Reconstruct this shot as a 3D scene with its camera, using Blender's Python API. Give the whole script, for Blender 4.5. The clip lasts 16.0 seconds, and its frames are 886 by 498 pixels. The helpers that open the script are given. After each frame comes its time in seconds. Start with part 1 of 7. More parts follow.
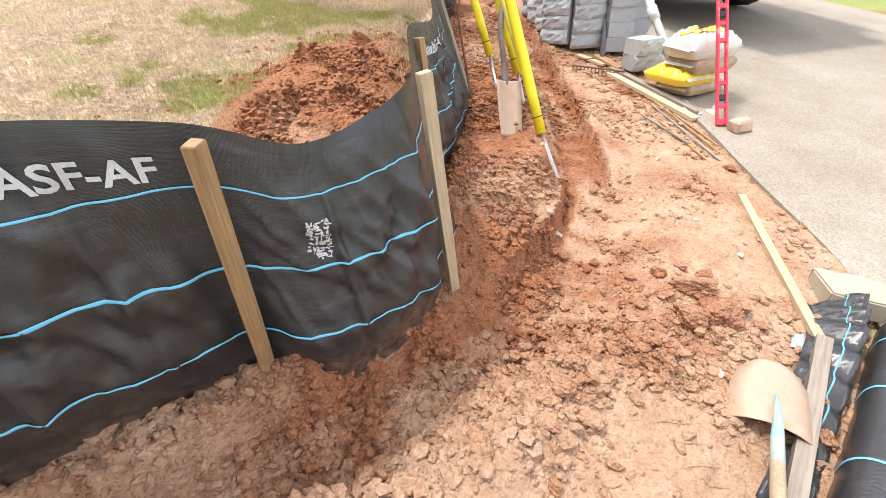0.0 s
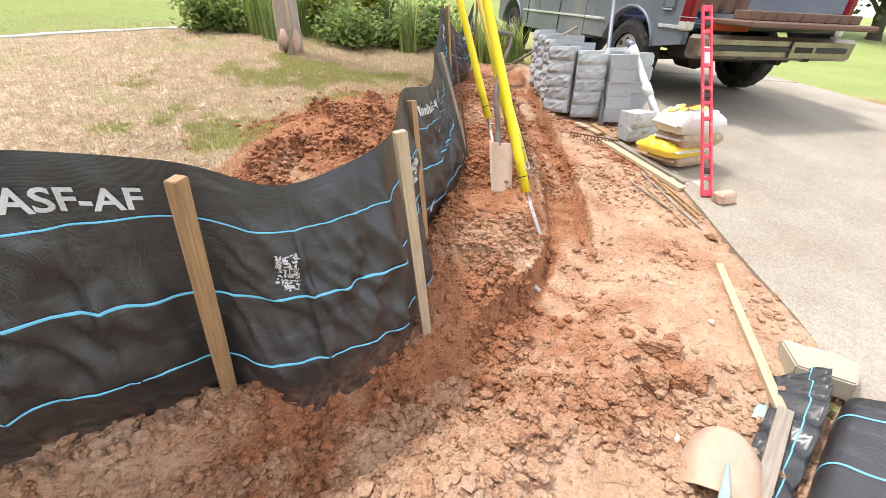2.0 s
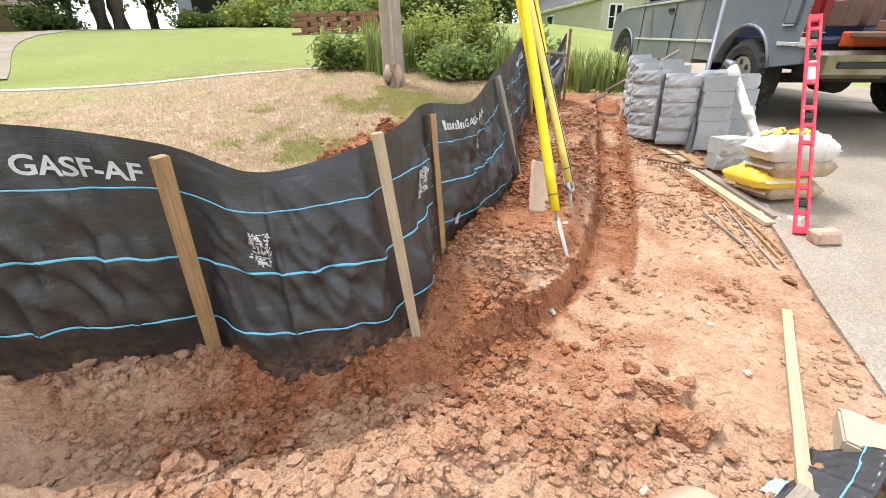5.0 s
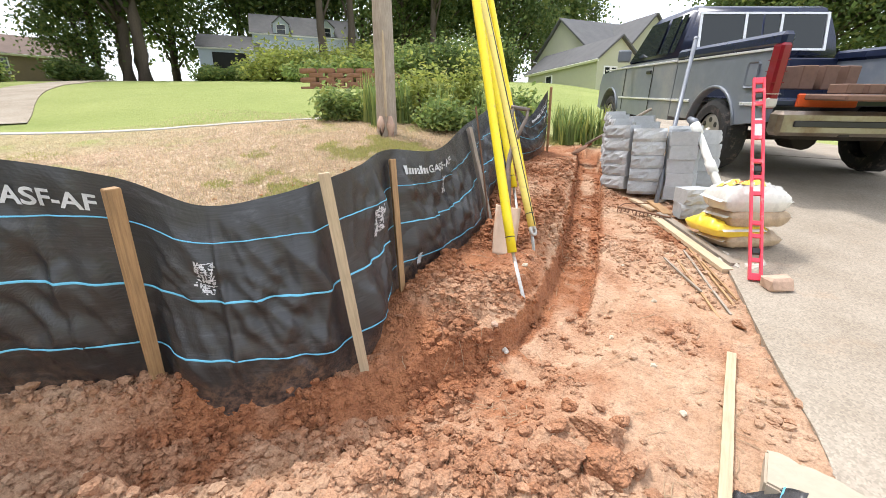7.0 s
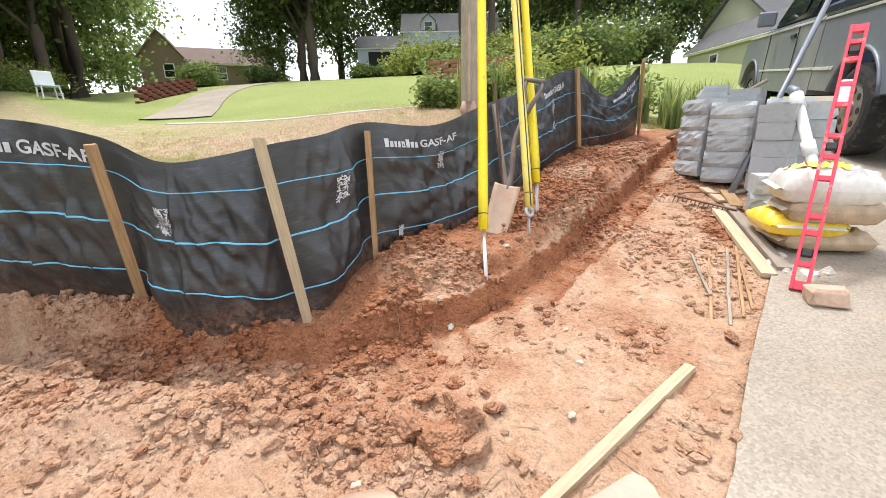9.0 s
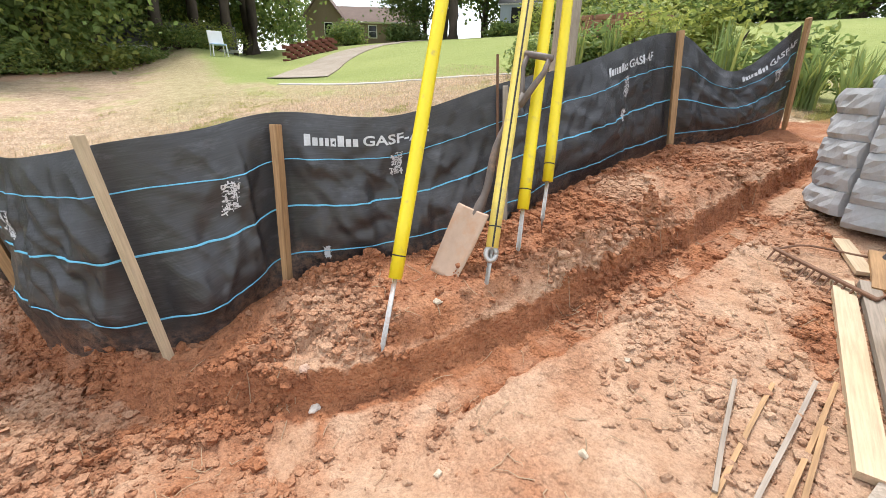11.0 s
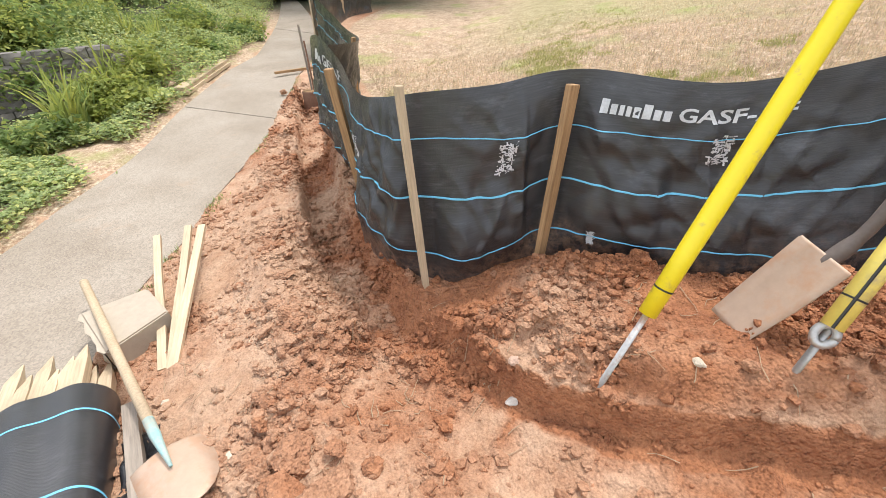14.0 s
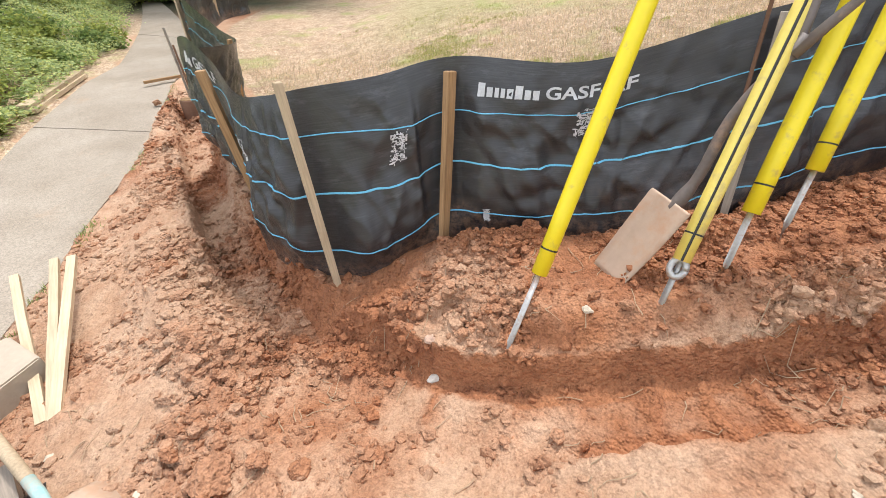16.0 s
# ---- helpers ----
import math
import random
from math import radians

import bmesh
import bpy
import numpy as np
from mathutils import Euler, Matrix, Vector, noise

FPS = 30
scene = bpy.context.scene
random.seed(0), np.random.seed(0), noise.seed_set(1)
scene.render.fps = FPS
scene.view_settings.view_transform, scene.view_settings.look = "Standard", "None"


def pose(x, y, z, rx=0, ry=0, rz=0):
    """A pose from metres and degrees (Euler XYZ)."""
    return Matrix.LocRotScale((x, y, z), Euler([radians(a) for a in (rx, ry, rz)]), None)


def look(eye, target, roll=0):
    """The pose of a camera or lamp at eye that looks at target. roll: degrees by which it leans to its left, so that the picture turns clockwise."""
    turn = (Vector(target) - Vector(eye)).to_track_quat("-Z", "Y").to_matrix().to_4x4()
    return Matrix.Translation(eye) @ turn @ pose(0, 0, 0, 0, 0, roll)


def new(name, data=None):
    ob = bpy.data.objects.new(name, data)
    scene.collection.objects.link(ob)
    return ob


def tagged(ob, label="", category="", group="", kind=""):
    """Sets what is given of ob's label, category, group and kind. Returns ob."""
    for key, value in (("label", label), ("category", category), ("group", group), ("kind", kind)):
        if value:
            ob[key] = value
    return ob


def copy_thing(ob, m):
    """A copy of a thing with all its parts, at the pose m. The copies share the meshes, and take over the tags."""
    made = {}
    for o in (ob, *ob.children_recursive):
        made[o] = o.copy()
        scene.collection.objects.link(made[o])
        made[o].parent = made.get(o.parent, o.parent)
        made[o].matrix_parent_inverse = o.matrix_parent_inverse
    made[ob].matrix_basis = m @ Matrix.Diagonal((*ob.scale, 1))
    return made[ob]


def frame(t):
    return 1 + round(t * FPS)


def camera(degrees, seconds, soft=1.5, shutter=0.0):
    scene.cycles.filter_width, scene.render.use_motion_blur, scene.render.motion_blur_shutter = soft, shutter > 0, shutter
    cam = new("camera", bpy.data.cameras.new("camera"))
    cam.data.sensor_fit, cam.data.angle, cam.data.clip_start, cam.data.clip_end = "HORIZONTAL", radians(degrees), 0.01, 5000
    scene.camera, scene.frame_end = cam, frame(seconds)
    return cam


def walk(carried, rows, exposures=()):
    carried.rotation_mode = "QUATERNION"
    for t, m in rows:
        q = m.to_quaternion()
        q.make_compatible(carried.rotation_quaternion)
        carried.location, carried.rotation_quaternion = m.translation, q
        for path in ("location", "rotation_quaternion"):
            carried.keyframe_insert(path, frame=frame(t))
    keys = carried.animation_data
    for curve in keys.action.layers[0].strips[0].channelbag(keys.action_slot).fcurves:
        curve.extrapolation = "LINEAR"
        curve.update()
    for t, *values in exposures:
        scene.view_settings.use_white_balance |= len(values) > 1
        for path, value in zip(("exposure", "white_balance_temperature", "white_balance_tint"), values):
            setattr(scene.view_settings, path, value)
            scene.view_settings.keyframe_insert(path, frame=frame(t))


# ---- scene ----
cam = camera(94.3, 16.0, soft=0.85)
EXPOSURE = 0.16
SIZE = 0.83          # metres of the place to one unit of the plan
PATH = [
    (0, (0.054, -0.054, 1.316), (-0.018, 1.603, 0.197), -3.5),
    (0.5, (0.061, -0.016, 1.367), (0.25, 1.663, 0.297), -2.7),
    (1, (0.099, -0.032, 1.385), (0.198, 1.684, 0.363), -3.0),
    (1.5, (0.175, -0.061, 1.4), (0.163, 1.687, 0.429), -2.5),
    (2, (0.238, -0.146, 1.346), (0.111, 1.632, 0.439), -0.1),
    (2.5, (0.402, -0.177, 1.336), (0.124, 1.611, 0.483), 1.7),
    (3, (0.693, -0.082, 1.266), (0.295, 1.704, 0.459), 1.8),
    (3.5, (0.829, -0.064, 1.3), (0.365, 1.709, 0.499), 0.9),
    (4, (0.839, -0.106, 1.239), (0.262, 1.635, 0.442), 0.2),
    (4.2, (0.823, -0.106, 1.222), (0.194, 1.618, 0.426), -0.1),
    (6.3, (0.858, -0.137, 1.242), (0.191, 1.636, 0.6), -2.0),
    (6.5, (0.873, -0.16, 1.201), (0.203, 1.62, 0.582), -1.6),
    (7, (1.134, -0.101, 1.203), (0.427, 1.69, 0.662), -0.5),
    (7.5, (1.39, -0.008, 1.176), (0.592, 1.762, 0.698), 0.3),
    (8, (1.654, 0.112, 1.12), (0.692, 1.787, 0.602), 0.4),
    (8.5, (1.935, 0.188, 1.084), (0.811, 1.74, 0.511), -0.6),
    (8.7, (1.996, 0.267, 1.061), (0.818, 1.78, 0.494), -0.9),
    (10.8, (2.2, 1.663, 1.232), (0.627, 2.658, 0.5), 0.8),
    (11, (2.128, 1.824, 1.234), (0.53, 2.781, 0.506), 1.1),
    (11.5, (2.039, 2.025, 1.31), (0.351, 2.803, 0.572), 0.8),
    (12, (2.011, 2.17, 1.342), (0.227, 2.595, 0.543), -0.0),
    (12.5, (1.954, 2.212, 1.383), (0.186, 2.299, 0.452), -0.5),
    (13, (1.84, 2.185, 1.349), (0.133, 2.076, 0.312), -0.1),
    (13.5, (1.796, 2.092, 1.369), (0.126, 1.84, 0.298), -0.1),
    (14, (1.808, 2.047, 1.385), (0.152, 1.673, 0.328), -0.6),
    (14.5, (1.821, 2.037, 1.395), (0.17, 1.591, 0.357), -1.2),
    (15, (1.827, 2.037, 1.401), (0.175, 1.576, 0.373), -1.8),
    (15.5, (1.841, 2.049, 1.398), (0.168, 1.688, 0.364), -2.0),
    (16, (1.864, 2.126, 1.36), (0.172, 2.132, 0.294), -1.5),
]
walk(cam, [(t, look(SIZE * Vector(eye), SIZE * Vector(target), roll)) for t, eye, target, roll in PATH], [(0, EXPOSURE + 0.06), (4, EXPOSURE), (8.5, EXPOSURE - 0.06), (11.5, EXPOSURE - 0.14), (16, EXPOSURE - 0.16)])

# ---- world, sun ----
SUN_EL, SUN_AZ = 69.0, 292.0          # degrees; azimuth clockwise from +y
world = bpy.data.worlds.new("sky")
scene.world = world
world.use_nodes = True
wn = world.node_tree.nodes
sky = wn.new("ShaderNodeTexSky")
sky.sky_type, sky.sun_disc = "NISHITA", False
sky.sun_elevation, sky.sun_rotation = radians(SUN_EL), radians(SUN_AZ)
sky.air_density, sky.dust_density, sky.ozone_density = 1.0, 4.0, 1.0
haze = wn.new("ShaderNodeMix")
haze.data_type = "RGBA"
haze.inputs[0].default_value = 0.6
haze.inputs[7].default_value = (9.0, 9.3, 9.9, 1)
world.node_tree.links.new(sky.outputs[0], haze.inputs[6])
world.node_tree.links.new(haze.outputs[2], wn["Background"].inputs[0])
wn["Background"].inputs[1].default_value = 0.23
sun_data = bpy.data.lights.new("sun", "SUN")
sun_data.energy, sun_data.angle, sun_data.color = 3.3, radians(7), (1.0, 0.975, 0.945)
sun = new("sun", sun_data)
saz, sel = radians(SUN_AZ), radians(SUN_EL)
sun.matrix_world = look((0, 0, 30), (-30 * math.sin(saz) * math.cos(sel), -30 * math.cos(saz) * math.cos(sel), 30 - 30 * math.sin(sel)))

# ---- materials ----
def mat(name, rough=0.8, metal=0.0):
    m = bpy.data.materials.new(name)
    m.use_nodes = True
    b = m.node_tree.nodes["Principled BSDF"]
    b.inputs["Roughness"].default_value, b.inputs["Metallic"].default_value = rough, metal
    return m, m.node_tree.nodes, m.node_tree.links, b


def ramp(n, l, src, stops):
    r = n.new("ShaderNodeValToRGB")
    e = r.color_ramp.elements
    while len(e) < len(stops):
        e.new(0.5)
    for k, (p, c) in zip(e, stops):
        k.position, k.color = p, (*c, 1)
    l.new(src, r.inputs[0])
    return r.outputs[0]


def noise_tex(n, l, scale, detail=6, rough=0.6, stretch=None, world=False):
    t = n.new("ShaderNodeTexNoise")
    t.inputs["Scale"].default_value, t.inputs["Detail"].default_value, t.inputs["Roughness"].default_value = scale, detail, rough
    c = n.new("ShaderNodeTexCoord")
    src = c.outputs["Object"]
    if world:
        src = n.new("ShaderNodeNewGeometry").outputs["Position"]
    if stretch:
        mp = n.new("ShaderNodeMapping")
        mp.inputs["Scale"].default_value = stretch
        l.new(src, mp.inputs[0])
        src = mp.outputs[0]
    l.new(src, t.inputs["Vector"])
    return t.outputs[0]


def mix(n, l, fac, a, b, kind="MIX"):
    m = n.new("ShaderNodeMix")
    m.data_type, m.blend_type = "RGBA", kind
    for v, i in ((fac, 0), (a, 6), (b, 7)):
        if isinstance(v, (int, float)):
            m.inputs[i].default_value = v
        elif isinstance(v, tuple):
            m.inputs[i].default_value = (*v, 1)
        else:
            l.new(v, m.inputs[i])
    return m.outputs[2]


def bump(n, l, b, src, strength=0.4, dist=0.01):
    k = n.new("ShaderNodeBump")
    k.inputs["Strength"].default_value, k.inputs["Distance"].default_value = strength, dist
    l.new(src, k.inputs["Height"])
    l.new(k.outputs[0], b.inputs["Normal"])


def plain(name, col, rough=0.6, metal=0.0, vary=0.15, scale=12, bumps=0.15, stretch=None, island=0.0, obrand=0.0, dirt=None, dirt_amount=0.0):
    """Surface with grain at two scales, wear and bump."""
    m, n, l, b = mat(name, rough, metal)
    big = noise_tex(n, l, scale * 0.25, 4, 0.6, stretch)
    fine = noise_tex(n, l, scale * 3, 6, 0.65, stretch)
    dark = tuple(c * (1 - vary) for c in col)
    light = tuple(min(1, c * (1 + vary)) for c in col)
    c1 = ramp(n, l, fine, [(0.25, dark), (0.75, light)])
    c2 = ramp(n, l, big, [(0.3, dark), (0.7, light)])
    c = mix(n, l, 0.5, c1, c2)
    if dirt:
        f = ramp(n, l, noise_tex(n, l, scale * 0.6, 8, 0.7), [(0.62 - dirt_amount * 0.5, (0, 0, 0)), (0.72, (1, 1, 1))])
        c = mix(n, l, f, c, dirt)
    if island or obrand:
        if island:
            r = n.new("ShaderNodeNewGeometry").outputs["Random Per Island"]
        else:
            r = n.new("ShaderNodeObjectInfo").outputs["Random"]
        a = island or obrand
        c = mix(n, l, 1.0, c, ramp(n, l, r, [(0, (1 - a,) * 3), (1, (1,) * 3)]), "MULTIPLY")
    l.new(c, b.inputs["Base Color"])
    rr = n.new("ShaderNodeMapRange")
    rr.inputs["To Min"].default_value, rr.inputs["To Max"].default_value = max(0.02, rough - 0.12), min(1, rough + 0.12)
    l.new(big, rr.inputs["Value"])
    l.new(rr.outputs[0], b.inputs["Roughness"])
    if bumps:
        bump(n, l, b, fine, bumps, 0.004)
    return m


def ground_material():
    m, n, l, b = mat("earth", 0.95)
    def attr(name):
        a = n.new("ShaderNodeAttribute")
        a.attribute_name = name
        return a.outputs["Fac"]
    fine = noise_tex(n, l, 55, 8, 0.7, world=True)
    mid = noise_tex(n, l, 7, 6, 0.6, world=True)
    big = noise_tex(n, l, 1.3, 4, 0.55, world=True)
    damp = ramp(n, l, mid, [(0.3, (0.305, 0.116, 0.052)), (0.7, (0.49, 0.212, 0.097))])
    dry = ramp(n, l, mid, [(0.3, (0.48, 0.275, 0.162)), (0.7, (0.62, 0.425, 0.29))])
    wet = n.new("ShaderNodeMath")
    wet.operation = "ADD"
    l.new(attr("dry"), wet.inputs[0])
    k = n.new("ShaderNodeMath")
    k.operation = "MULTIPLY_ADD"
    k.inputs[1].default_value, k.inputs[2].default_value = 0.9, -0.45
    l.new(big, k.inputs[0])
    l.new(k.outputs[0], wet.inputs[1])
    soil = mix(n, l, ramp(n, l, wet.outputs[0], [(0.2, (0, 0, 0)), (0.8, (1, 1, 1))]), damp, dry)
    # soil grain, with the shade in crevices between crumbs painted dark as well
    soil = mix(n, l, 0.5, soil, ramp(n, l, fine, [(0.36, (0.42, 0.36, 0.33)), (0.5, (0.85, 0.83, 0.8)), (0.66, (1.0, 1.0, 1.0))]), "MULTIPLY")
    grit_gaps = noise_tex(n, l, 170, 4, 0.6, world=True)
    soil = mix(n, l, 0.35, soil, ramp(n, l, grit_gaps, [(0.38, (0.5, 0.45, 0.42)), (0.6, (1.0, 1.0, 1.0))]), "MULTIPLY")
    straw = ramp(n, l, noise_tex(n, l, 28, 8, 0.75, world=True), [(0.36, (0.3, 0.19, 0.12)), (0.5, (0.5, 0.37, 0.25)), (0.64, (0.74, 0.62, 0.47))])
    patch = ramp(n, l, noise_tex(n, l, 0.9, 6, 0.65, world=True), [(0.54, (0, 0, 0)), (0.68, (1, 1, 1))])
    green = ramp(n, l, fine, [(0.3, (0.2, 0.22, 0.06)), (0.7, (0.42, 0.42, 0.16))])
    straw = mix(n, l, 0.8, straw, ramp(n, l, noise_tex(n, l, 5, 6, 0.7, world=True), [(0.34, (0.5, 0.44, 0.4)), (0.56, (0.95, 0.92, 0.9))]), "MULTIPLY")
    straw = mix(n, l, patch, straw, green)
    redpatch = ramp(n, l, noise_tex(n, l, 0.55, 5, 0.6, world=True), [(0.5, (0, 0, 0)), (0.7, (0.7, 0.7, 0.7))])
    straw = mix(n, l, redpatch, straw, mix(n, l, 0.6, dry, straw))
    lawn = mix(n, l, 0.5, ramp(n, l, noise_tex(n, l, 18, 8, 0.7, world=True), [(0.35, (0.17, 0.215, 0.045)), (0.65, (0.33, 0.375, 0.11))]),
               ramp(n, l, noise_tex(n, l, 0.25, 5, 0.6, world=True), [(0.3, (0.2, 0.26, 0.06)), (0.7, (0.37, 0.395, 0.14))]))
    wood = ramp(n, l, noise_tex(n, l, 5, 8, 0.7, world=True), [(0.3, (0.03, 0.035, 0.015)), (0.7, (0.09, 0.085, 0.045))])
    c = mix(n, l, ramp(n, l, attr("yard"), [(0.35, (0, 0, 0)), (0.65, (1, 1, 1))]), soil, straw)
    c = mix(n, l, attr("lawn"), c, lawn)
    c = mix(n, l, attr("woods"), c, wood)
    l.new(c, b.inputs["Base Color"])
    # granular relief, strongest on the loose damp soil
    pos = n.new("ShaderNodeNewGeometry").outputs["Position"]
    grains = []
    for k in (38, 95):
        t = n.new("ShaderNodeTexVoronoi")
        t.inputs["Scale"].default_value = k
        l.new(pos, t.inputs["Vector"])
        grains.append(ramp(n, l, t.outputs["Distance"], [(0.0, (1, 1, 1)), (0.65, (0, 0, 0))]))
    grain = mix(n, l, 0.4, grains[0], grains[1])
    amount = ramp(n, l, wet.outputs[0], [(0.35, (0.62, 0.62, 0.62)), (0.95, (0.18, 0.18, 0.18))])
    bump(n, l, b, mix(n, l, amount, mix(n, l, 0.5, noise_tex(n, l, 22, 5, 0.55, world=True), fine), grain), 0.9, 0.03)
    return m


def concrete_material(name="concrete", col=(0.355, 0.305, 0.245)):
    m, n, l, b = mat(name, 0.9)
    agg = n.new("ShaderNodeTexVoronoi")
    agg.inputs["Scale"].default_value = 130
    g = n.new("ShaderNodeNewGeometry").outputs["Position"]
    l.new(g, agg.inputs["Vector"])
    pebble = ramp(n, l, agg.outputs["Color"], [(0.0, tuple(c * 0.74 for c in col)), (0.5, col), (1.0, tuple(min(1, c * 1.22) for c in col))])
    stain = ramp(n, l, noise_tex(n, l, 1.1, 7, 0.65, world=True), [(0.3, (0.66, 0.62, 0.57)), (0.65, (1, 1, 1))])
    rust = ramp(n, l, noise_tex(n, l, 2.6, 7, 0.7, world=True), [(0.6, (0, 0, 0)), (0.8, (0.35, 0.35, 0.35))])
    c = mix(n, l, 0.85, pebble, stain, "MULTIPLY")
    c = mix(n, l, rust, c, (0.42, 0.25, 0.14))
    l.new(c, b.inputs["Base Color"])
    bump(n, l, b, agg.outputs["Distance"], 0.35, 0.004)
    return m


def fabric_material():
    m, n, l, b = mat("woven_black_fabric", 0.3)
    uv = n.new("ShaderNodeUVMap").outputs[0]
    wave = []
    for axis in ("X", "Y"):
        w = n.new("ShaderNodeTexWave")
        w.bands_direction = axis
        w.inputs["Scale"].default_value, w.inputs["Distortion"].default_value = 110, 0.6
        l.new(uv, w.inputs[0])
        wave.append(w.outputs[0])
    weave = mix(n, l, 0.5, wave[0], wave[1])
    mp = n.new("ShaderNodeMapping")
    mp.inputs["Scale"].default_value = (1.5, 30, 1)
    l.new(uv, mp.inputs[0])
    streak = n.new("ShaderNodeTexNoise")
    streak.inputs["Scale"].default_value, streak.inputs["Detail"].default_value = 6, 6
    l.new(mp.outputs[0], streak.inputs[0])
    base = mix(n, l, ramp(n, l, streak.outputs[0], [(0.35, (0, 0, 0)), (0.75, (1, 1, 1))]), (0.011, 0.011, 0.0135), (0.034, 0.0335, 0.0375))
    dust = n.new("ShaderNodeAttribute")
    dust.attribute_name = "dust"
    d = n.new("ShaderNodeMath")
    d.operation = "MULTIPLY"
    l.new(dust.outputs["Fac"], d.inputs[0])
    l.new(ramp(n, l, noise_tex(n, l, 26, 8, 0.75), [(0.42, (0, 0, 0)), (0.68, (0.6, 0.6, 0.6))]), d.inputs[1])
    c = mix(n, l, d.outputs[0], base, (0.42, 0.25, 0.16))
    scuff_sheen = n.new("ShaderNodeTexNoise")
    scuff_sheen.inputs["Scale"].default_value, scuff_sheen.inputs["Detail"].default_value, scuff_sheen.inputs["Roughness"].default_value = 9, 8, 0.75
    mp2 = n.new("ShaderNodeMapping")
    mp2.inputs["Scale"].default_value, mp2.inputs["Rotation"].default_value = (0.5, 1.6, 1), (0, 0, 0.5)
    l.new(uv, mp2.inputs[0])
    l.new(mp2.outputs[0], scuff_sheen.inputs[0])
    # diagonal scratches, and the bluish sky sheen painted into the colour with them
    pale = ramp(n, l, scuff_sheen.outputs[0], [(0.54, (0, 0, 0)), (0.8, (0.34, 0.34, 0.34))])
    c = mix(n, l, pale, c, (0.26, 0.27, 0.3))
    l.new(c, b.inputs["Base Color"])
    b.inputs["Specular IOR Level"].default_value = 0.6
    b.inputs["Coat Weight"].default_value, b.inputs["Coat Roughness"].default_value = 0.5, 0.27
    rr = n.new("ShaderNodeMapRange")
    rr.inputs["To Min"].default_value, rr.inputs["To Max"].default_value = 0.24, 0.46
    l.new(streak.outputs[0], rr.inputs["Value"])
    l.new(rr.outputs[0], b.inputs["Roughness"])
    bump(n, l, b, mix(n, l, 0.6, weave, streak.outputs[0]), 0.5, 0.004)
    return m


def wood_material(name, col, dark=0.55, dirt=None):
    m, n, l, b = mat(name, 0.75)
    grain = noise_tex(n, l, 14, 8, 0.65, stretch=(6, 6, 0.35))
    big = noise_tex(n, l, 5, 4, 0.6)
    c = ramp(n, l, grain, [(0.3, tuple(v * dark for v in col)), (0.62, col)])
    c = mix(n, l, 0.5, c, ramp(n, l, big, [(0.3, (0.72, 0.66, 0.6)), (0.7, (1, 1, 1))]), "MULTIPLY")
    r = n.new("ShaderNodeObjectInfo").outputs["Random"]
    c = mix(n, l, 1.0, c, ramp(n, l, r, [(0, (0.8, 0.78, 0.75)), (1, (1, 1, 1))]), "MULTIPLY")
    if dirt:
        f = ramp(n, l, noise_tex(n, l, 9, 8, 0.7), [(0.5, (0, 0, 0)), (0.7, (0.8, 0.8, 0.8))])
        c = mix(n, l, f, c, dirt)
    l.new(c, b.inputs["Base Color"])
    bump(n, l, b, grain, 0.35, 0.003)
    return m


def leaf_material(name, col, spread=0.5, yellow=0.2):
    m, n, l, b = mat(name, 0.55)
    r = n.new("ShaderNodeNewGeometry").outputs["Random Per Island"]
    c = ramp(n, l, r, [(0.0, tuple(v * (1 - spread) for v in col)), (0.6, col), (1.0, (col[0] * (1 + yellow * 3), col[1] * (1 + yellow), col[2]))])
    c = mix(n, l, 0.4, c, ramp(n, l, noise_tex(n, l, 1.2, 4), [(0.3, (0.75, 0.78, 0.72)), (0.7, (1, 1, 1))]), "MULTIPLY")
    l.new(c, b.inputs["Base Color"])
    if "Subsurface Weight" in b.inputs:
        b.inputs["Specular IOR Level"].default_value = 0.3
    t = n.new("ShaderNodeBsdfTranslucent")
    l.new(c, t.inputs[0])
    s = n.new("ShaderNodeMixShader")
    s.inputs[0].default_value = 0.5
    l.new(b.outputs[0], s.inputs[1])
    l.new(t.outputs[0], s.inputs[2])
    l.new(s.outputs[0], n["Material Output"].inputs[0])
    return m


RED_DIRT = (0.42, 0.2, 0.1)
M_EARTH = ground_material()
M_CLOD = plain("clay_clod", (0.56, 0.28, 0.135), 0.95, vary=0.35, scale=18, bumps=0.8, island=0.45)
M_CLODB = plain("clay_lump", (0.56, 0.31, 0.165), 0.95, vary=0.35, scale=9, bumps=0.9, obrand=0.25)
M_CONC = concrete_material()
M_CURB = plain("kerb_concrete", (0.45, 0.43, 0.4), 0.9, vary=0.15, scale=3)
M_FABRIC = fabric_material()
M_BLUE = plain("blue_yarn", (0.16, 0.52, 0.75), 0.6, vary=0.15, scale=40)
M_PRINT = plain("pale_print", (0.55, 0.56, 0.58), 0.7, vary=0.3, scale=40)
M_CHALK = plain("white_smear", (0.6, 0.6, 0.62), 0.8, vary=0.2, scale=40)
M_STAKE = wood_material("pine_stake", (0.52, 0.32, 0.16), 0.55)
M_PALE = wood_material("pale_pine", (0.68, 0.54, 0.37), 0.7)
M_GREYWOOD = wood_material("weathered_wood", (0.42, 0.36, 0.3), 0.6)
M_POLE = wood_material("pole_wood", (0.5, 0.42, 0.34), 0.6)
M_YELLOW = plain("yellow_plastic", (0.85, 0.68, 0.02), 0.4, vary=0.06, scale=20, bumps=0.05, dirt=(0.55, 0.4, 0.12), dirt_amount=0.1)
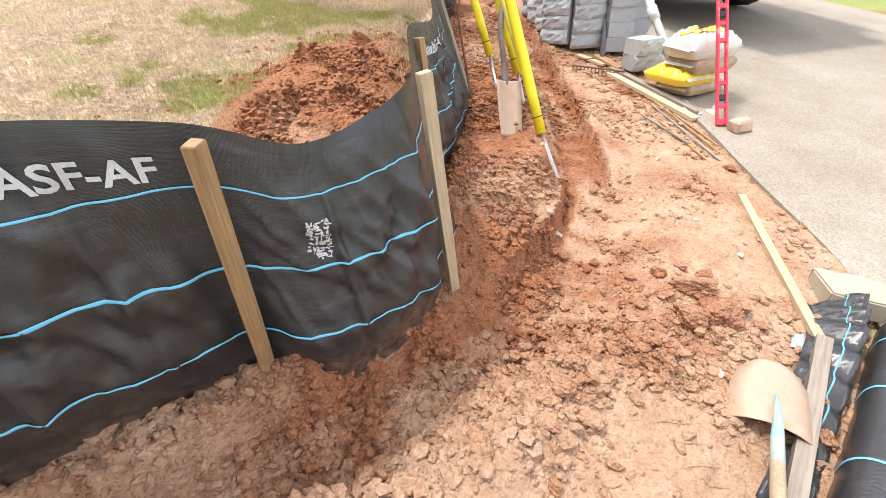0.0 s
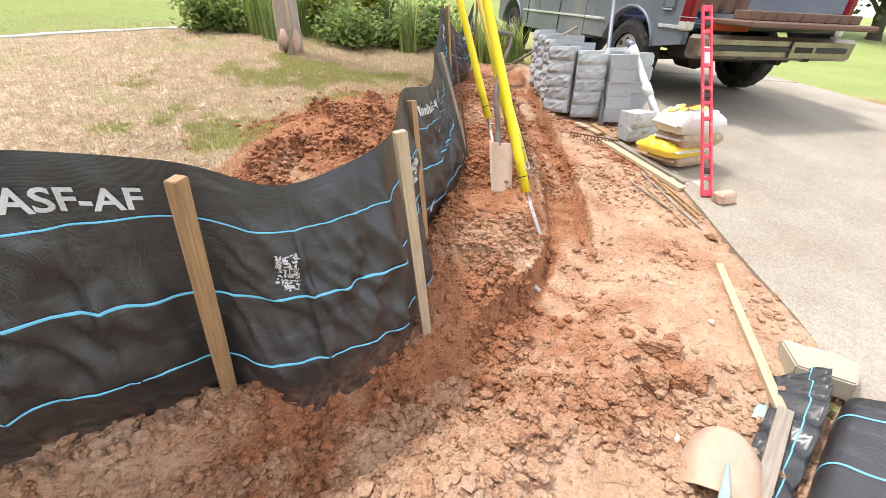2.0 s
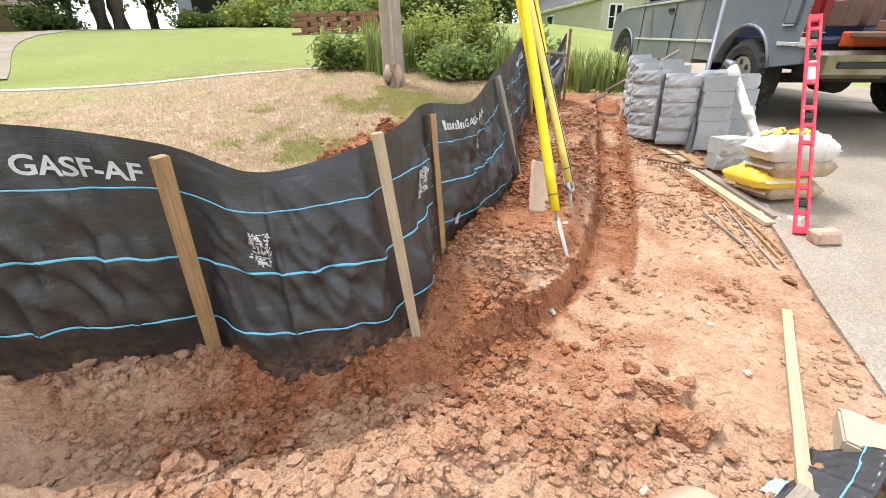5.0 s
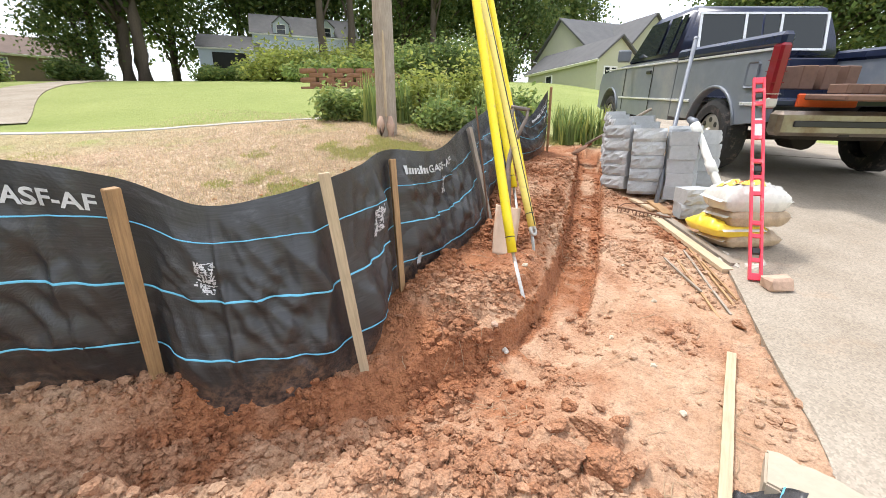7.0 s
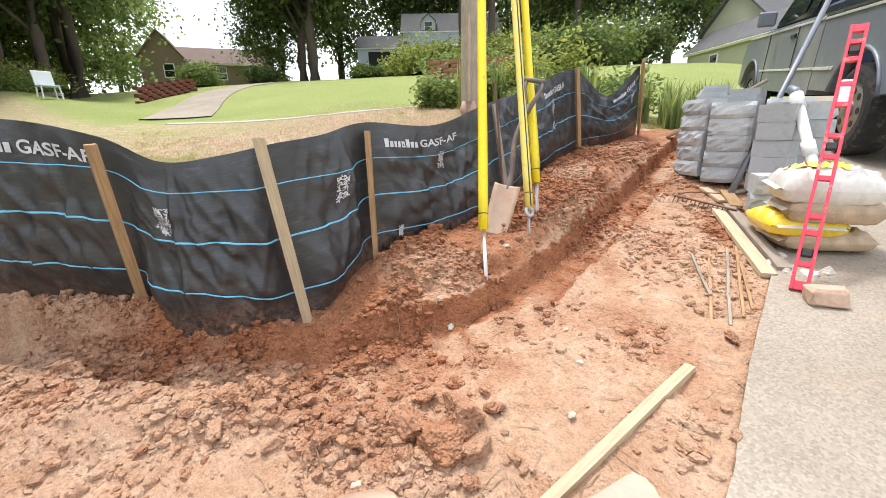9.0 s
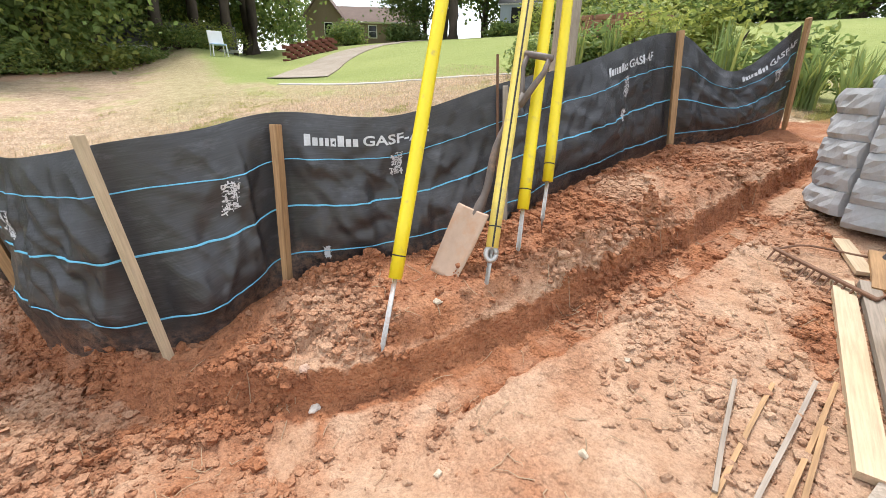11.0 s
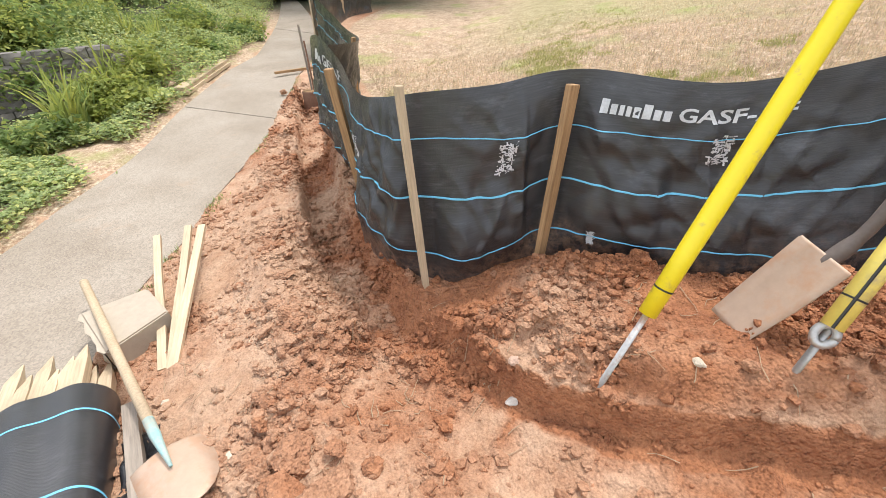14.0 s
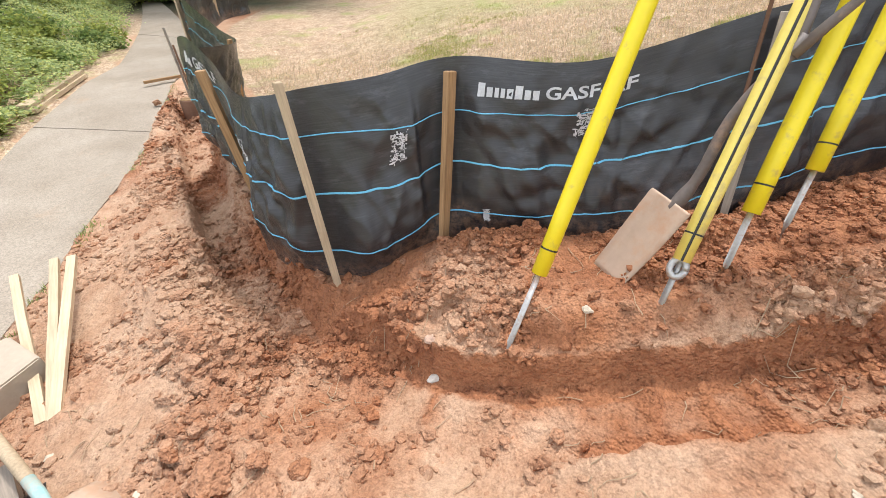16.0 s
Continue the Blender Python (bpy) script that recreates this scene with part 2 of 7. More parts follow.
M_YELLOWOLD = plain("faded_yellow_plastic", (0.78, 0.62, 0.14), 0.5, vary=0.12, scale=20, bumps=0.05, dirt=(0.5, 0.38, 0.18), dirt_amount=0.2)
M_GALV = plain("galvanised_steel", (0.5, 0.49, 0.47), 0.5, 0.7, vary=0.25, scale=30, dirt=RED_DIRT, dirt_amount=0.2)
M_STEEL = plain("grey_steel", (0.2, 0.215, 0.245), 0.5, 0.5, vary=0.2, scale=15)
M_RUST = plain("rusty_steel", (0.2, 0.11, 0.07), 0.85, 0.2, vary=0.4, scale=25, bumps=0.4)
M_SPADE = plain("dusty_steel", (0.5, 0.36, 0.265), 0.6, 0.25, vary=0.15, scale=8, dirt=(0.5, 0.27, 0.15), dirt_amount=0.25)
M_HANDLE = plain("dark_grey_fibreglass", (0.16, 0.13, 0.115), 0.6, vary=0.3, scale=18, bumps=0.2, dirt=(0.36, 0.24, 0.17), dirt_amount=0.2)
M_TEAL = plain("teal_paint", (0.28, 0.5, 0.5), 0.5, vary=0.15, scale=25, dirt=(0.55, 0.4, 0.28), dirt_amount=0.45)
M_LEVEL = plain("red_painted_metal", (0.75, 0.05, 0.09), 0.4, vary=0.12, scale=20, dirt=(0.7, 0.45, 0.4), dirt_amount=0.15)
M_BLACK = plain("black_plastic", (0.02, 0.02, 0.02), 0.5, vary=0.2)
M_GLASSVIAL = plain("vial", (0.75, 0.85, 0.5), 0.2, vary=0.05)
M_BLOCK = plain("grey_split_block", (0.5, 0.515, 0.53), 0.95, vary=0.22, scale=10, bumps=1.0, obrand=0.22)
M_BLOCKTOP = plain("tan_cast_block", (0.42, 0.355, 0.275), 0.92, vary=0.15, scale=9, bumps=0.5)
M_PVC = plain("white_pvc", (0.75, 0.74, 0.7), 0.45, vary=0.08, dirt=RED_DIRT, dirt_amount=0.1)
M_BAG = plain("clear_plastic_bag", (0.66, 0.63, 0.58), 0.25, vary=0.2, scale=14, bumps=0.3)
M_BAGY = plain("yellow_printed_plastic", (0.85, 0.62, 0.06), 0.3, vary=0.1, scale=14, bumps=0.2)
M_BAGRED = plain("orange_print", (0.75, 0.16, 0.04), 0.35, vary=0.08)
M_PEBBLE = plain("pebble_mix", (0.45, 0.33, 0.22), 0.6, vary=0.45, scale=60, bumps=0.6)
M_BRICK = plain("broken_brick", (0.52, 0.35, 0.26), 0.92, vary=0.3, scale=14, bumps=0.6)
M_WALL = plain("grey_wall_block", (0.25, 0.225, 0.205), 0.95, vary=0.35, scale=7, bumps=0.9, obrand=0.35)

# ---- mesh tools ----
def part(name, bm, material, parent=None, label="", smooth=False):
    """Links a bmesh as one mesh object, under a thing when one is given."""
    me = bpy.data.meshes.new(name)
    bm.normal_update()
    bm.to_mesh(me)
    bm.free()
    me.materials.append(material)
    if smooth:
        me.polygons.foreach_set("use_smooth", [True] * len(me.polygons))
    ob = new(name, me)
    if parent:
        ob.parent = parent
    if label:
        ob["label"] = label
    return ob


def raw(name, verts, faces, material, parent=None, label="", smooth=False):
    """Links vertex and face arrays as one mesh object."""
    me = bpy.data.meshes.new(name)
    me.from_pydata([tuple(v) for v in np.asarray(verts).tolist()], [], np.asarray(faces).tolist() if not isinstance(faces, list) else faces)
    me.materials.append(material)
    if smooth:
        me.polygons.foreach_set("use_smooth", [True] * len(me.polygons))
    me.update()
    ob = new(name, me)
    if parent:
        ob.parent = parent
    if label:
        ob["label"] = label
    return ob


def thing(name, m, label, category, group="", kind=""):
    ob = new(name)
    ob.empty_display_size = 0.1
    ob.matrix_world = m if isinstance(m, Matrix) else Matrix.Translation(m)
    return tagged(ob, label, category, group, kind)


def box(bm, size, m=Matrix(), bevel=0.0):
    r = bmesh.ops.create_cube(bm, size=1.0, matrix=m @ Matrix.Diagonal((*size, 1)))
    if bevel:
        es = list({e for v in r["verts"] for e in v.link_edges})
        bmesh.ops.bevel(bm, geom=es, offset=bevel, segments=1, affect="EDGES", profile=0.5)
    return bm


def tube(bm, pts, radii, sides=10, caps=True):
    """A round bar along points."""
    pts = [Vector(p) for p in pts]
    if isinstance(radii, (int, float)):
        radii = [radii] * len(pts)
    rings = []
    for i, p in enumerate(pts):
        d = (pts[min(i + 1, len(pts) - 1)] - pts[max(i - 1, 0)]).normalized()
        q = d.to_track_quat("Z", "Y")
        rings.append([bm.verts.new(p + q @ Vector((radii[i] * math.cos(a), radii[i] * math.sin(a), 0))) for a in [2 * math.pi * k / sides for k in range(sides)]])
    for a, b in zip(rings, rings[1:]):
        for k in range(sides):
            bm.faces.new((a[k], a[(k + 1) % sides], b[(k + 1) % sides], b[k]))
    if caps:
        bm.faces.new(rings[0][::-1])
        bm.faces.new(rings[-1])
    return bm


def extrude_poly(bm, pts, depth, m=Matrix()):
    """A flat outline in x and z, given thickness along y (centred)."""
    a = [bm.verts.new(m @ Vector((x, -depth / 2, z))) for x, z in pts]
    b = [bm.verts.new(m @ Vector((x, depth / 2, z))) for x, z in pts]
    bm.faces.new(a)
    bm.faces.new(b[::-1])
    for k in range(len(pts)):
        j = (k + 1) % len(pts)
        bm.faces.new((a[j], a[k], b[k], b[j]))
    return bm


def between(a, b, roll=0.0):
    """The pose of a bar whose local z runs from a to b, with its origin at a."""
    a, b = Vector(a), Vector(b)
    return Matrix.Translation(a) @ (b - a).to_track_quat("Z", "Y").to_matrix().to_4x4() @ Matrix.Rotation(radians(roll), 4, "Z")


RNG = np.random.default_rng(7)
LATTICE = RNG.random((256, 256))


def value_noise(x, y):
    xi, yi = np.floor(x).astype(int), np.floor(y).astype(int)
    fx, fy = x - xi, y - yi
    fx, fy = fx * fx * (3 - 2 * fx), fy * fy * (3 - 2 * fy)
    a, b = LATTICE[xi % 256, yi % 256], LATTICE[(xi + 1) % 256, yi % 256]
    c, d = LATTICE[xi % 256, (yi + 1) % 256], LATTICE[(xi + 1) % 256, (yi + 1) % 256]
    return (a + (b - a) * fx) * (1 - fy) + (c + (d - c) * fx) * fy - 0.5


def fbm(x, y, octaves=4, gain=0.5):
    out, amp = 0.0, 1.0
    for k in range(octaves):
        out = out + amp * value_noise(x * 2.03**k + 17.3 * k, y * 2.03**k + 9.1 * k)
        amp *= gain
    return out


def smooth(a, b, v):
    t = np.clip((v - a) / (b - a), 0, 1)
    return t * t * (3 - 2 * t)


def spline(rows, count):
    """A smooth curve through rows, at count even steps of the row number."""
    r = np.array(rows, float)
    p = np.vstack([2 * r[0] - r[1], r, 2 * r[-1] - r[-2]])
    u = np.linspace(0, len(r) - 1, count)
    i = np.minimum(u.astype(int), len(r) - 2)
    f = (u - i)[:, None]
    a, b, c, d = p[i], p[i + 1], p[i + 2], p[i + 3]
    return 0.5 * (2 * b + (c - a) * f + (2 * a - 5 * b + 4 * c - d) * f**2 + (3 * b - a - 3 * c + d) * f**3)


def near_path(x, y, path):
    """Distance to a polyline (positive on its right), and the length along it."""
    best, side, along = np.full(x.shape, 1e9), np.ones(x.shape), np.zeros(x.shape)
    run = 0.0
    for (ax, ay), (bx, by) in zip(path, path[1:]):
        dx, dy = bx - ax, by - ay
        length = math.hypot(dx, dy)
        t = np.clip(((x - ax) * dx + (y - ay) * dy) / length**2, 0, 1)
        d = np.hypot(x - ax - t * dx, y - ay - t * dy)
        s = np.sign((x - ax) * dy - (y - ay) * dx)
        m = d < best
        best, side, along = np.where(m, d, best), np.where(m, s, side), np.where(m, run + t * length, along)
        run += length
    return best * side, along

# ---- ground ----
TRENCH = [(-9.0, -3.6), (-6.0, -2.15), (-3.7, -1.05), (-1.92, -0.14), (-0.82, 0.54), (-0.27, 0.92), (0.135, 1.30), (0.31, 1.445), (0.50, 1.66), (0.63, 1.825), (0.735, 1.965), (0.83, 2.14), (0.91, 2.39), (0.95, 2.68), (0.965, 3.3), (0.96, 3.9), (0.93, 5.0), (0.87, 6.2), (0.8, 7.2)]
HALF = 0.138          # half the width of the trench
FENCE_LINE = [(-12.2, -3.3), (-10.8, -3.6), (-7.1, -2.5), (-5.0, -1.1), (-3.2, -0.1), (-2.2, 0.0), (-1.6, 0.35), (-1.13, 0.66), (-0.67, 0.95), (-0.3, 1.15), (-0.02, 1.5), (-0.06, 2.12), (0.08, 2.75), (0.16, 3.4), (0.0, 4.15), (-0.08, 5.5), (0.1, 6.2), (0.18, 7.2)]


def plane_z(x, y):
    """The smooth lie of the land."""
    x, y = np.asarray(x, float), np.asarray(y, float)
    g = np.where(x > 0.3, 0.07 * x, 0.021 + 0.12 * (x - 0.3))
    g = np.where(x < -3, -0.375 - 0.15 * (1 - np.exp(np.minimum(x + 3, 0) / 1.25)), g)
    g = np.where(x > 8, 0.56 + 0.42 * (1 - np.exp(-np.maximum(x - 8, 0) / 6)), g)
    # the walk lies level across
    edge = np.interp(x, [-22, -16, -10.7, -7, -4.2, -2.7, -1.23, -0.44, 0.2, 0.9, 1.6, 2.2], [-12, -8, -4.6, -2.7, -1.62, -1.1, -0.77, -0.52, -0.38, -0.4, -1.2, -9])
    v = np.maximum(y, edge)
    f = np.where(v < 5.5, v, 5.5 + 4 * (1 - np.exp(-np.maximum(v - 5.5, 0) / 4)))
    f = np.where(v < -5, -5 - 3 * (1 - np.exp(np.minimum(v + 5, 0) / 3)), f)
    f = np.where(f < 0, f * smooth(-5, -1.5, x), f)
    u = np.maximum(0, -0.45 * x + 0.89 * y - 9.8)
    z = -0.211 + 0.17 * f - g + 0.17 * 45 * (1 - np.exp(-u / 45))
    # the yard climbs gently away
    z = z + 2.4 * (1 - np.exp(np.minimum(x + 6.5, 0) / 20)) * smooth(7, 2, y)
    # planted bank beside the walk, and the terrace held by the block wall
    z = z + np.clip(0.16 * (edge - 1.6 - y), 0, 0.5) * (0.25 + 0.75 * smooth(-3.4, -4.6, x)) * smooth(1.6, 0.6, x)
    s = -(x + 3.7) * 0.366 - (y + 4.25) * 0.931
    return z + smooth(0.12, 0.3, s) * smooth(-5.5, -3.7, x) * smooth(6, 2, x) * np.maximum(0.62 + 0.06 * s - z, 0)


def edge_wobble(x, y):
    """How far the trench's edges wander."""
    return 0.022 * fbm(x * 5, y * 5, 3) + 0.022 * fbm(x * 19 + 7, y * 19, 3)


def spade_marks(x, y, d, s):
    """Cusped ridges left across the trench floor, and where they lie."""
    u = s * 15.5 + 3.0 * fbm(x * 2, y * 2, 2) - 14 * d * d
    ribs = (1 - np.abs(np.sin(u))) ** 2.2
    floor = smooth(HALF + 0.02 + 0.22 * smooth(2.7, 2.2, y), HALF - 0.05, d) * smooth(-HALF + 0.01, -HALF + 0.05, d)
    return ribs, floor * (0.35 + 0.65 * smooth(1.5, 2.1, y) + 0.5 * smooth(-0.4, -0.8, x)) * smooth(-0.15, 0.1, fbm(x * 1.7 + 12, y * 1.7, 2) + 0.22 * smooth(2.4, 2.9, y))


def ground_z(x, y, rough=True):
    """The height of the ground with trench, berm, heap and clods."""
    x, y = np.asarray(x, float), np.asarray(y, float)
    z = plane_z(x, y)
    near = smooth(9, 5, np.hypot(x + 1, y - 2.5))
    d, s = near_path(x, y, TRENCH)
    fd, _ = near_path(x, y, FENCE_LINE)
    inside = smooth(0.06, -0.1, fd)
    # berm between trench and fence
    inward = -d - HALF
    run = 0.32 - 0.18 * smooth(2.3, 2.7, y)
    berm = smooth(1.75, 2.2, y) * smooth(6.6, 4.6, y) * smooth(-0.01, 1, inward / run) * smooth(-0.05, 0.1, fd)
    z = z + near * berm * (0.085 + 0.04 * fbm(x * 3, y * 3, 3))
    # spoil heap behind the fence
    heap = np.exp(-(((x + 0.85) / 0.62) ** 2) - ((y - 3.0) / 1.45) ** 2) * smooth(0.0, -0.2, fd)
    z = z + 0.34 * heap
    # trench: a sheer inner wall, a looser one along the leg by the walk
    wob = edge_wobble(x, y)
    slack = 0.013 + 0.06 * smooth(1.9, 1.4, y) * (1 - 0.6 * smooth(-0.1, -0.5, x))
    width = HALF + wob + 0.03 * (d > 0)
    cut = smooth(width + slack, width - slack, np.abs(d))
    depth = (0.165 - 0.03 * smooth(2.2, 2.6, y)) * smooth(-4.1, -3.7, x)
    # no outer wall at the bend: the cut runs out there
    cut = np.where(d > 0, cut + (smooth(0.55, 0.08, d) - cut) * smooth(2.75, 2.35, y) * smooth(-0.6, 0.1, x), cut)
    z = z - near * cut * depth
    # the ground stands higher along the fence by the leg, and lower at the corner
    z = z + 0.09 * near * smooth(0.26, 0.06, fd) * smooth(-0.8, -0.2, fd) * smooth(-0.25, -0.6, x) * smooth(-3.2, -2.2, x)
    z = z - 0.08 * near * np.exp(-((x - 0.02) ** 2 + (y - 1.64) ** 2) / 0.075)
    # spoil thrown out along the leg
    z = z + near * (0.05 + 0.06 * smooth(-0.6, -0.1, x)) * np.exp(-(((d - 0.44) / 0.17) ** 2)) * smooth(0.75, 0.45, x) * smooth(1.3, 1.0, y) * smooth(-4.0, -3.6, x)
    z = z - 0.03 * near * smooth(0.1, 0.3, d) * smooth(1.6, 0.8, d) * smooth(1.9, 2.3, y)
    if rough:
        loose = np.clip(smooth(0.5, 0.16, np.abs(d)) * (1 - 0.75 * smooth(1.9, 2.6, y) * (d > 0)) + 0.4 * berm + 1.2 * heap + 0.5 * smooth(0.6, 0.2, np.hypot(x - 0.75, y - 1.3)), 0, 1.2) * near
        loose = loose * (1 - 0.6 * smooth(0.12, 0.08, np.abs(d)) * smooth(1.2, 1.8, y)) * (1 - 0.5 * smooth(0.09, 0.03, np.abs(np.abs(d) - 0.14)) * smooth(1.4, 1.9, y))
        loose = loose * (1 - 0.85 * smooth(0.45, 0.25, np.hypot(x - 1.2, y - 0.75)))
        loose = loose * (0.25 + 0.95 * smooth(-0.08, 0.22, fbm(x * 2.6 + 31, y * 2.6, 3)))
        z = z + near * 0.04 * np.exp(-(((d - 0.2) / 0.06) ** 2)) * smooth(-0.2, -0.7, x) * smooth(-4.0, -3.6, x) * (0.6 + 2 * fbm(x * 7, y * 7, 2))
        bil = np.abs(fbm(x * 9, y * 9, 2)) + 0.6 * np.abs(fbm(x * 21 + 5, y * 21, 2)) + 0.35 * np.abs(fbm(x * 47, y * 47 + 3, 2))
        lump = np.clip(fbm(x * 6.5 + 40, y * 6.5 + 11, 3) - 0.12, 0, 0.3)
        z = z + loose * (0.11 * bil - 0.03 + 0.27 * lump * (1 - 0.6 * cut))
        ribs, floor = spade_marks(x, y, d, s)
        z = z + near * floor * 0.042 * (ribs - 0.35)
        pads = smooth(-0.05, 0.12, fbm(x * 3.3 + 8, y * 3.3 + 2, 2)) * (1 - np.clip(loose, 0, 1))
        z = z + near * (1 - 0.6 * pads) * (0.022 * fbm(x * 4, y * 4, 3) + 0.026 * fbm(x * 14, y * 14, 4) + 0.03 * np.abs(fbm(x * 7 + 3, y * 7, 3)) + 0.012 * np.abs(fbm(x * 33, y * 33 + 5, 2)))
        lumps = inside * near * (0.02 * fbm(x * 3.1, y * 3.1, 4))
        z = z + lumps + 0.05 * (1 - near) * fbm(x * 0.4, y * 0.4, 3)
    return z


def dry_and_shade(x, y):
    """How pale the clay is: damp on the fresh cuts, pale on trodden ground, with wall and fence shade painted in."""
    d, s = near_path(x, y, TRENCH)
    fd, _ = near_path(x, y, FENCE_LINE)
    heap = np.exp(-(((x + 0.85) / 0.8) ** 2) - ((y - 3.0) / 1.75) ** 2)
    ribs, floor = spade_marks(x, y, d, s)
    straight, leg = smooth(2.3, 2.9, y), smooth(1.9, 1.4, y)
    inward = -d - HALF
    cutline = inward - edge_wobble(x, y)
    # inner trench wall: damp clay, plus the shade of its sunless side as colour
    wall = smooth(0.03 + 0.06 * leg, 0.008, cutline) * smooth(-0.1, -0.045, cutline) * (1 - 0.6 * smooth(1.6, 1.0, y))
    v = 0.74 + 0.12 * smooth(1.5, 1.1, y) * smooth(0.6, 0.2, x) - 0.85 * wall - floor * (0.3 * straight + 0.55 * ribs) - 0.06 * smooth(0.02, -0.06, np.abs(d) - HALF) * leg
    # berm: damp clay, darkened towards the fence foot for the fence's shadow
    v = v - (0.4 - 0.38 * leg) * smooth(0.02, 0.1, inward) * smooth(0.32, 0.0, fd) - (0.3 - 0.2 * leg) * smooth(0.02, 0.08, inward)
    v = v - 0.5 * straight * smooth(0.08, 0.02, np.abs(d - HALF)) - 0.06 * smooth(0.55, 0.25, np.abs(d - 0.2)) * leg * smooth(-0.05, 0.2, fbm(x * 2.6 + 31, y * 2.6, 3)) - 0.1 * heap
    return np.clip(v + 0.75 * fbm(x * 2.3, y * 2.3, 5, 0.6), 0, 1)


def graded(lo, hi, fine, a, b, grow=1.16):
    """Coordinates with a fine stretch from lo to hi that widen outwards to a and b."""
    mid = list(np.arange(lo, hi, fine))
    left, right, step = [], [], fine
    v = lo
    while v > a:
        step *= grow
        v -= step
        left.append(v)
    v, step = mid[-1], fine
    while v < b:
        step *= grow
        v += step
        right.append(v)
    return np.array(left[::-1] + mid + right)


GRID = {}


def sheet_z(x, y):
    """The height of the ground sheet as it is meshed."""
    xs, ys, Z = GRID["x"], GRID["y"], GRID["z"]
    i = np.clip(np.searchsorted(xs, x) - 1, 0, len(xs) - 2)
    j = np.clip(np.searchsorted(ys, y) - 1, 0, len(ys) - 2)
    u, v = (x - xs[i]) / (xs[i + 1] - xs[i]), (y - ys[j]) / (ys[j + 1] - ys[j])
    return (Z[j, i] * (1 - u) + Z[j, i + 1] * u) * (1 - v) + (Z[j + 1, i] * (1 - u) + Z[j + 1, i + 1] * u) * v


def build_ground():
    xs, ys = graded(-2.6, 2.15, 0.0145, -600, 600), graded(-0.75, 6.4, 0.0165, -600, 600)
    X, Y = np.meshgrid(xs, ys)
    Z = ground_z(X, Y)
    fd, _ = near_path(X, Y, FENCE_LINE)
    # under the slabs the earth lies lower
    ni, nj = len(xs), len(ys)
    idx = np.arange(ni * nj).reshape(nj, ni)
    faces = np.stack([idx[:-1, :-1], idx[:-1, 1:], idx[1:, 1:], idx[1:, :-1]], -1).reshape(-1, 4)
    sd = slab_depth(X, Y)
    Z = Z - 0.07 * smooth(0.0, 0.03, sd)
    GRID.update(x=xs, y=ys, z=Z)
    me = bpy.data.meshes.new("ground")
    me.vertices.add(ni * nj)
    me.vertices.foreach_set("co", np.stack([X, Y, Z], -1).ravel())
    me.loops.add(faces.size)
    me.loops.foreach_set("vertex_index", faces.ravel())
    me.polygons.add(len(faces))
    me.polygons.foreach_set("loop_start", np.arange(0, faces.size, 4))
    me.polygons.foreach_set("use_smooth", np.ones(len(faces), bool))
    me.update()
    side = np.where(X < 1.5, 1, 0) * (Y > -3)
    yard = smooth(0.0, -0.35, fd + 0.25 * fbm(X * 1.5, Y * 1.5, 4)) * side
    outer, _ = near_path(X, Y, [tuple(p) for p in SLAB_CURVE[::8, 2:]])
    yard = np.maximum(yard, smooth(0.0, -0.04, outer) * smooth(2.6, 1.8, X) * (Y < 0))
    heap = np.exp(-(((X + 0.85) / 0.8) ** 2) - ((Y - 3.0) / 1.75) ** 2)
    yard = yard * (1 - smooth(0.2, 0.5, heap + 0.2 * fbm(X * 4, Y * 4, 3)))
    u = -0.62 * X + 0.78 * Y
    lawn = smooth(9.2, 9.4, u) * (X < 1.6) * smooth(1.8, 3.4, Y + 0.5 * fbm(X * 0.8, Y * 0.8, 3))
    lawn = np.maximum(lawn, smooth(4.5, 5.5, X) * (1 - smooth(-0.2, 0, sd)))
    lawn = np.maximum(lawn, 0.75 * smooth(7.4, 8.3, Y + 0.4 * fbm(X, Y, 3)) * smooth(-1.5, -0.5, X) * (X < 2.2))
    lawn = np.maximum(lawn, 0.35 * smooth(-5.5, -8, X + fbm(X * 0.7, Y * 0.7, 3)) * smooth(0, 2, Y))
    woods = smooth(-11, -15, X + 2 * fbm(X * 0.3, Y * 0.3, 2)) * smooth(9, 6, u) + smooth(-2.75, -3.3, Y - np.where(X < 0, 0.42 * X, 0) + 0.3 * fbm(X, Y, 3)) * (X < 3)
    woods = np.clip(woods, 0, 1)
    dry = dry_and_shade(X, Y)
    for name, v in (("yard", yard), ("lawn", lawn), ("woods", woods), ("dry", dry)):
        me.attributes.new(name, "FLOAT", "POINT").data.foreach_set("value", np.clip(v, 0, 1).ravel().astype(np.float32))
    me.materials.append(M_EARTH)
    ob = new("ground", me)
    return tagged(ob, "dug red clay ground with dry straw-coloured yard and lawn", "ground", kind="structure")


# inner edge and outer edge of the concrete, from the truck round to the far end of the walk
SLABS = [(2.0, 30, 6.4, 30), (2.0, 16, 6.1, 16), (2.03, 9, 6.0, 9), (2.03, 5, 6.6, 5), (2.04, 2.5, 6.6, 2.0), (2.03, 1.55, 6.0, -0.5), (1.6, 0.72, 3.9, -1.9), (0.9, 0.0, 1.8, -1.8),
         (0.2, -0.38, 0.15, -1.75), (-0.44, -0.52, -0.6, -1.95), (-1.23, -0.77, -1.6, -2.2), (-2.7, -1.1, -2.9, -2.65), (-4.2, -1.62, -4.6, -3.1), (-7.0, -2.7, -7.6, -4.2), (-10.7, -4.6, -11.3, -6.0), (-16, -8, -16.8, -9.2), (-22, -12, -22.8, -13.2)]
SLAB_CURVE = spline(SLABS, 521)


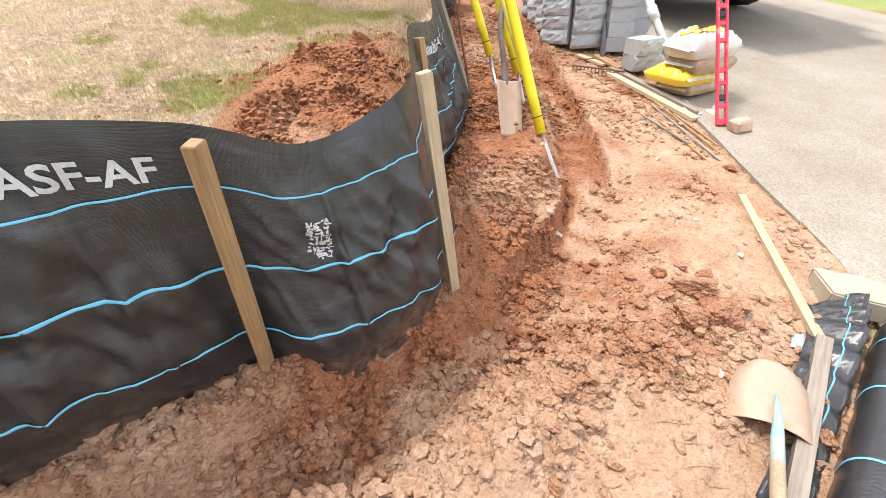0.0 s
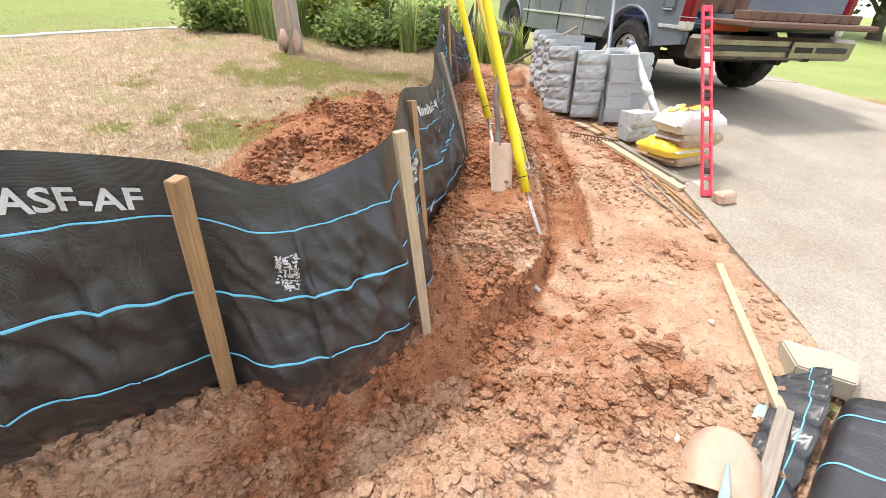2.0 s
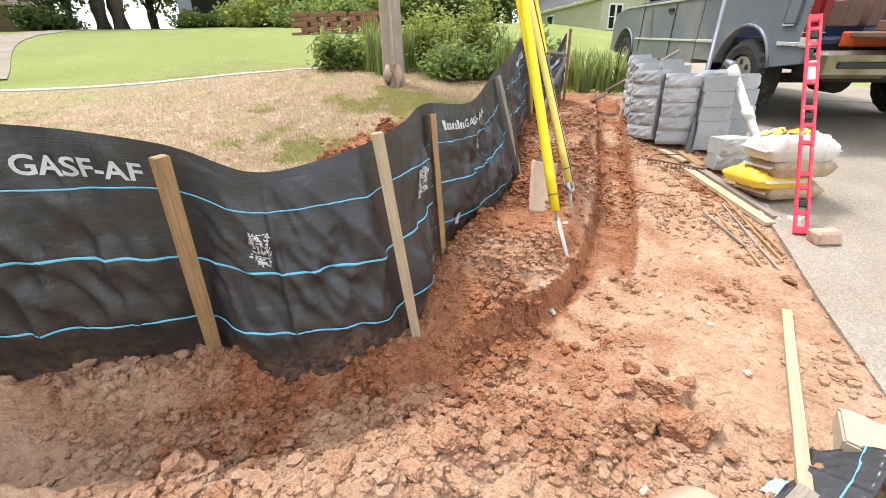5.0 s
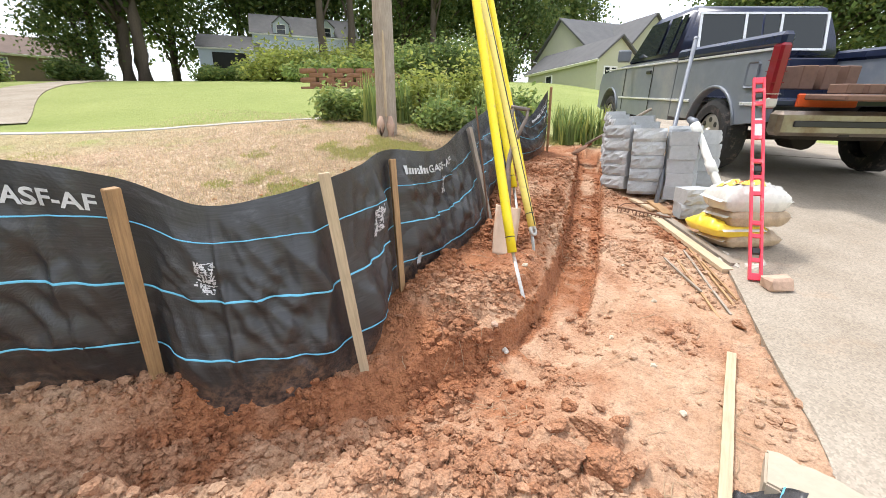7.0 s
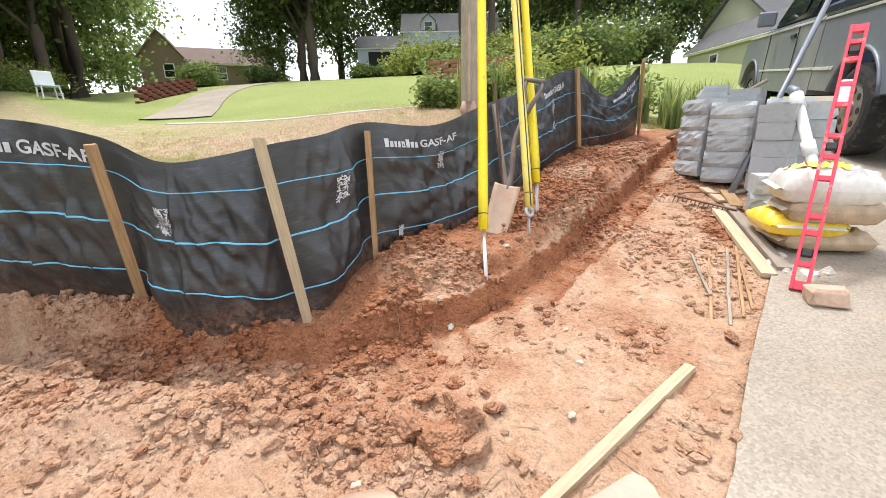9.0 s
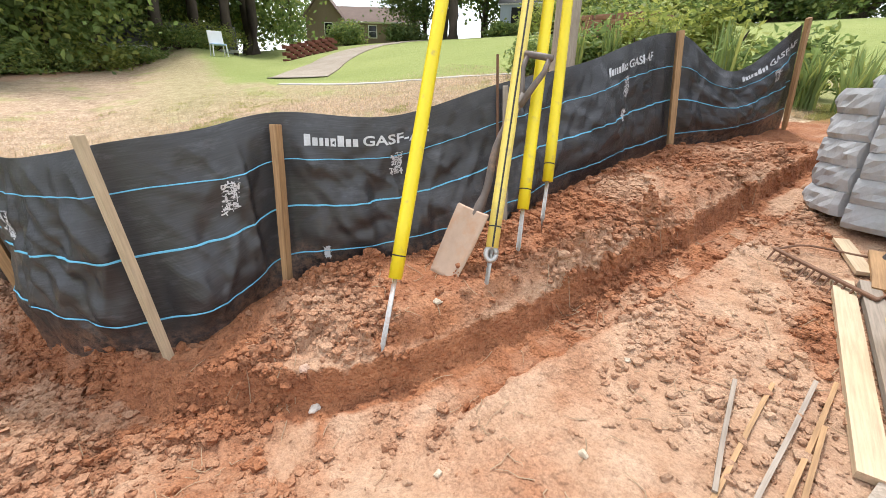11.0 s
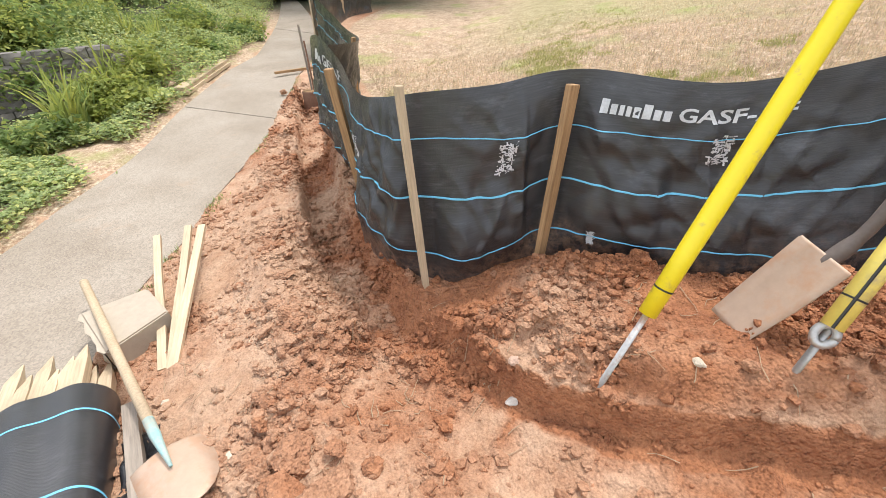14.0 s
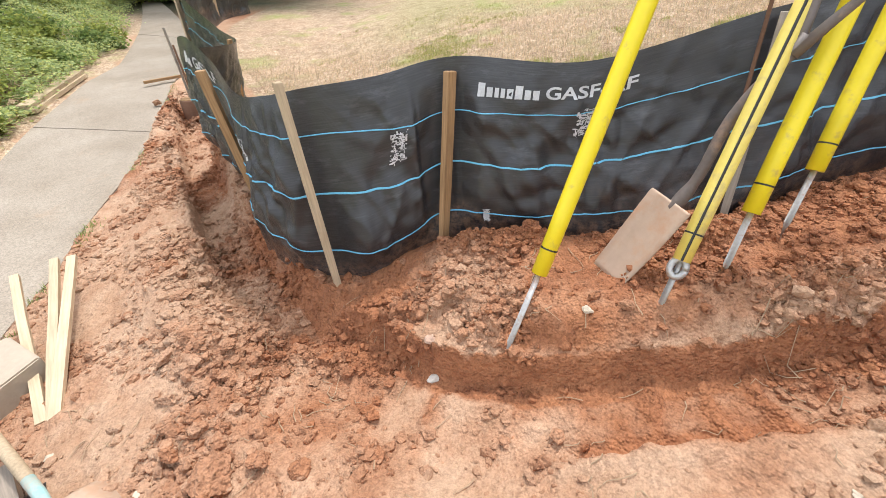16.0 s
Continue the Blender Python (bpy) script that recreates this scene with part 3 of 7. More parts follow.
def slab_depth(x, y):
    """How far a point lies inside the concrete (negative outside), roughly."""
    di, _ = near_path(x, y, [tuple(p) for p in SLAB_CURVE[::8, :2]])
    do, _ = near_path(x, y, [tuple(p) for p in SLAB_CURVE[::8, 2:]])
    return np.minimum(-di, do)


def build_concrete():
    drive = thing("driveway", (0, 0, 0), "pale weathered exposed-aggregate concrete drive and walk", "driveway", kind="structure")
    joint = int(np.argmin(np.hypot(SLAB_CURVE[:, 0] + 2.93, SLAB_CURVE[:, 1] + 1.18)))
    cuts = [0, 70, joint, joint + 75, 521]
    for a, b in zip(cuts, cuts[1:]):
        rows = SLAB_CURVE[a:b].copy()
        rows[0] = rows[0] * 0.8 + rows[1] * 0.2 if a else rows[0]
        if b < 521:
            rows = np.vstack([rows, SLAB_CURVE[b] * 0.8 + SLAB_CURVE[b - 1] * 0.2])
        e = 0.004
        m = 22
        verts, faces = [], []
        for k, r in enumerate(rows):
            t = np.linspace(0, 1, m)
            ragged = 0.004 * float(fbm(np.array([k * 0.7 + a]), np.array([3.0]), 2)[0])
            px, py = r[0] + (r[2] - r[0]) * t, r[1] + (r[3] - r[1]) * t
            px[0] += ragged
            pz = plane_z(px, py) + 0.015 + 0.006 * fbm(px, py, 2)
            pz[0] -= 0.008
            lo = [(px[0], py[0], pz[0] - 0.12), (px[-1], py[-1], pz[-1] - 0.12)]
            verts += [lo[0], *zip(px, py, pz), lo[1]]
        w = m + 2
        for k in range(len(rows) - 1):
            for j in range(w - 1):
                faces.append((k * w + j, (k + 1) * w + j, (k + 1) * w + j + 1, k * w + j + 1))
        last = (len(rows) - 1) * w
        faces += [tuple(range(w)), tuple(last + j for j in range(w))[::-1]]
        raw("slab", verts, faces, M_CONC, drive)
    return drive


ground = build_ground()
build_concrete()

# ---- silt fence ----
# foot x, y, z and top x, y, z along the fabric
FABRIC = [(-12.2, -3.3, 0.9, -12.1, -3.2, 1.8), (-10.8, -3.6, 0.75, -10.75, -3.6, 1.98), (-7.1, -2.5, 0.3, -7.12, -2.56, 1.5), (-5.0, -1.1, 0.2, -5.0, -1.1, 1.0),
          (-3.2, -0.1, 0.08, -3.05, 0.0, 0.95), (-2.2, 0.0, 0.06, -2.15, -0.05, 0.98), (-1.6, 0.35, 0.12, -1.5, 0.25, 1.1), (-1.13, 0.66, 0.1, -1.0, 0.58, 1.15), (-0.7, 0.97, 0.08, -0.61, 0.89, 1.06), (-0.42, 1.0, 0.04, -0.39, 1.08, 0.93), (-0.17, 1.23, 0.0, -0.21, 1.29, 0.95),
          (-0.04, 1.55, -0.05, -0.1, 1.52, 1.0), (-0.03, 1.8, 0.03, -0.12, 1.85, 1.04), (-0.1, 2.16, 0.24, -0.14, 2.21, 1.11), (0.07, 2.75, 0.3, -0.05, 2.8, 1.09),
          (0.15, 3.4, 0.42, -0.09, 3.55, 1.27), (-0.01, 4.15, 0.56, -0.12, 4.3, 1.42), (-0.12, 5.48, 0.75, -0.15, 5.36, 1.69), (0.08, 6.1, 0.88, 0.02, 6.05, 1.42), (0.16, 6.9, 1.0, 0.2, 6.65, 1.82)]
FN, FM = 700, 44


def fabric_grid(lift=0.0):
    c = spline(FABRIC, FN)
    foot, top = c[:, :3], c[:, 3:]
    step = np.diff(foot[:, :2], axis=0)
    s = np.concatenate([[0], np.cumsum(np.hypot(step[:, 0], step[:, 1]))])
    tan = np.gradient(foot[:, :2], axis=0)
    tan /= np.linalg.norm(tan, axis=1)[:, None]
    out = np.stack([tan[:, 1], -tan[:, 0], np.zeros(FN)], -1)       # towards the trench
    v = np.linspace(0, 1, FM)
    S, V = np.meshgrid(s, v, indexing="ij")
    P = foot[:, None] * (1 - V[..., None]) + top[:, None] * V[..., None]
    bulge = 0.075 * np.sin(np.pi * V) * fbm(S * 1.8, V * 1.2, 2) + 0.045 * fbm(S * 5 + 2 * V, V * 1.2 + S, 3) * np.sin(np.pi * np.minimum(1, V + 0.15))
    crease = 0.055 * np.abs(fbm(S * 3 + V * 2.5, V * 4 - S * 2, 3)) * np.sin(np.pi * V)
    belly = 0.045 * np.sin(np.pi * np.clip(V * 1.3, 0, 1)) * smooth(0.4, 0.0, V - 0.2)
    fold = 0.018 * (1 - np.abs(fbm(S * 4.5 + 9 - 1.4 * V, V * 0.5, 2)) * 5).clip(0, 1) * np.sin(np.pi * V) ** 0.7
    fold2 = 0.016 * (1 - np.abs(fbm(S * 8 + 3.2 * V, V * 1.1 + 4, 2)) * 6).clip(0, 1) * np.sin(np.pi * V)
    pleat = 0.02 * (1 - np.abs(fbm(S * 6.5 + 21 + 0.8 * V, V * 0.35 + 7, 1)) * 7).clip(0, 1) * smooth(0.0, 0.25, V) * smooth(1.05, 0.7, V)
    rake = 0.022 * (1 - np.abs(fbm((S + 0.9 * V) * 5.5, (V - 0.5 * S) * 1.1 + 13, 2)) * 6.5).clip(0, 1) * np.sin(np.pi * V)
    fold = fold + pleat + rake
    held = np.ones(FN)
    for sx, sy in ((-0.66, 0.92), (0.03, 1.545), (-0.04, 2.14), (0.2, 3.43), (-0.06, 5.47), (0.21, 6.86)):
        at = s[np.argmin((foot[:, 0] - sx) ** 2 + (foot[:, 1] - sy) ** 2)]
        held = held * smooth(0.02, 0.2, np.abs(s - at))
    P = P + out[:, None] * (held[:, None] * np.maximum(bulge + crease + belly + fold + fold2, 0) + np.minimum(bulge + crease + belly + fold + fold2, 0) + lift)[..., None]
    P[:, 0, 2] = np.minimum(P[:, 0, 2], ground_z(P[:, 0, 0], P[:, 0, 1], False) - 0.05)
    return P, S, V, s, out


def grid_faces(n, m):
    i = np.arange(n * m).reshape(n, m)
    return np.stack([i[:-1, :-1], i[1:, :-1], i[1:, 1:], i[:-1, 1:]], -1).reshape(-1, 4)


fence = thing("silt_fence", (0, 0, 0), "black woven silt fence with blue threads on pine stakes", "silt fence")
FP, FS, FV, FLEN, FOUT = fabric_grid()
both = np.concatenate([FP.reshape(-1, 3), (FP - FOUT[:, None] * 0.002).reshape(-1, 3)])
gf = grid_faces(FN, FM)
fab = raw("fabric", both, np.concatenate([gf, gf[:, ::-1] + FN * FM]), M_FABRIC, fence, smooth=True)
uvl = fab.data.uv_layers.new(name="UVMap")
li = np.zeros(len(fab.data.loops), int)
fab.data.loops.foreach_get("vertex_index", li)
uvv = np.tile(np.stack([FS.ravel(), FV.ravel() * 0.9], -1), (2, 1))
uvl.data.foreach_set("uv", uvv[li].ravel())
dust = np.clip(smooth(0.2, 0.0, FV + 0.12 * fbm(FS * 2, FV * 3, 3)) + 0.25 * smooth(0.5, 0.1, FV) * (fbm(FS * 3, FV * 4, 3) > 0.1), 0, 1)
fab.data.attributes.new("dust", "FLOAT", "POINT").data.foreach_set("value", np.tile(dust.ravel(), 2).astype(np.float32))


def on_fabric(s, v, lift=0.0):
    """The place on the fabric at length s and height share v."""
    i = np.interp(s, FLEN, np.arange(FN))
    j = np.clip(v, 0, 1) * (FM - 1)
    i0, j0 = np.minimum(np.floor(i).astype(int), FN - 2), np.minimum(np.floor(j).astype(int), FM - 2)
    fi, fj = (i - i0)[..., None], (j - j0)[..., None]
    p = (FP[i0, j0] * (1 - fi) + FP[i0 + 1, j0] * fi) * (1 - fj) + (FP[i0, j0 + 1] * (1 - fi) + FP[i0 + 1, j0 + 1] * fi) * fj
    return p + FOUT[i0] * np.asarray(lift)[..., None]


def fabric_s(x, y):
    c = spline(FABRIC, FN)
    return float(FLEN[np.argmin((c[:, 0] - x) ** 2 + (c[:, 1] - y) ** 2)])


def blue_thread(v, width=0.011):
    s = np.linspace(0.02, FLEN[-1] - 0.02, 900)
    vv = v + 0.065 * smooth(fabric_s(-0.1, 2.16) - 0.1, fabric_s(-0.1, 2.16) - 0.6, s) + (0.02 if v < 0.6 else -0.03) * smooth(fabric_s(-0.7, 0.97), fabric_s(-0.7, 0.97) - 0.4, s) + (0.055 if v < 0.3 else 0.032) * smooth(fabric_s(-0.05, 1.55), fabric_s(-0.42, 1.12), s) + 0.012 * fbm(s * 1.3, np.full(s.shape, v * 9), 2)
    h = width / 0.9
    rows = [on_fabric(s, vv - h / 2, np.full(s.shape, 0.004)), on_fabric(s, vv, np.full(s.shape, 0.007)), on_fabric(s, vv + h / 2, np.full(s.shape, 0.004))]
    raw("blue_thread", np.stack(rows, 1).reshape(-1, 3), grid_faces(len(s), 3), M_BLUE, fence, "pale blue woven thread", True)


for v, w in ((0.138, 0.0085), (0.45, 0.0095), (0.735, 0.0055)):
    blue_thread(v, w)


def lettering(s0, v0=0.815, height=0.066):
    """Pale printed bars for the maker's mark, then the type code in letters."""
    s = s0
    for w, h in [(0.034, 1), (0.028, 0.72), (0.02, 0.72), (0.02, 0.72), (0.028, 0.72), (0.034, 1), (0.028, 0.72), (0.028, 0.72)]:
        m = 3
        sp = np.concatenate([np.linspace(s, s + w, m), np.linspace(s + w, s, m)])
        vp = np.concatenate([np.full(m, v0), np.full(m, v0 + h * height)])
        bm = bmesh.new()
        bm.faces.new([bm.verts.new(p) for p in on_fabric(sp, vp, np.full(2 * m, 0.005))])
        part("print_bar", bm, M_PRINT, fence)
        s += w + 0.0095
    s += 0.018
    cu = bpy.data.curves.new("type_code", "FONT")
    cu.body, cu.size, cu.offset, cu.resolution_u = "GASF-AF", 1.0, 0.022, 3
    tmp = bpy.data.objects.new("type_code", cu)
    scene.collection.objects.link(tmp)
    me = bpy.data.meshes.new_from_object(tmp.evaluated_get(bpy.context.evaluated_depsgraph_get()))
    bpy.data.objects.remove(tmp)
    bm = bmesh.new()
    bm.from_mesh(me)
    xs, ys = [v.co.x for v in bm.verts], [v.co.y for v in bm.verts]
    x0, x1, y0, y1 = min(xs), max(xs), min(ys), max(ys)
    for v in bm.verts:
        q = on_fabric(np.array([s + 0.37 * (v.co.x - x0) / (x1 - x0)]), np.array([v0 + height * (v.co.y - y0) / (y1 - y0)]), np.array([0.005]))[0]
        v.co = Vector(q)
    part("printed_code", bm, M_PRINT, fence, "pale stencilled type code")


def smear(s0, v0, w=0.07, h=0.16, n=110, seed=1):
    """A scribbled white patch."""
    g = np.random.default_rng(seed)
    bm = bmesh.new()
    for k in range(n):
        a, b = s0 + w * (g.random() - 0.5), v0 + h * (g.random() - 0.5)
        ds, dv, q = 0.002 + 0.008 * g.random(), 0.0015 + 0.0022 * g.random(), g.normal(0, 0.004)
        if g.random() < 0.5:
            ds, dv = dv, ds * 1.2
        sp, vp = np.array([a - ds, a + ds, a + ds + q, a - ds + q]), np.array([b - dv, b - dv + q, b + dv, b + dv])
        bm.faces.new([bm.verts.new(p) for p in on_fabric(sp, vp, np.full(4, 0.006))])
    tagged(part("white_smear", bm, M_CHALK, fence, "scuffed white patch"), kind="stuff")


def stake(foot, top, w=0.05, d=0.034, roll=0.0, material=None, label="", worn=0.0):
    """A sawn stake from foot to top, cut to a point below ground."""
    foot, top = Vector(foot), Vector(top)
    length = (top - foot).length
    bm = bmesh.new()
    secs = [(-0.22, 0.15), (-0.02, 0.9), (length * 0.35, 1.0), (length * 0.7, 0.98), (length - 0.004, 1.0), (length, 0.9)]
    rings = []
    for z, f in secs:
        j = random.uniform(-0.001, 0.001)
        rings.append([bm.verts.new((sx * w / 2 * f + j, sy * d / 2 * f, z)) for sx, sy in ((-1, -1), (1, -1), (1, 1), (-1, 1))])
    for a, b in zip(rings, rings[1:]):
        for k in range(4):
            bm.faces.new((a[k], a[(k + 1) % 4], b[(k + 1) % 4], b[k]))
    bm.faces.new(rings[0][::-1])
    bm.faces.new(rings[-1])
    ob = part("stake", bm, material or M_STAKE, fence, label)
    ob.matrix_world = between(foot, top, roll)
    return ob


stake((-0.652, 0.936, 0.09), (-0.54, 0.852, 1.022), roll=35, label="brown pine stake leaning outwards")
stake((0.03, 1.545, -0.01), (-0.04, 1.432, 1.038), roll=65, label="pale pine stake with a bleached foot", material=M_PALE)
stake((-0.04, 2.14, 0.25), (-0.10, 2.185, 1.055), roll=80)
stake((0.20, 3.43, 0.42), (-0.05, 3.56, 1.25), roll=80, material=M_GREYWOOD)
stake((-0.06, 5.47, 0.74), (-0.10, 5.34, 1.70), roll=80)
stake((0.21, 6.86, 0.98), (0.25, 6.6, 1.86), roll=80)
stake((-7.05, -2.6, 0.3), (-7.1, -2.66, 1.64), w=0.1, roll=30, label="pale pine stake at the edge of the walk", material=M_PALE)
stake((-10.8, -3.66, 0.8), (-10.9, -3.7, 2.05), w=0.1, roll=30, label="pale pine stake by the far crumpled fabric", material=M_PALE)
stake((-3.1, -0.14, 0.06), (-3.04, -0.06, 0.97), roll=30)
SA, SC, SE = fabric_s(-0.7, 0.97), fabric_s(-0.1, 2.16), fabric_s(-0.12, 5.48)
lettering(SA - 0.735, 0.85)
lettering(SC + 0.125)
lettering(SE - 1.0)
lettering(SE + 0.75)
for k, (s0, v0) in enumerate([(SA + 0.30, 0.66), (SA - 0.9, 0.66), (SC - 0.28, 0.66), (SC + 0.62, 0.68), (SC + 0.22, 0.13), (SE - 0.7, 0.68), (SE - 0.75, 0.47), (SE + 1.15, 0.66)]):
    smear(s0, v0, seed=k, h=0.16 if v0 > 0.5 else 0.09, w=0.07 if v0 > 0.2 else 0.03)

# ---- pole and guy wires ----
POLE = Vector((-2.5, 6.5, 0))


def utility_pole():
    z0 = float(plane_z(POLE.x, POLE.y))
    ob = thing("utility_pole", (POLE.x, POLE.y, z0), "weathered grey-brown wooden utility pole with a pale moulding strip", "utility pole")
    bm = bmesh.new()
    pts, rad = [], []
    for k in range(24):
        z = -0.5 + k * 0.62
        pts.append((0, 0, z))
        rad.append(0.178 - 0.0045 * k + 0.003 * math.sin(k * 2.3))
    tube(bm, pts, rad, 28)
    part("pole", bm, M_POLE, ob, smooth=True)
    bm = bmesh.new()
    q = Vector((0.45, -0.9, 0)).normalized()
    tube(bm, [q * 0.19 + Vector((0, 0, 0.3)), q * 0.185 + Vector((0.0, 0, 1.4)), q * 0.18 + Vector((0, 0, 1.62))], [0.022, 0.022, 0.012], 8)
    part("moulding_strip", bm, M_PALE, ob, "pale cable moulding strip")
    for k, a in enumerate((-0.5, 0.35)):
        bm = bmesh.new()
        tube(bm, [(0.19 * math.cos(-1.1 + a), 0.19 * math.sin(-1.1 + a), -0.2), (0.2 * math.cos(-1.1 + a), 0.2 * math.sin(-1.1 + a), 0.16), (0.19 * math.cos(-1.1 + a), 0.19 * math.sin(-1.1 + a), 0.3)], [0.07, 0.075, 0.03], 10)
        part("butt_wrap", bm, M_BRICK, ob, "red-brown stained butt wrap", True)


def guy_wire(foot, guard, top_z, material, label, ring=True, slit=False):
    foot, guard = Vector(foot), Vector(guard)
    top = Vector((POLE.x, POLE.y, top_z))
    ob = thing("guy_wire", foot, label, "guy wire", "guy wires of the utility pole")
    d = (top - guard).normalized()
    o = foot
    bm = bmesh.new()
    tube(bm, [Vector((-0.02, 0.02, -0.12)), Vector((0, 0, 0)), guard - o + d * 0.05], [0.012, 0.012, 0.011], 10)
    part("anchor_rod", bm, M_GALV, ob, smooth=True)
    if ring:
        bm = bmesh.new()
        flat = d.cross(Vector((0.8, -0.55, 0.4))).normalized()
        c = guard - o - d * 0.03
        tube(bm, [c + flat * 0.025 * math.cos(a) + d * 0.034 * math.sin(a) for a in [2 * math.pi * k / 16 for k in range(17)]], 0.013, 8)
        part("thimble_eye", bm, M_GALV, ob, "forged steel eye", True)
    bm = bmesh.new()
    n = 12
    pts = [guard - o + d * (2.9 * k / n) for k in range(n + 1)]
    tube(bm, pts, [0.031 + 0.001 * math.sin(k) for k in range(n + 1)], 14)
    part("guard", bm, material, ob, smooth=True)
    if slit:
        bm = bmesh.new()
        side = Vector((0.8, -0.55, 0.2)).normalized()
        side = (side - d * side.dot(d)).normalized()
        tube(bm, [p + side * 0.031 for p in pts], 0.0045, 6)
        part("seam", bm, M_BLACK, ob, "dark open seam")
    bm = bmesh.new()
    tube(bm, [guard - o + d * 2.85, top - o], 0.007, 6)
    part("strand", bm, M_GALV, ob)
    bm = bmesh.new()
    tube(bm, [guard - o + d * 0.1, guard - o + d * 0.106], 0.0325, 12)
    part("clamp_band", bm, M_BLACK, ob)
    return ob


utility_pole()
guy_wire((0.715, 2.37, 0.165), (0.602, 2.493, 0.443), 12.0, M_YELLOW, "guy wire in a bright yellow plastic guard", ring=False)
guy_wire((0.672, 2.95, 0.34), (0.645, 2.99, 0.515), 9.6, M_YELLOWOLD, "guy wire in a faded slit yellow guard with a steel eye", slit=True)
guy_wire((0.60, 3.20, 0.46), (0.556, 3.247, 0.654), 10.9, M_YELLOW, "guy wire in a yellow guard with a rusty anchor", ring=False)
guy_wire((0.42, 3.53, 0.53), (0.371, 3.587, 0.733), 10.2, M_YELLOW, "guy wire in a bright yellow guard", ring=False)

# ---- digging tools ----


def blade_mesh(outline, curve, thick, dish):
    """A blade from an outline (across, along): dished across and curved along, with thickness."""
    bm = bmesh.new()
    rows = []
    for along, half in outline:
        rows.append([(half * t, along, dish * (half * t) ** 2 * 8 + curve * along**2) for t in (-1, -0.6, -0.2, 0.2, 0.6, 1)])
    top = [[bm.verts.new((x, y, z)) for x, y, z in r] for r in rows]
    bot = [[bm.verts.new((x, y, z - thick)) for x, y, z in r] for r in rows]
    n, m = len(rows), 6
    for i in range(n - 1):
        for j in range(m - 1):
            bm.faces.new((top[i][j], top[i][j + 1], top[i + 1][j + 1], top[i + 1][j]))
            bm.faces.new((bot[i][j], bot[i + 1][j], bot[i + 1][j + 1], bot[i][j + 1]))
        bm.faces.new((top[i][0], top[i + 1][0], bot[i + 1][0], bot[i][0]))
        bm.faces.new((top[i][-1], bot[i][-1], bot[i + 1][-1], top[i + 1][-1]))
    for i in (0, n - 1):
        for j in range(m - 1):
            f = (top[i][j], bot[i][j], bot[i][j + 1], top[i][j + 1])
            bm.faces.new(f if i == 0 else f[::-1])
    return bm


def square_spade():
    tip, neck, top = Vector((0.46, 2.83, 0.315)), Vector((0.432, 3.075, 0.69)), Vector((0.445, 3.36, 1.39))
    ob = thing("square_spade", tip, "square-bladed spade with a dark D-handle leaning on the guy wires", "spade")
    d = neck - tip
    y = d.normalized()
    x = Vector((0.89, 0.455, 0.0))
    x = (x - y * x.dot(y)).normalized()
    frame_m = Matrix((x, y, x.cross(y))).transposed().to_4x4()
    length = d.length * 0.86
    bl = part("blade", blade_mesh([(0, 0.082), (0.02, 0.085), (length * 0.5, 0.094), (length - 0.01, 0.098), (length, 0.094)], 0.15, 0.003, 0.35), M_SPADE, ob, "dusty tan steel square blade", True)
    bl.matrix_local = frame_m
    bm = bmesh.new()
    pts = spline([tuple(d * 0.78), tuple(d * 0.95), tuple(d * 1.12 + Vector((-0.0, 0.0, 0.03))), tuple((neck - tip) * 0.6 + (top - tip) * 0.4 + Vector((-0.03, -0.02, 0.0))), tuple((neck - tip) * 0.25 + (top - tip) * 0.75)], 16)
    tube(bm, pts, [0.02 + 0.008 * math.sin(min(1, k / 6) * math.pi) for k in range(16)], 12)
    part("shaft", bm, M_HANDLE, ob, smooth=True)
    e = Vector(pts[-1])
    u = (top - tip - e).normalized()
    w = x
    bm = bmesh.new()
    for sgn in (-1, 1):
        tube(bm, [e - u * 0.06, e + u * 0.05 + w * 0.035 * sgn, e + u * 0.12 + w * 0.06 * sgn, e + u * 0.19 + w * 0.06 * sgn], [0.019, 0.016, 0.014, 0.013], 10)
    part("fork", bm, M_HANDLE, ob, smooth=True)
    bm = bmesh.new()
    tube(bm, [e + u * 0.19 + w * t for t in (-0.075, -0.03, 0.03, 0.075)], [0.016, 0.017, 0.017, 0.016], 10)
    part("grip", bm, M_HANDLE, ob, smooth=True)


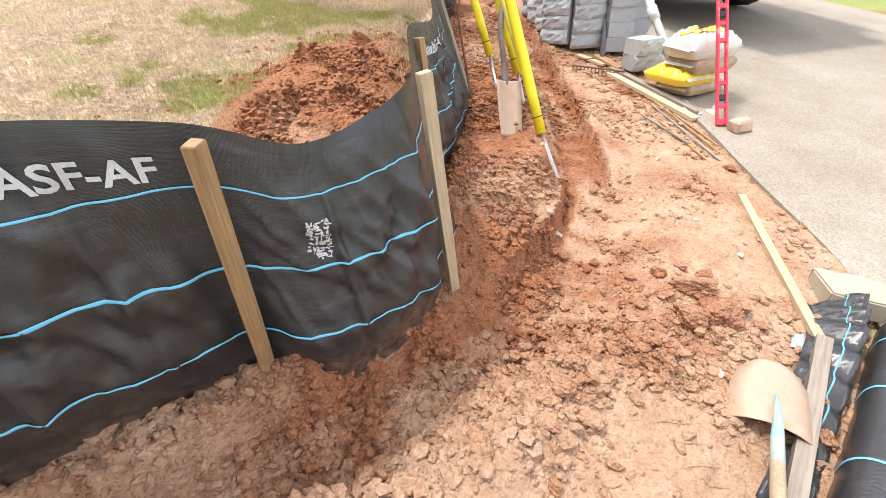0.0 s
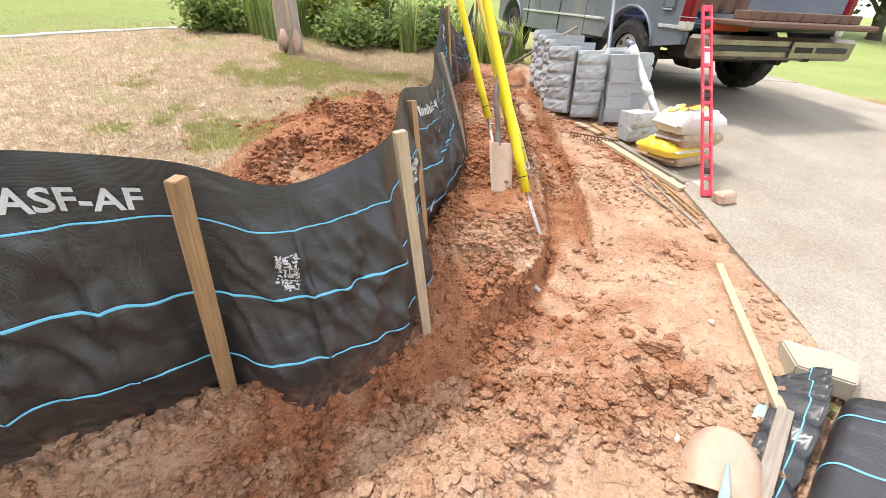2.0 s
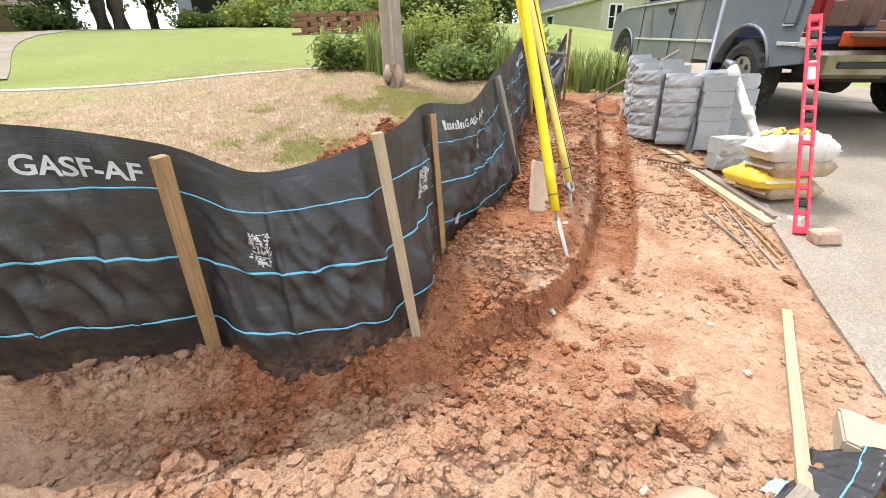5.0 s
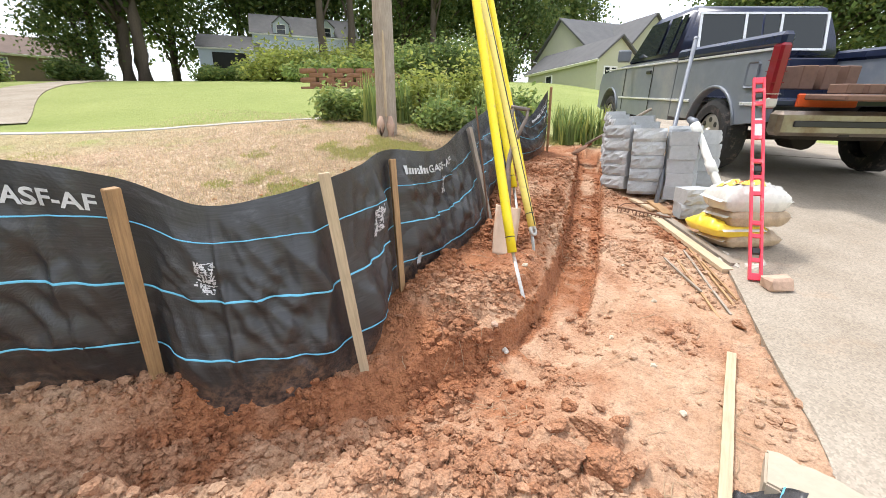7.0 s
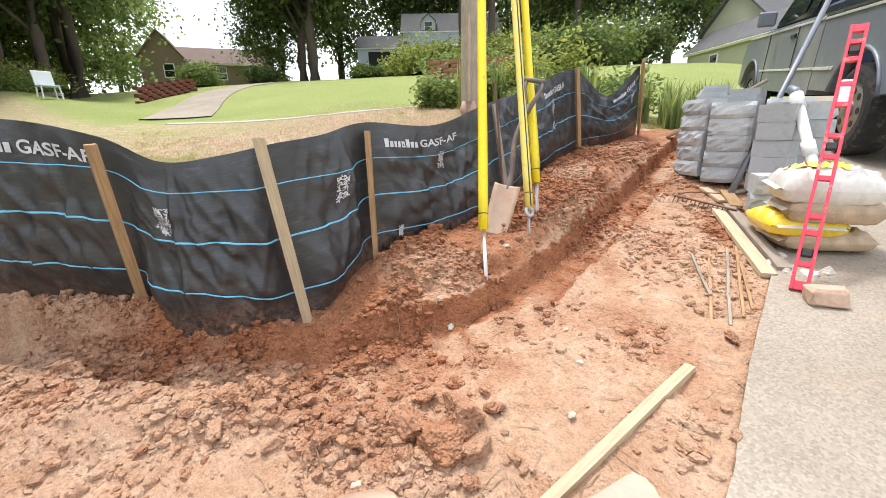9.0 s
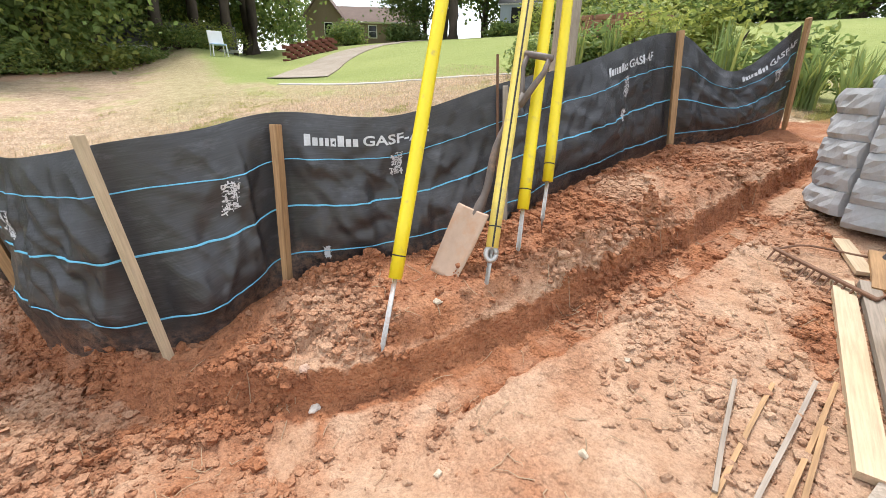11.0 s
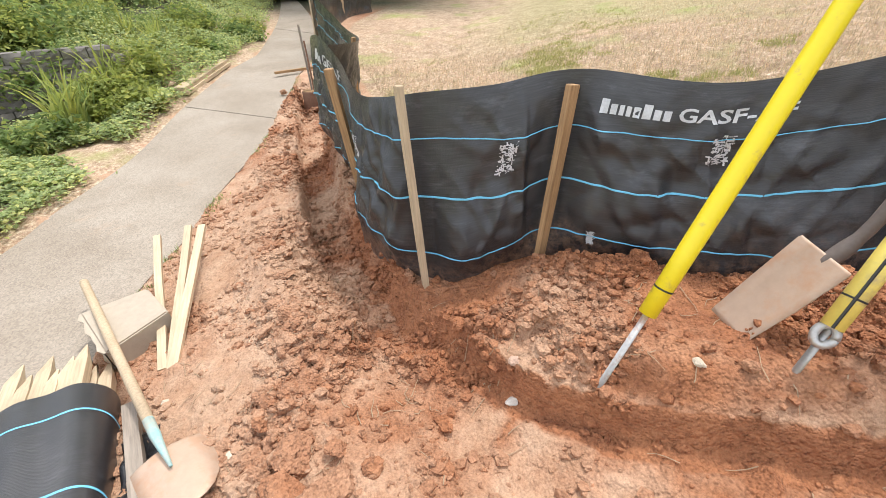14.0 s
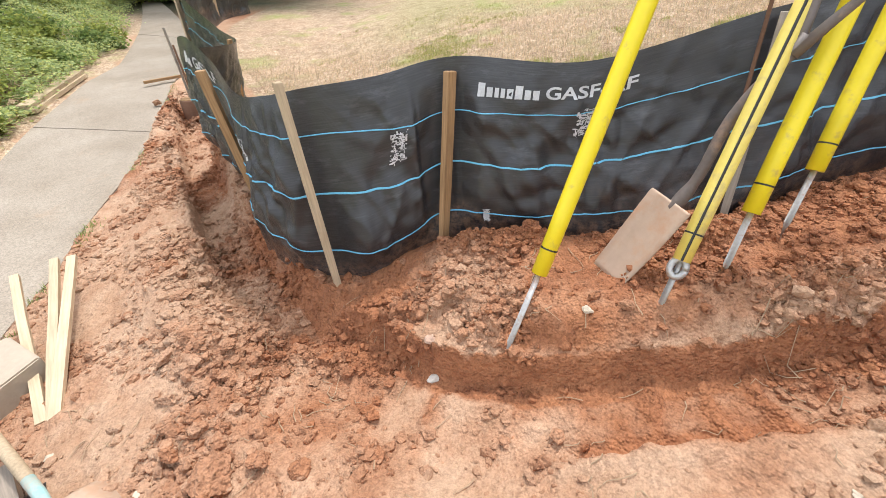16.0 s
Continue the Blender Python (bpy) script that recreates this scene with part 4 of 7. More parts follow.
def round_shovel():
    """Lies on the ground beside the rolled fabric."""
    tipg, neckg, endg = (1.30, 1.07), (1.11, 0.75), (0.29, -0.57)
    tip, neck, end = [Vector((a, b, float(ground_z(a, b, False)) + h)) for (a, b), h in ((tipg, 0.075), (neckg, 0.115), (endg, 0.19))]
    ob = thing("round_point_shovel", tip, "round-point shovel with a pale wooden handle and worn teal paint", "shovel")
    d = neck - tip
    y = d.normalized()
    x = Vector((0.93, -0.35, 0))
    x = (x - y * x.dot(y)).normalized()
    fm = Matrix((x, y, x.cross(y))).transposed().to_4x4()
    n = d.length * 0.82
    bl = part("blade", blade_mesh([(0, 0.02), (0.012, 0.055), (0.035, 0.085), (0.08, 0.115), (0.15, 0.134), (n * 0.8, 0.14), (n * 0.97, 0.138), (n, 0.13)], 0.18, 0.003, 0.3), M_SPADE, ob, "tan dusty steel blade", True)
    bl.matrix_local = fm
    bm = bmesh.new()
    extrude_poly(bm, [(0.085, n - 0.11), (0.137, n - 0.1), (0.139, n + 0.002), (0.105, n + 0.002)], 0.002, Matrix.Rotation(radians(-90), 4, "X") @ Matrix.Scale(-1, 4, (0, 0, 1)))
    pt = part("paint_patch", bm, M_TEAL, bl, "remains of teal paint")
    pt.location = (0, 0, 0.058)
    u = (end - neck).normalized()
    bm = bmesh.new()
    tube(bm, [d * 0.5 + Vector((0, 0, 0.01)), d * 0.85 + Vector((0, 0, 0.012)), neck - tip, neck - tip + u * 0.12], [0.006, 0.016, 0.02, 0.021], 12)
    part("socket", bm, M_TEAL, ob, "teal-painted socket", True)
    bm = bmesh.new()
    tube(bm, [neck - tip + u * 0.1, (neck + end) / 2 - tip + Vector((0.0, 0, 0.008)), end - tip - u * 0.01, end - tip], [0.021, 0.022, 0.023, 0.016], 12)
    part("handle", bm, M_PALE, ob, smooth=True)


def far_shovel():
    blade, end = Vector((0.72, 6.75, 0.98)), Vector((1.62, 6.35, 1.5))
    ob = thing("long_handled_shovel", blade, "rusty long-handled shovel resting on the stacked blocks", "shovel")
    y = (end - blade).normalized()
    x = Vector((0.3, 0.8, 0.2))
    x = (x - y * x.dot(y)).normalized()
    fm = Matrix((x, y, x.cross(y))).transposed().to_4x4()
    b = part("blade", blade_mesh([(-0.16, 0.03), (-0.12, 0.09), (0, 0.13), (0.12, 0.125), (0.15, 0.1)], 0.4, 0.003, 0.4), M_RUST, ob, "rusty brown blade", True)
    b.matrix_local = fm
    bm = bmesh.new()
    tube(bm, [y * 0.1, y * (end - blade).length], 0.019, 10)
    part("handle", bm, M_GREYWOOD, ob, smooth=True)


def bow_rake():
    a, b = Vector((1.27, 4.40, 0.44)), Vector((1.74, 4.24, 0.44))
    a.z, b.z = [float(ground_z(p.x, p.y)) + 0.05 for p in (a, b)]
    ob = thing("bow_rake", a, "rusty steel bow rake lying tines down on the clay", "rake")
    d = b - a
    bm = bmesh.new()
    box(bm, (d.length, 0.014, 0.024), between((0, 0, 0), d) @ Matrix.Translation((0, 0, d.length / 2)) @ Matrix.Rotation(radians(90), 4, "Y"), 0.003)
    part("head_bar", bm, M_RUST, ob)
    for k in range(14):
        bm = bmesh.new()
        p = d * (k + 0.3) / 14
        tube(bm, [p, p + Vector((-0.008, -0.02, -0.035)), p + Vector((-0.012, -0.045, -0.062))], [0.006, 0.0055, 0.002], 6)
        part("tine", bm, M_RUST, ob)
    bm = bmesh.new()
    s = Vector((0.12, 0.5, 0.05))
    tube(bm, spline([tuple(d * 0.02), tuple(d * 0.08 + s * 0.35), tuple(d * 0.4 + s * 0.6), tuple(d * 0.55 + s * 0.75)], 12), 0.006, 6)
    tube(bm, spline([tuple(d * 0.98), tuple(d * 0.95 + s * 0.35), tuple(d * 0.68 + s * 0.6), tuple(d * 0.55 + s * 0.75)], 12), 0.006, 6)
    part("bow", bm, M_RUST, ob)
    bm = bmesh.new()
    tube(bm, [d * 0.55 + s * 0.7, d * 0.72 + s * 1.25], 0.018, 10)
    part("handle", bm, M_GREYWOOD, ob)


def spirit_level():
    a, b = Vector((2.164, 3.195, 0.25)), Vector((2.18, 4.03, 1.60))
    a.z = float(plane_z(a.x, a.y)) + 0.02
    length = (b - a).length
    ob = thing("spirit_level", between(a, b, 0), "long red box-beam spirit level leaning on the bag stack", "spirit level")
    x = (b - a).normalized()
    # frame: local z along the level, wide face to the camera's side
    w, t = 0.082, 0.03
    bm = bmesh.new()
    for sx in (-1, 1):
        box(bm, (0.016, t, length), Matrix.Translation((sx * (w / 2 - 0.008), 0, length / 2)), 0.002)
    webs = [0.0, 0.09, 0.2, 0.26, 0.40, 0.48, 0.56, 0.68, 0.76, 0.86, 0.93, 1.0]
    for k, f in enumerate(webs):
        h = 0.05 if f in (0.0, 1.0) else 0.03
        box(bm, (w - 0.02, t * 0.7, h), Matrix.Translation((0, 0, min(max(f * length, h / 2), length - h / 2))), 0.002)
    part("beam", bm, M_LEVEL, ob, "scuffed red painted beam")
    for f in (0.13, 0.52, 0.9):
        bm = bmesh.new()
        box(bm, (w - 0.026, t * 0.8, 0.05), Matrix.Translation((0, 0, f * length)), 0.008)
        v = part("vial_block", bm, M_BLACK, ob, "black vial holder")
        bm = bmesh.new()
        tube(bm, [(-0.018, -t * 0.42, f * length), (0.018, -t * 0.42, f * length)], 0.008, 8)
        part("vial", bm, M_GLASSVIAL, v, "pale green vial")
    bm = bmesh.new()
    box(bm, (w - 0.03, t * 0.5, 0.16), Matrix.Translation((0, 0, 0.73 * length)), 0.003)
    part("sticker", bm, M_CHALK, ob, "scuffed white sticker")
    return ob


def leaning_pipes():
    a, b = (1.63, 4.62, float(ground_z(1.63, 4.62)) + 0.0), (2.02, 6.3, 2.32)
    ob = thing("steel_pipe", a, "dull grey steel pipe leaning against the stacked blocks", "pipe")
    d = Vector(b) - Vector(a)
    bm = bmesh.new()
    tube(bm, [(0, 0, 0), d], 0.024, 14)
    part("tube", bm, M_STEEL, ob, smooth=True)
    bm = bmesh.new()
    tube(bm, [d * 0.985, d * 1.0 + d.normalized() * 0.004], 0.029, 14)
    part("collar", bm, M_STEEL, ob)
    a, b = Vector((2.22, 4.42, 0.5)), Vector((1.94, 4.92, 1.25))
    ob = thing("plastic_pipe", a, "dirty white plastic pipe with couplings leaning on blocks", "pipe")
    d = b - a
    bm = bmesh.new()
    tube(bm, [d * -0.22, d], 0.036, 14)
    part("tube", bm, M_PVC, ob, smooth=True)
    for f in (0.05, 0.42, 0.9):
        bm = bmesh.new()
        tube(bm, [d * f, d * (f + 0.13)], 0.046, 14)
        part("coupling", bm, M_PVC, ob, smooth=True)
    bm = bmesh.new()
    tube(bm, [d * 1.0, d * 1.06, d * 1.1 + Vector((-0.03, 0.03, 0))], [0.04, 0.043, 0.03], 14)
    part("end_fitting", bm, M_STEEL, ob, smooth=True)


def rebar_rod():
    a, b = (0.22, 3.36, 0.35), (0.06, 3.40, 1.42)
    bm = bmesh.new()
    tube(bm, [a, b], 0.008, 8)
    ob = part("steel_rod", bm, M_RUST)
    tagged(ob, "thin rusty steel rod driven beside the fence", "rod")


square_spade()
round_shovel()
far_shovel()
bow_rake()
spirit_level()
leaning_pipes()
rebar_rod()

# ---- blocks, bags, timber ----


def wall_block_mesh(seed, w=0.36, d=0.24, h=0.137):
    """A tapered wall block with a rough split face towards -y."""
    g = np.random.default_rng(seed)
    bm = bmesh.new()
    nx, nz = 7, 4
    face = [[bm.verts.new((w * (i / nx - 0.5) * (1 - 0.10 * abs(2 * i / nx - 1) ** 6), -d / 2 - 0.014 * math.sin(math.pi * i / nx) + g.normal(0, 0.006) + 0.016 * (abs(2 * i / nx - 1) ** 4 + abs(2 * j / nz - 1) ** 6), h * j / nz + (g.normal(0, 0.003) if 0 < j < nz else 0))) for i in range(nx + 1)] for j in range(nz + 1)]
    for j in range(nz):
        for i in range(nx):
            bm.faces.new((face[j][i], face[j][i + 1], face[j + 1][i + 1], face[j + 1][i]))
    back = [[bm.verts.new((sx * w * 0.34, d / 2, z)) for sx in (-1, 1)] for z in (0, h)]
    bm.faces.new((back[0][1], back[0][0], back[1][0], back[1][1]))
    bm.faces.new([back[0][0]] + [back[0][1]] + face[0][::-1])
    bm.faces.new([back[1][1], back[1][0]] + face[nz])
    bm.faces.new([back[0][0]] + [face[j][0] for j in range(nz + 1)] + [back[1][0]])
    bm.faces.new([back[1][1]] + [face[j][nx] for j in range(nz, -1, -1)] + [back[0][1]])
    bmesh.ops.recalc_face_normals(bm, faces=bm.faces)
    me = bpy.data.meshes.new("wall_block")
    bm.to_mesh(me)
    bm.free()
    me.materials.append(M_BLOCK)
    return me


BLOCKS = [wall_block_mesh(k) for k in range(4)]


def block_at(x, y, z, turn, k, label="rough-faced grey concrete wall block in a stack", tip=0):
    ob = new("wall_block", BLOCKS[k % 4])
    ob.matrix_world = pose(x, y, z, tip, 0, turn)
    return tagged(ob, label, "wall block", "stacked wall blocks")


def block_stacks():
    k = 0
    # columns: place, turn, courses
    cols = [(1.52, 5.0, 4, 5), (1.27, 5.13, -42, 5), (1.24, 5.58, -80, 5), (1.20, 5.94, -82, 5), (1.17, 6.28, -86, 5), (1.52, 5.45, 180, 5), (1.50, 5.95, 180, 5)]
    for x, y, turn, n in cols:
        z0 = float(plane_z(x, y)) + 0.012
        for c in range(n):
            block_at(x + random.uniform(-0.006, 0.006), y + random.uniform(-0.006, 0.006), z0 + c * 0.139, turn + random.uniform(-1.5, 1.5), k)
            k += 1
    cols = [(1.86, 4.92, 172, 5), (2.08, 5.1, 95, 5), (1.9, 5.3, 0, 5)]
    for x, y, turn, n in cols:
        z0 = float(plane_z(x, y)) + 0.012
        for c in range(n):
            block_at(x + random.uniform(-0.012, 0.012), y + random.uniform(-0.01, 0.01), z0 + c * 0.139, turn + random.uniform(-3, 3), k, "grey concrete wall block stacked with its smooth back outwards")
            k += 1
    for c in range(2):
        block_at(1.93, 4.38, float(plane_z(1.93, 4.38)) + 0.015 + c * 0.139, 20 + 9 * c, k + c, "grey concrete wall block in a low pair beside the bags")


def tan_block(x, y, turn, label, size=1.0):
    z = float(plane_z(x, y)) + 0.01
    ob = thing("cast_block", pose(x, y, z, 4, 0, turn), label, "concrete block")
    bm = bmesh.new()
    w, w2, d, h = 0.46 * size, 0.32 * size, 0.32 * size, 0.15 * size
    g = np.random.default_rng(int(x * 100))
    lo = [bm.verts.new((a, b, 0)) for a, b in ((-w / 2, -d / 2), (w / 2, -d / 2), (w2 / 2, d / 2), (-w2 / 2, d / 2))]
    hi = [bm.verts.new((a, b, h)) for a, b in ((-w / 2, -d / 2), (w / 2, -d / 2), (w2 / 2, d / 2), (-w2 / 2, d / 2))]
    bm.faces.new(lo[::-1])
    bm.faces.new(hi)
    for k in range(4):
        bm.faces.new((lo[k], lo[(k + 1) % 4], hi[(k + 1) % 4], hi[k]))
    bmesh.ops.bevel(bm, geom=bm.edges[:], offset=0.008, segments=2, affect="EDGES")
    part("body", bm, M_BLOCKTOP, ob)
    bm = bmesh.new()
    n, m = 9, 4
    v = [[bm.verts.new((w * (i / n - 0.5) * 0.98, -d / 2 - 0.006 - 0.022 * g.random() * (0 < i < n), 0.004 + (h - 0.008) * j / m)) for i in range(n + 1)] for j in range(m + 1)]
    b2 = [[bm.verts.new((w * (i / n - 0.5) * 0.98, -d / 2 + 0.004, 0.004 + (h - 0.008) * j / m)) for i in range(n + 1)] for j in (0, m)]
    for j in range(m):
        for i in range(n):
            bm.faces.new((v[j][i], v[j][i + 1], v[j + 1][i + 1], v[j + 1][i]))
    for i in range(n):
        bm.faces.new((b2[0][i], b2[0][i + 1], v[0][i + 1], v[0][i]))
        bm.faces.new((v[m][i], v[m][i + 1], b2[1][i + 1], b2[1][i]))
    part("split_face", bm, M_BLOCKTOP, ob, "rough split face")


def bag(x, y, z, turn, size, label, body, printed=True, tilt=0.0):
    """A filled, creased sack with a flat seam at each end."""
    ob = thing("gravel_bag", pose(x, y, z, tilt, 0, turn), label, "bag", "bags on the concrete")
    lx, ly, lz = size
    bm = bmesh.new()
    n, m = 34, 26
    g = np.random.default_rng(int(abs(x * 70 + z * 300)))
    off = g.random(2) * 20

    def crease(u, v):
        a, b = np.array([u * 2.5 + off[0]]), np.array([v * 2.5 + off[1]])
        return 0.05 * float(fbm(a, b, 3)[0]) - 0.08 * float(np.abs(fbm(a * 1.9 + 5, b * 1.9, 2))[0]) + 0.008

    def height(u, v):
        e = (1 - abs(u) ** 3.2) * (1 - abs(v) ** 3.0)
        return max(0.0, e) ** 0.42
    top, bot = [], []
    for i in range(n + 1):
        u = 2 * i / n - 1
        rt, rb = [], []
        for j in range(m + 1):
            v = 2 * j / m - 1
            h = height(u, v)
            wr = crease(u, v) * h
            px, py = u * lx / 2 * (1 - 0.03 * v * v), v * ly / 2 * (1 - 0.07 * abs(u) ** 4)
            rt.append(bm.verts.new((px, py, lz * (0.38 + 0.62 * h) + wr)))
            rb.append(bm.verts.new((px, py, lz * 0.38 * (1 - min(1, h * 1.8)) - 0.004 + wr * 0.3)))
        top.append(rt)
        bot.append(rb)
    for i in range(n):
        for j in range(m):
            bm.faces.new((top[i][j], top[i + 1][j], top[i + 1][j + 1], top[i][j + 1]))
            bm.faces.new((bot[i][j], bot[i][j + 1], bot[i + 1][j + 1], bot[i + 1][j]))
    for i in range(n):
        bm.faces.new((top[i][0], bot[i][0], bot[i + 1][0], top[i + 1][0]))
        bm.faces.new((top[i][m], top[i + 1][m], bot[i + 1][m], bot[i][m]))
    part("sack", bm, body, ob, smooth=True)
    for s in (-1, 1):
        bm = bmesh.new()
        box(bm, (0.03, ly * 0.8, 0.004), Matrix.Translation((s * (lx / 2 + 0.01), 0, lz * 0.38)) @ Matrix.Rotation(radians(24 * s), 4, "Y"), 0.001)
        part("seam", bm, M_BAG, ob, "flat clear plastic seam")
    if printed:
        bm = bmesh.new()
        k = 12
        rows = []
        for i in range(k + 1):
            u = -0.8 + 1.1 * i / k
            r = []
            for j in range(7):
                v = (-0.55 + 1.1 * j / 6) * (1 - 0.35 * abs(u + 0.25) ** 2)
                h = height(u, v)
                wr = crease(u, v) * h
                r.append(bm.verts.new((u * lx / 2 * (1 - 0.03 * v * v), v * ly / 2 * (1 - 0.07 * abs(u) ** 4), lz * (0.38 + 0.62 * h) + wr + 0.006)))
            rows.append(r)
        for a, b in zip(rows, rows[1:]):
            for j in range(6):
                bm.faces.new((a[j], b[j], b[j + 1], a[j + 1]))
        part("printed_panel", bm, M_BAGY, ob, "yellow printed panel", True)
        for q in range(6):
            bm = bmesh.new()
            u0, v0 = -0.62 + 0.13 * q, -0.2
            vs = []
            for du, dv in ((0, 0), (0.09, 0), (0.09, 0.28), (0, 0.28)):
                u, v = u0 + du, v0 + dv
                h = height(u, v)
                wr = crease(u, v) * h
                vs.append(bm.verts.new((u * lx / 2, v * ly / 2, lz * (0.38 + 0.62 * h) + wr + 0.012)))
            bm.faces.new(vs)
            part("print_bar", bm, M_BAGRED, ob)
    return ob


def plank(a, b, w=0.09, t=0.022, material=None, name="board", label="sun-bleached pine board lying on the clay", category="board", group="", lift=0.0, roll=0.0, pointed=False):
    za = float(ground_z(a[0], a[1], False)) + t / 2 + 0.008 + (lift if isinstance(lift, (int, float)) else lift[0])
    zb = float(ground_z(b[0], b[1], False)) + t / 2 + 0.008 + (lift if isinstance(lift, (int, float)) else lift[1])
    A, B = Vector((*a, za)), Vector((*b, zb))
    z = (B - A).normalized()
    x = z.cross(Vector((0, 0, 1))).normalized()
    y = z.cross(x)
    m = Matrix((x, y, z)).transposed().to_4x4()
    m.translation = A
    n = (B - A).length
    bm = bmesh.new()
    cuts = [0.0, n * 0.3, n * 0.62, n]
    rings = []
    for k, c in enumerate(cuts):
        j = random.uniform(-0.003, 0.003)
        f = 1.0
        rings.append([bm.verts.new((sx * w / 2 * f + j, sy * t / 2, c)) for sx, sy in ((-1, -1), (1, -1), (1, 1), (-1, 1))])
    if pointed:
        rings.append([bm.verts.new((sx * w * 0.08, sy * t * 0.3, n + 0.13)) for sx, sy in ((-1, -1), (1, -1), (1, 1), (-1, 1))])
    for p, q in zip(rings, rings[1:]):
        for k in range(4):
            bm.faces.new((p[k], p[(k + 1) % 4], q[(k + 1) % 4], q[k]))
    bm.faces.new(rings[0][::-1])
    bm.faces.new(rings[-1])
    bmesh.ops.recalc_face_normals(bm, faces=bm.faces)
    ob = part(name, bm, material or M_PALE)
    ob.matrix_world = m @ Matrix.Rotation(radians(roll), 4, "Z")
    return tagged(ob, label, category, group)


block_stacks()
tan_block(1.89, 1.43, 150, "tan cast concrete block with a split face on the drive's edge", 0.66)
tan_block(0.50, -0.02, 62, "tan cast concrete block with a split face beside the walk")
bz = float(plane_z(2.36, 3.95)) + 0.02
bag(2.20, 3.88, bz, 28, (0.49, 0.37, 0.13), "clear plastic bag of brown gravel lying flat at the bottom", M_PEBBLE, False)
bag(2.08, 3.86, bz + 0.09, 112, (0.46, 0.42, 0.14), "yellow printed bag of gravel under the pile", M_BAGY, False)
bag(2.21, 3.83, bz + 0.18, 22, (0.48, 0.37, 0.17), "clear bag of brown pebbles with yellow print", M_PEBBLE, True)
bag(2.18, 3.82, bz + 0.30, 18, (0.5, 0.38, 0.2), "white and yellow bag on top of the pile", M_BAG, True, 3)
plank((1.58, 4.36), (2.03, 3.33), 0.08, 0.03, M_PALE, label="sun-bleached pine board lying along the concrete edge", group="boards by the bags")
plank((1.66, 4.40), (2.09, 3.42), 0.07, 0.03, M_GREYWOOD, label="grey pine board with bent nails beside another board", group="boards by the bags", lift=0.012)
plank((1.60, 4.72), (1.73, 4.36), 0.09, 0.02, M_STAKE, label="short offcut of yellow pine by the blocks", lift=0.03)
plank((1.42, 4.78), (1.62, 4.5), 0.07, 0.02, M_PALE, label="short pale wooden offcut by the blocks", lift=0.01)
plank((1.845, 2.29), (1.597, 1.20), 0.042, 0.036, M_PALE, "loose_stake", "pale square pine stake lying loose on the clay", "stake")
plank((0.71, 0.40), (-0.23, -0.20), 0.042, 0.03, M_PALE, "loose_stake", "pale pine stake leaning low over the walk's edge", "stake", "loose stakes by the walk", lift=(-0.03, 0.22))
plank((0.73, 0.43), (-0.26, -0.12), 0.045, 0.03, M_PALE, "loose_stake", "pale pine stake leaning against another stake", "stake", "loose stakes by the walk", lift=(-0.03, 0.2))
plank((0.72, 0.36), (-0.16, -0.42), 0.042, 0.03, M_PALE, "loose_stake", "pale pine stake leaning apart over the walk's edge", "stake", "loose stakes by the walk", lift=(-0.03, 0.2))
plank((1.60, 1.20), (0.96, 0.43), 0.055, 0.045, M_GREYWOOD, "loose_stake", "grey weathered stake lying beside the shovel", "stake", lift=0.02)
for k, (a, b) in enumerate([((1.70, 3.50), (1.86, 2.66)), ((1.78, 3.62), (1.93, 2.72)), ((1.82, 3.66), (1.97, 2.84)), ((1.62, 3.40), (1.80, 2.95)), ((1.88, 3.42), (2.0, 2.9))]):
    plank(a, b, 0.014, 0.011, M_GREYWOOD if k % 2 else M_STAKE, "stick", "thin weathered wooden stick lying on the clay", "stick", "thin sticks by the boards", lift=0.004 * k)
# timber on the far edge of the walk
for k in range(2):
    plank((-3.52, -3.02 - 0.03 * k), (-5.2, -3.5 - 0.03 * k), 0.16, 0.05, M_PALE, label="pale sawn board stacked on the edge of the walk", group="boards on the walk", lift=0.02 + 0.052 * k)
plank((-2.22, -2.9), (-3.45, -3.12), 0.06, 0.04, M_PALE, label="narrow pale batten lying along the edge of the walk", lift=0.02)
plank((-4.5, -2.1), (-5.05, -1.55), 0.06, 0.035, M_STAKE, label="pine batten lying across the trench end", lift=0.05)


def tamper():
    x, y = -3.5, -0.95
    z = float(ground_z(x, y, False)) + 0.09
    ob = thing("post_tamper", (x, y, z), "rusty steel sleeve with two upright handles set in the trench", "tamper")
    bm = bmesh.new()
    tube(bm, [(0, 0, -0.1), (0, 0, 0.02), (0, 0, 0.2), (0, 0, 0.21)], [0.115, 0.118, 0.118, 0.112], 24)
    part("sleeve", bm, M_RUST, ob, smooth=True)
    bm = bmesh.new()
    tube(bm, [(0, 0, 0.205), (0, 0, 0.218)], [0.108, 0.104], 24)
    part("cap", bm, M_STAKE, ob, "tan dusty cap")
    for k, (dx, top) in enumerate(((0.0, 0.78), (-0.03, 0.6))):
        bm = bmesh.new()
        box(bm, (0.05 - 0.015 * k, 0.02, top), pose(dx - 0.06 + 0.05 * k, -0.04 + 0.05 * k, 0.21 + top / 2, 4, -6, 20), 0.004)
        part("handle", bm, M_GREYWOOD if k == 0 else M_RUST, ob)


tamper()


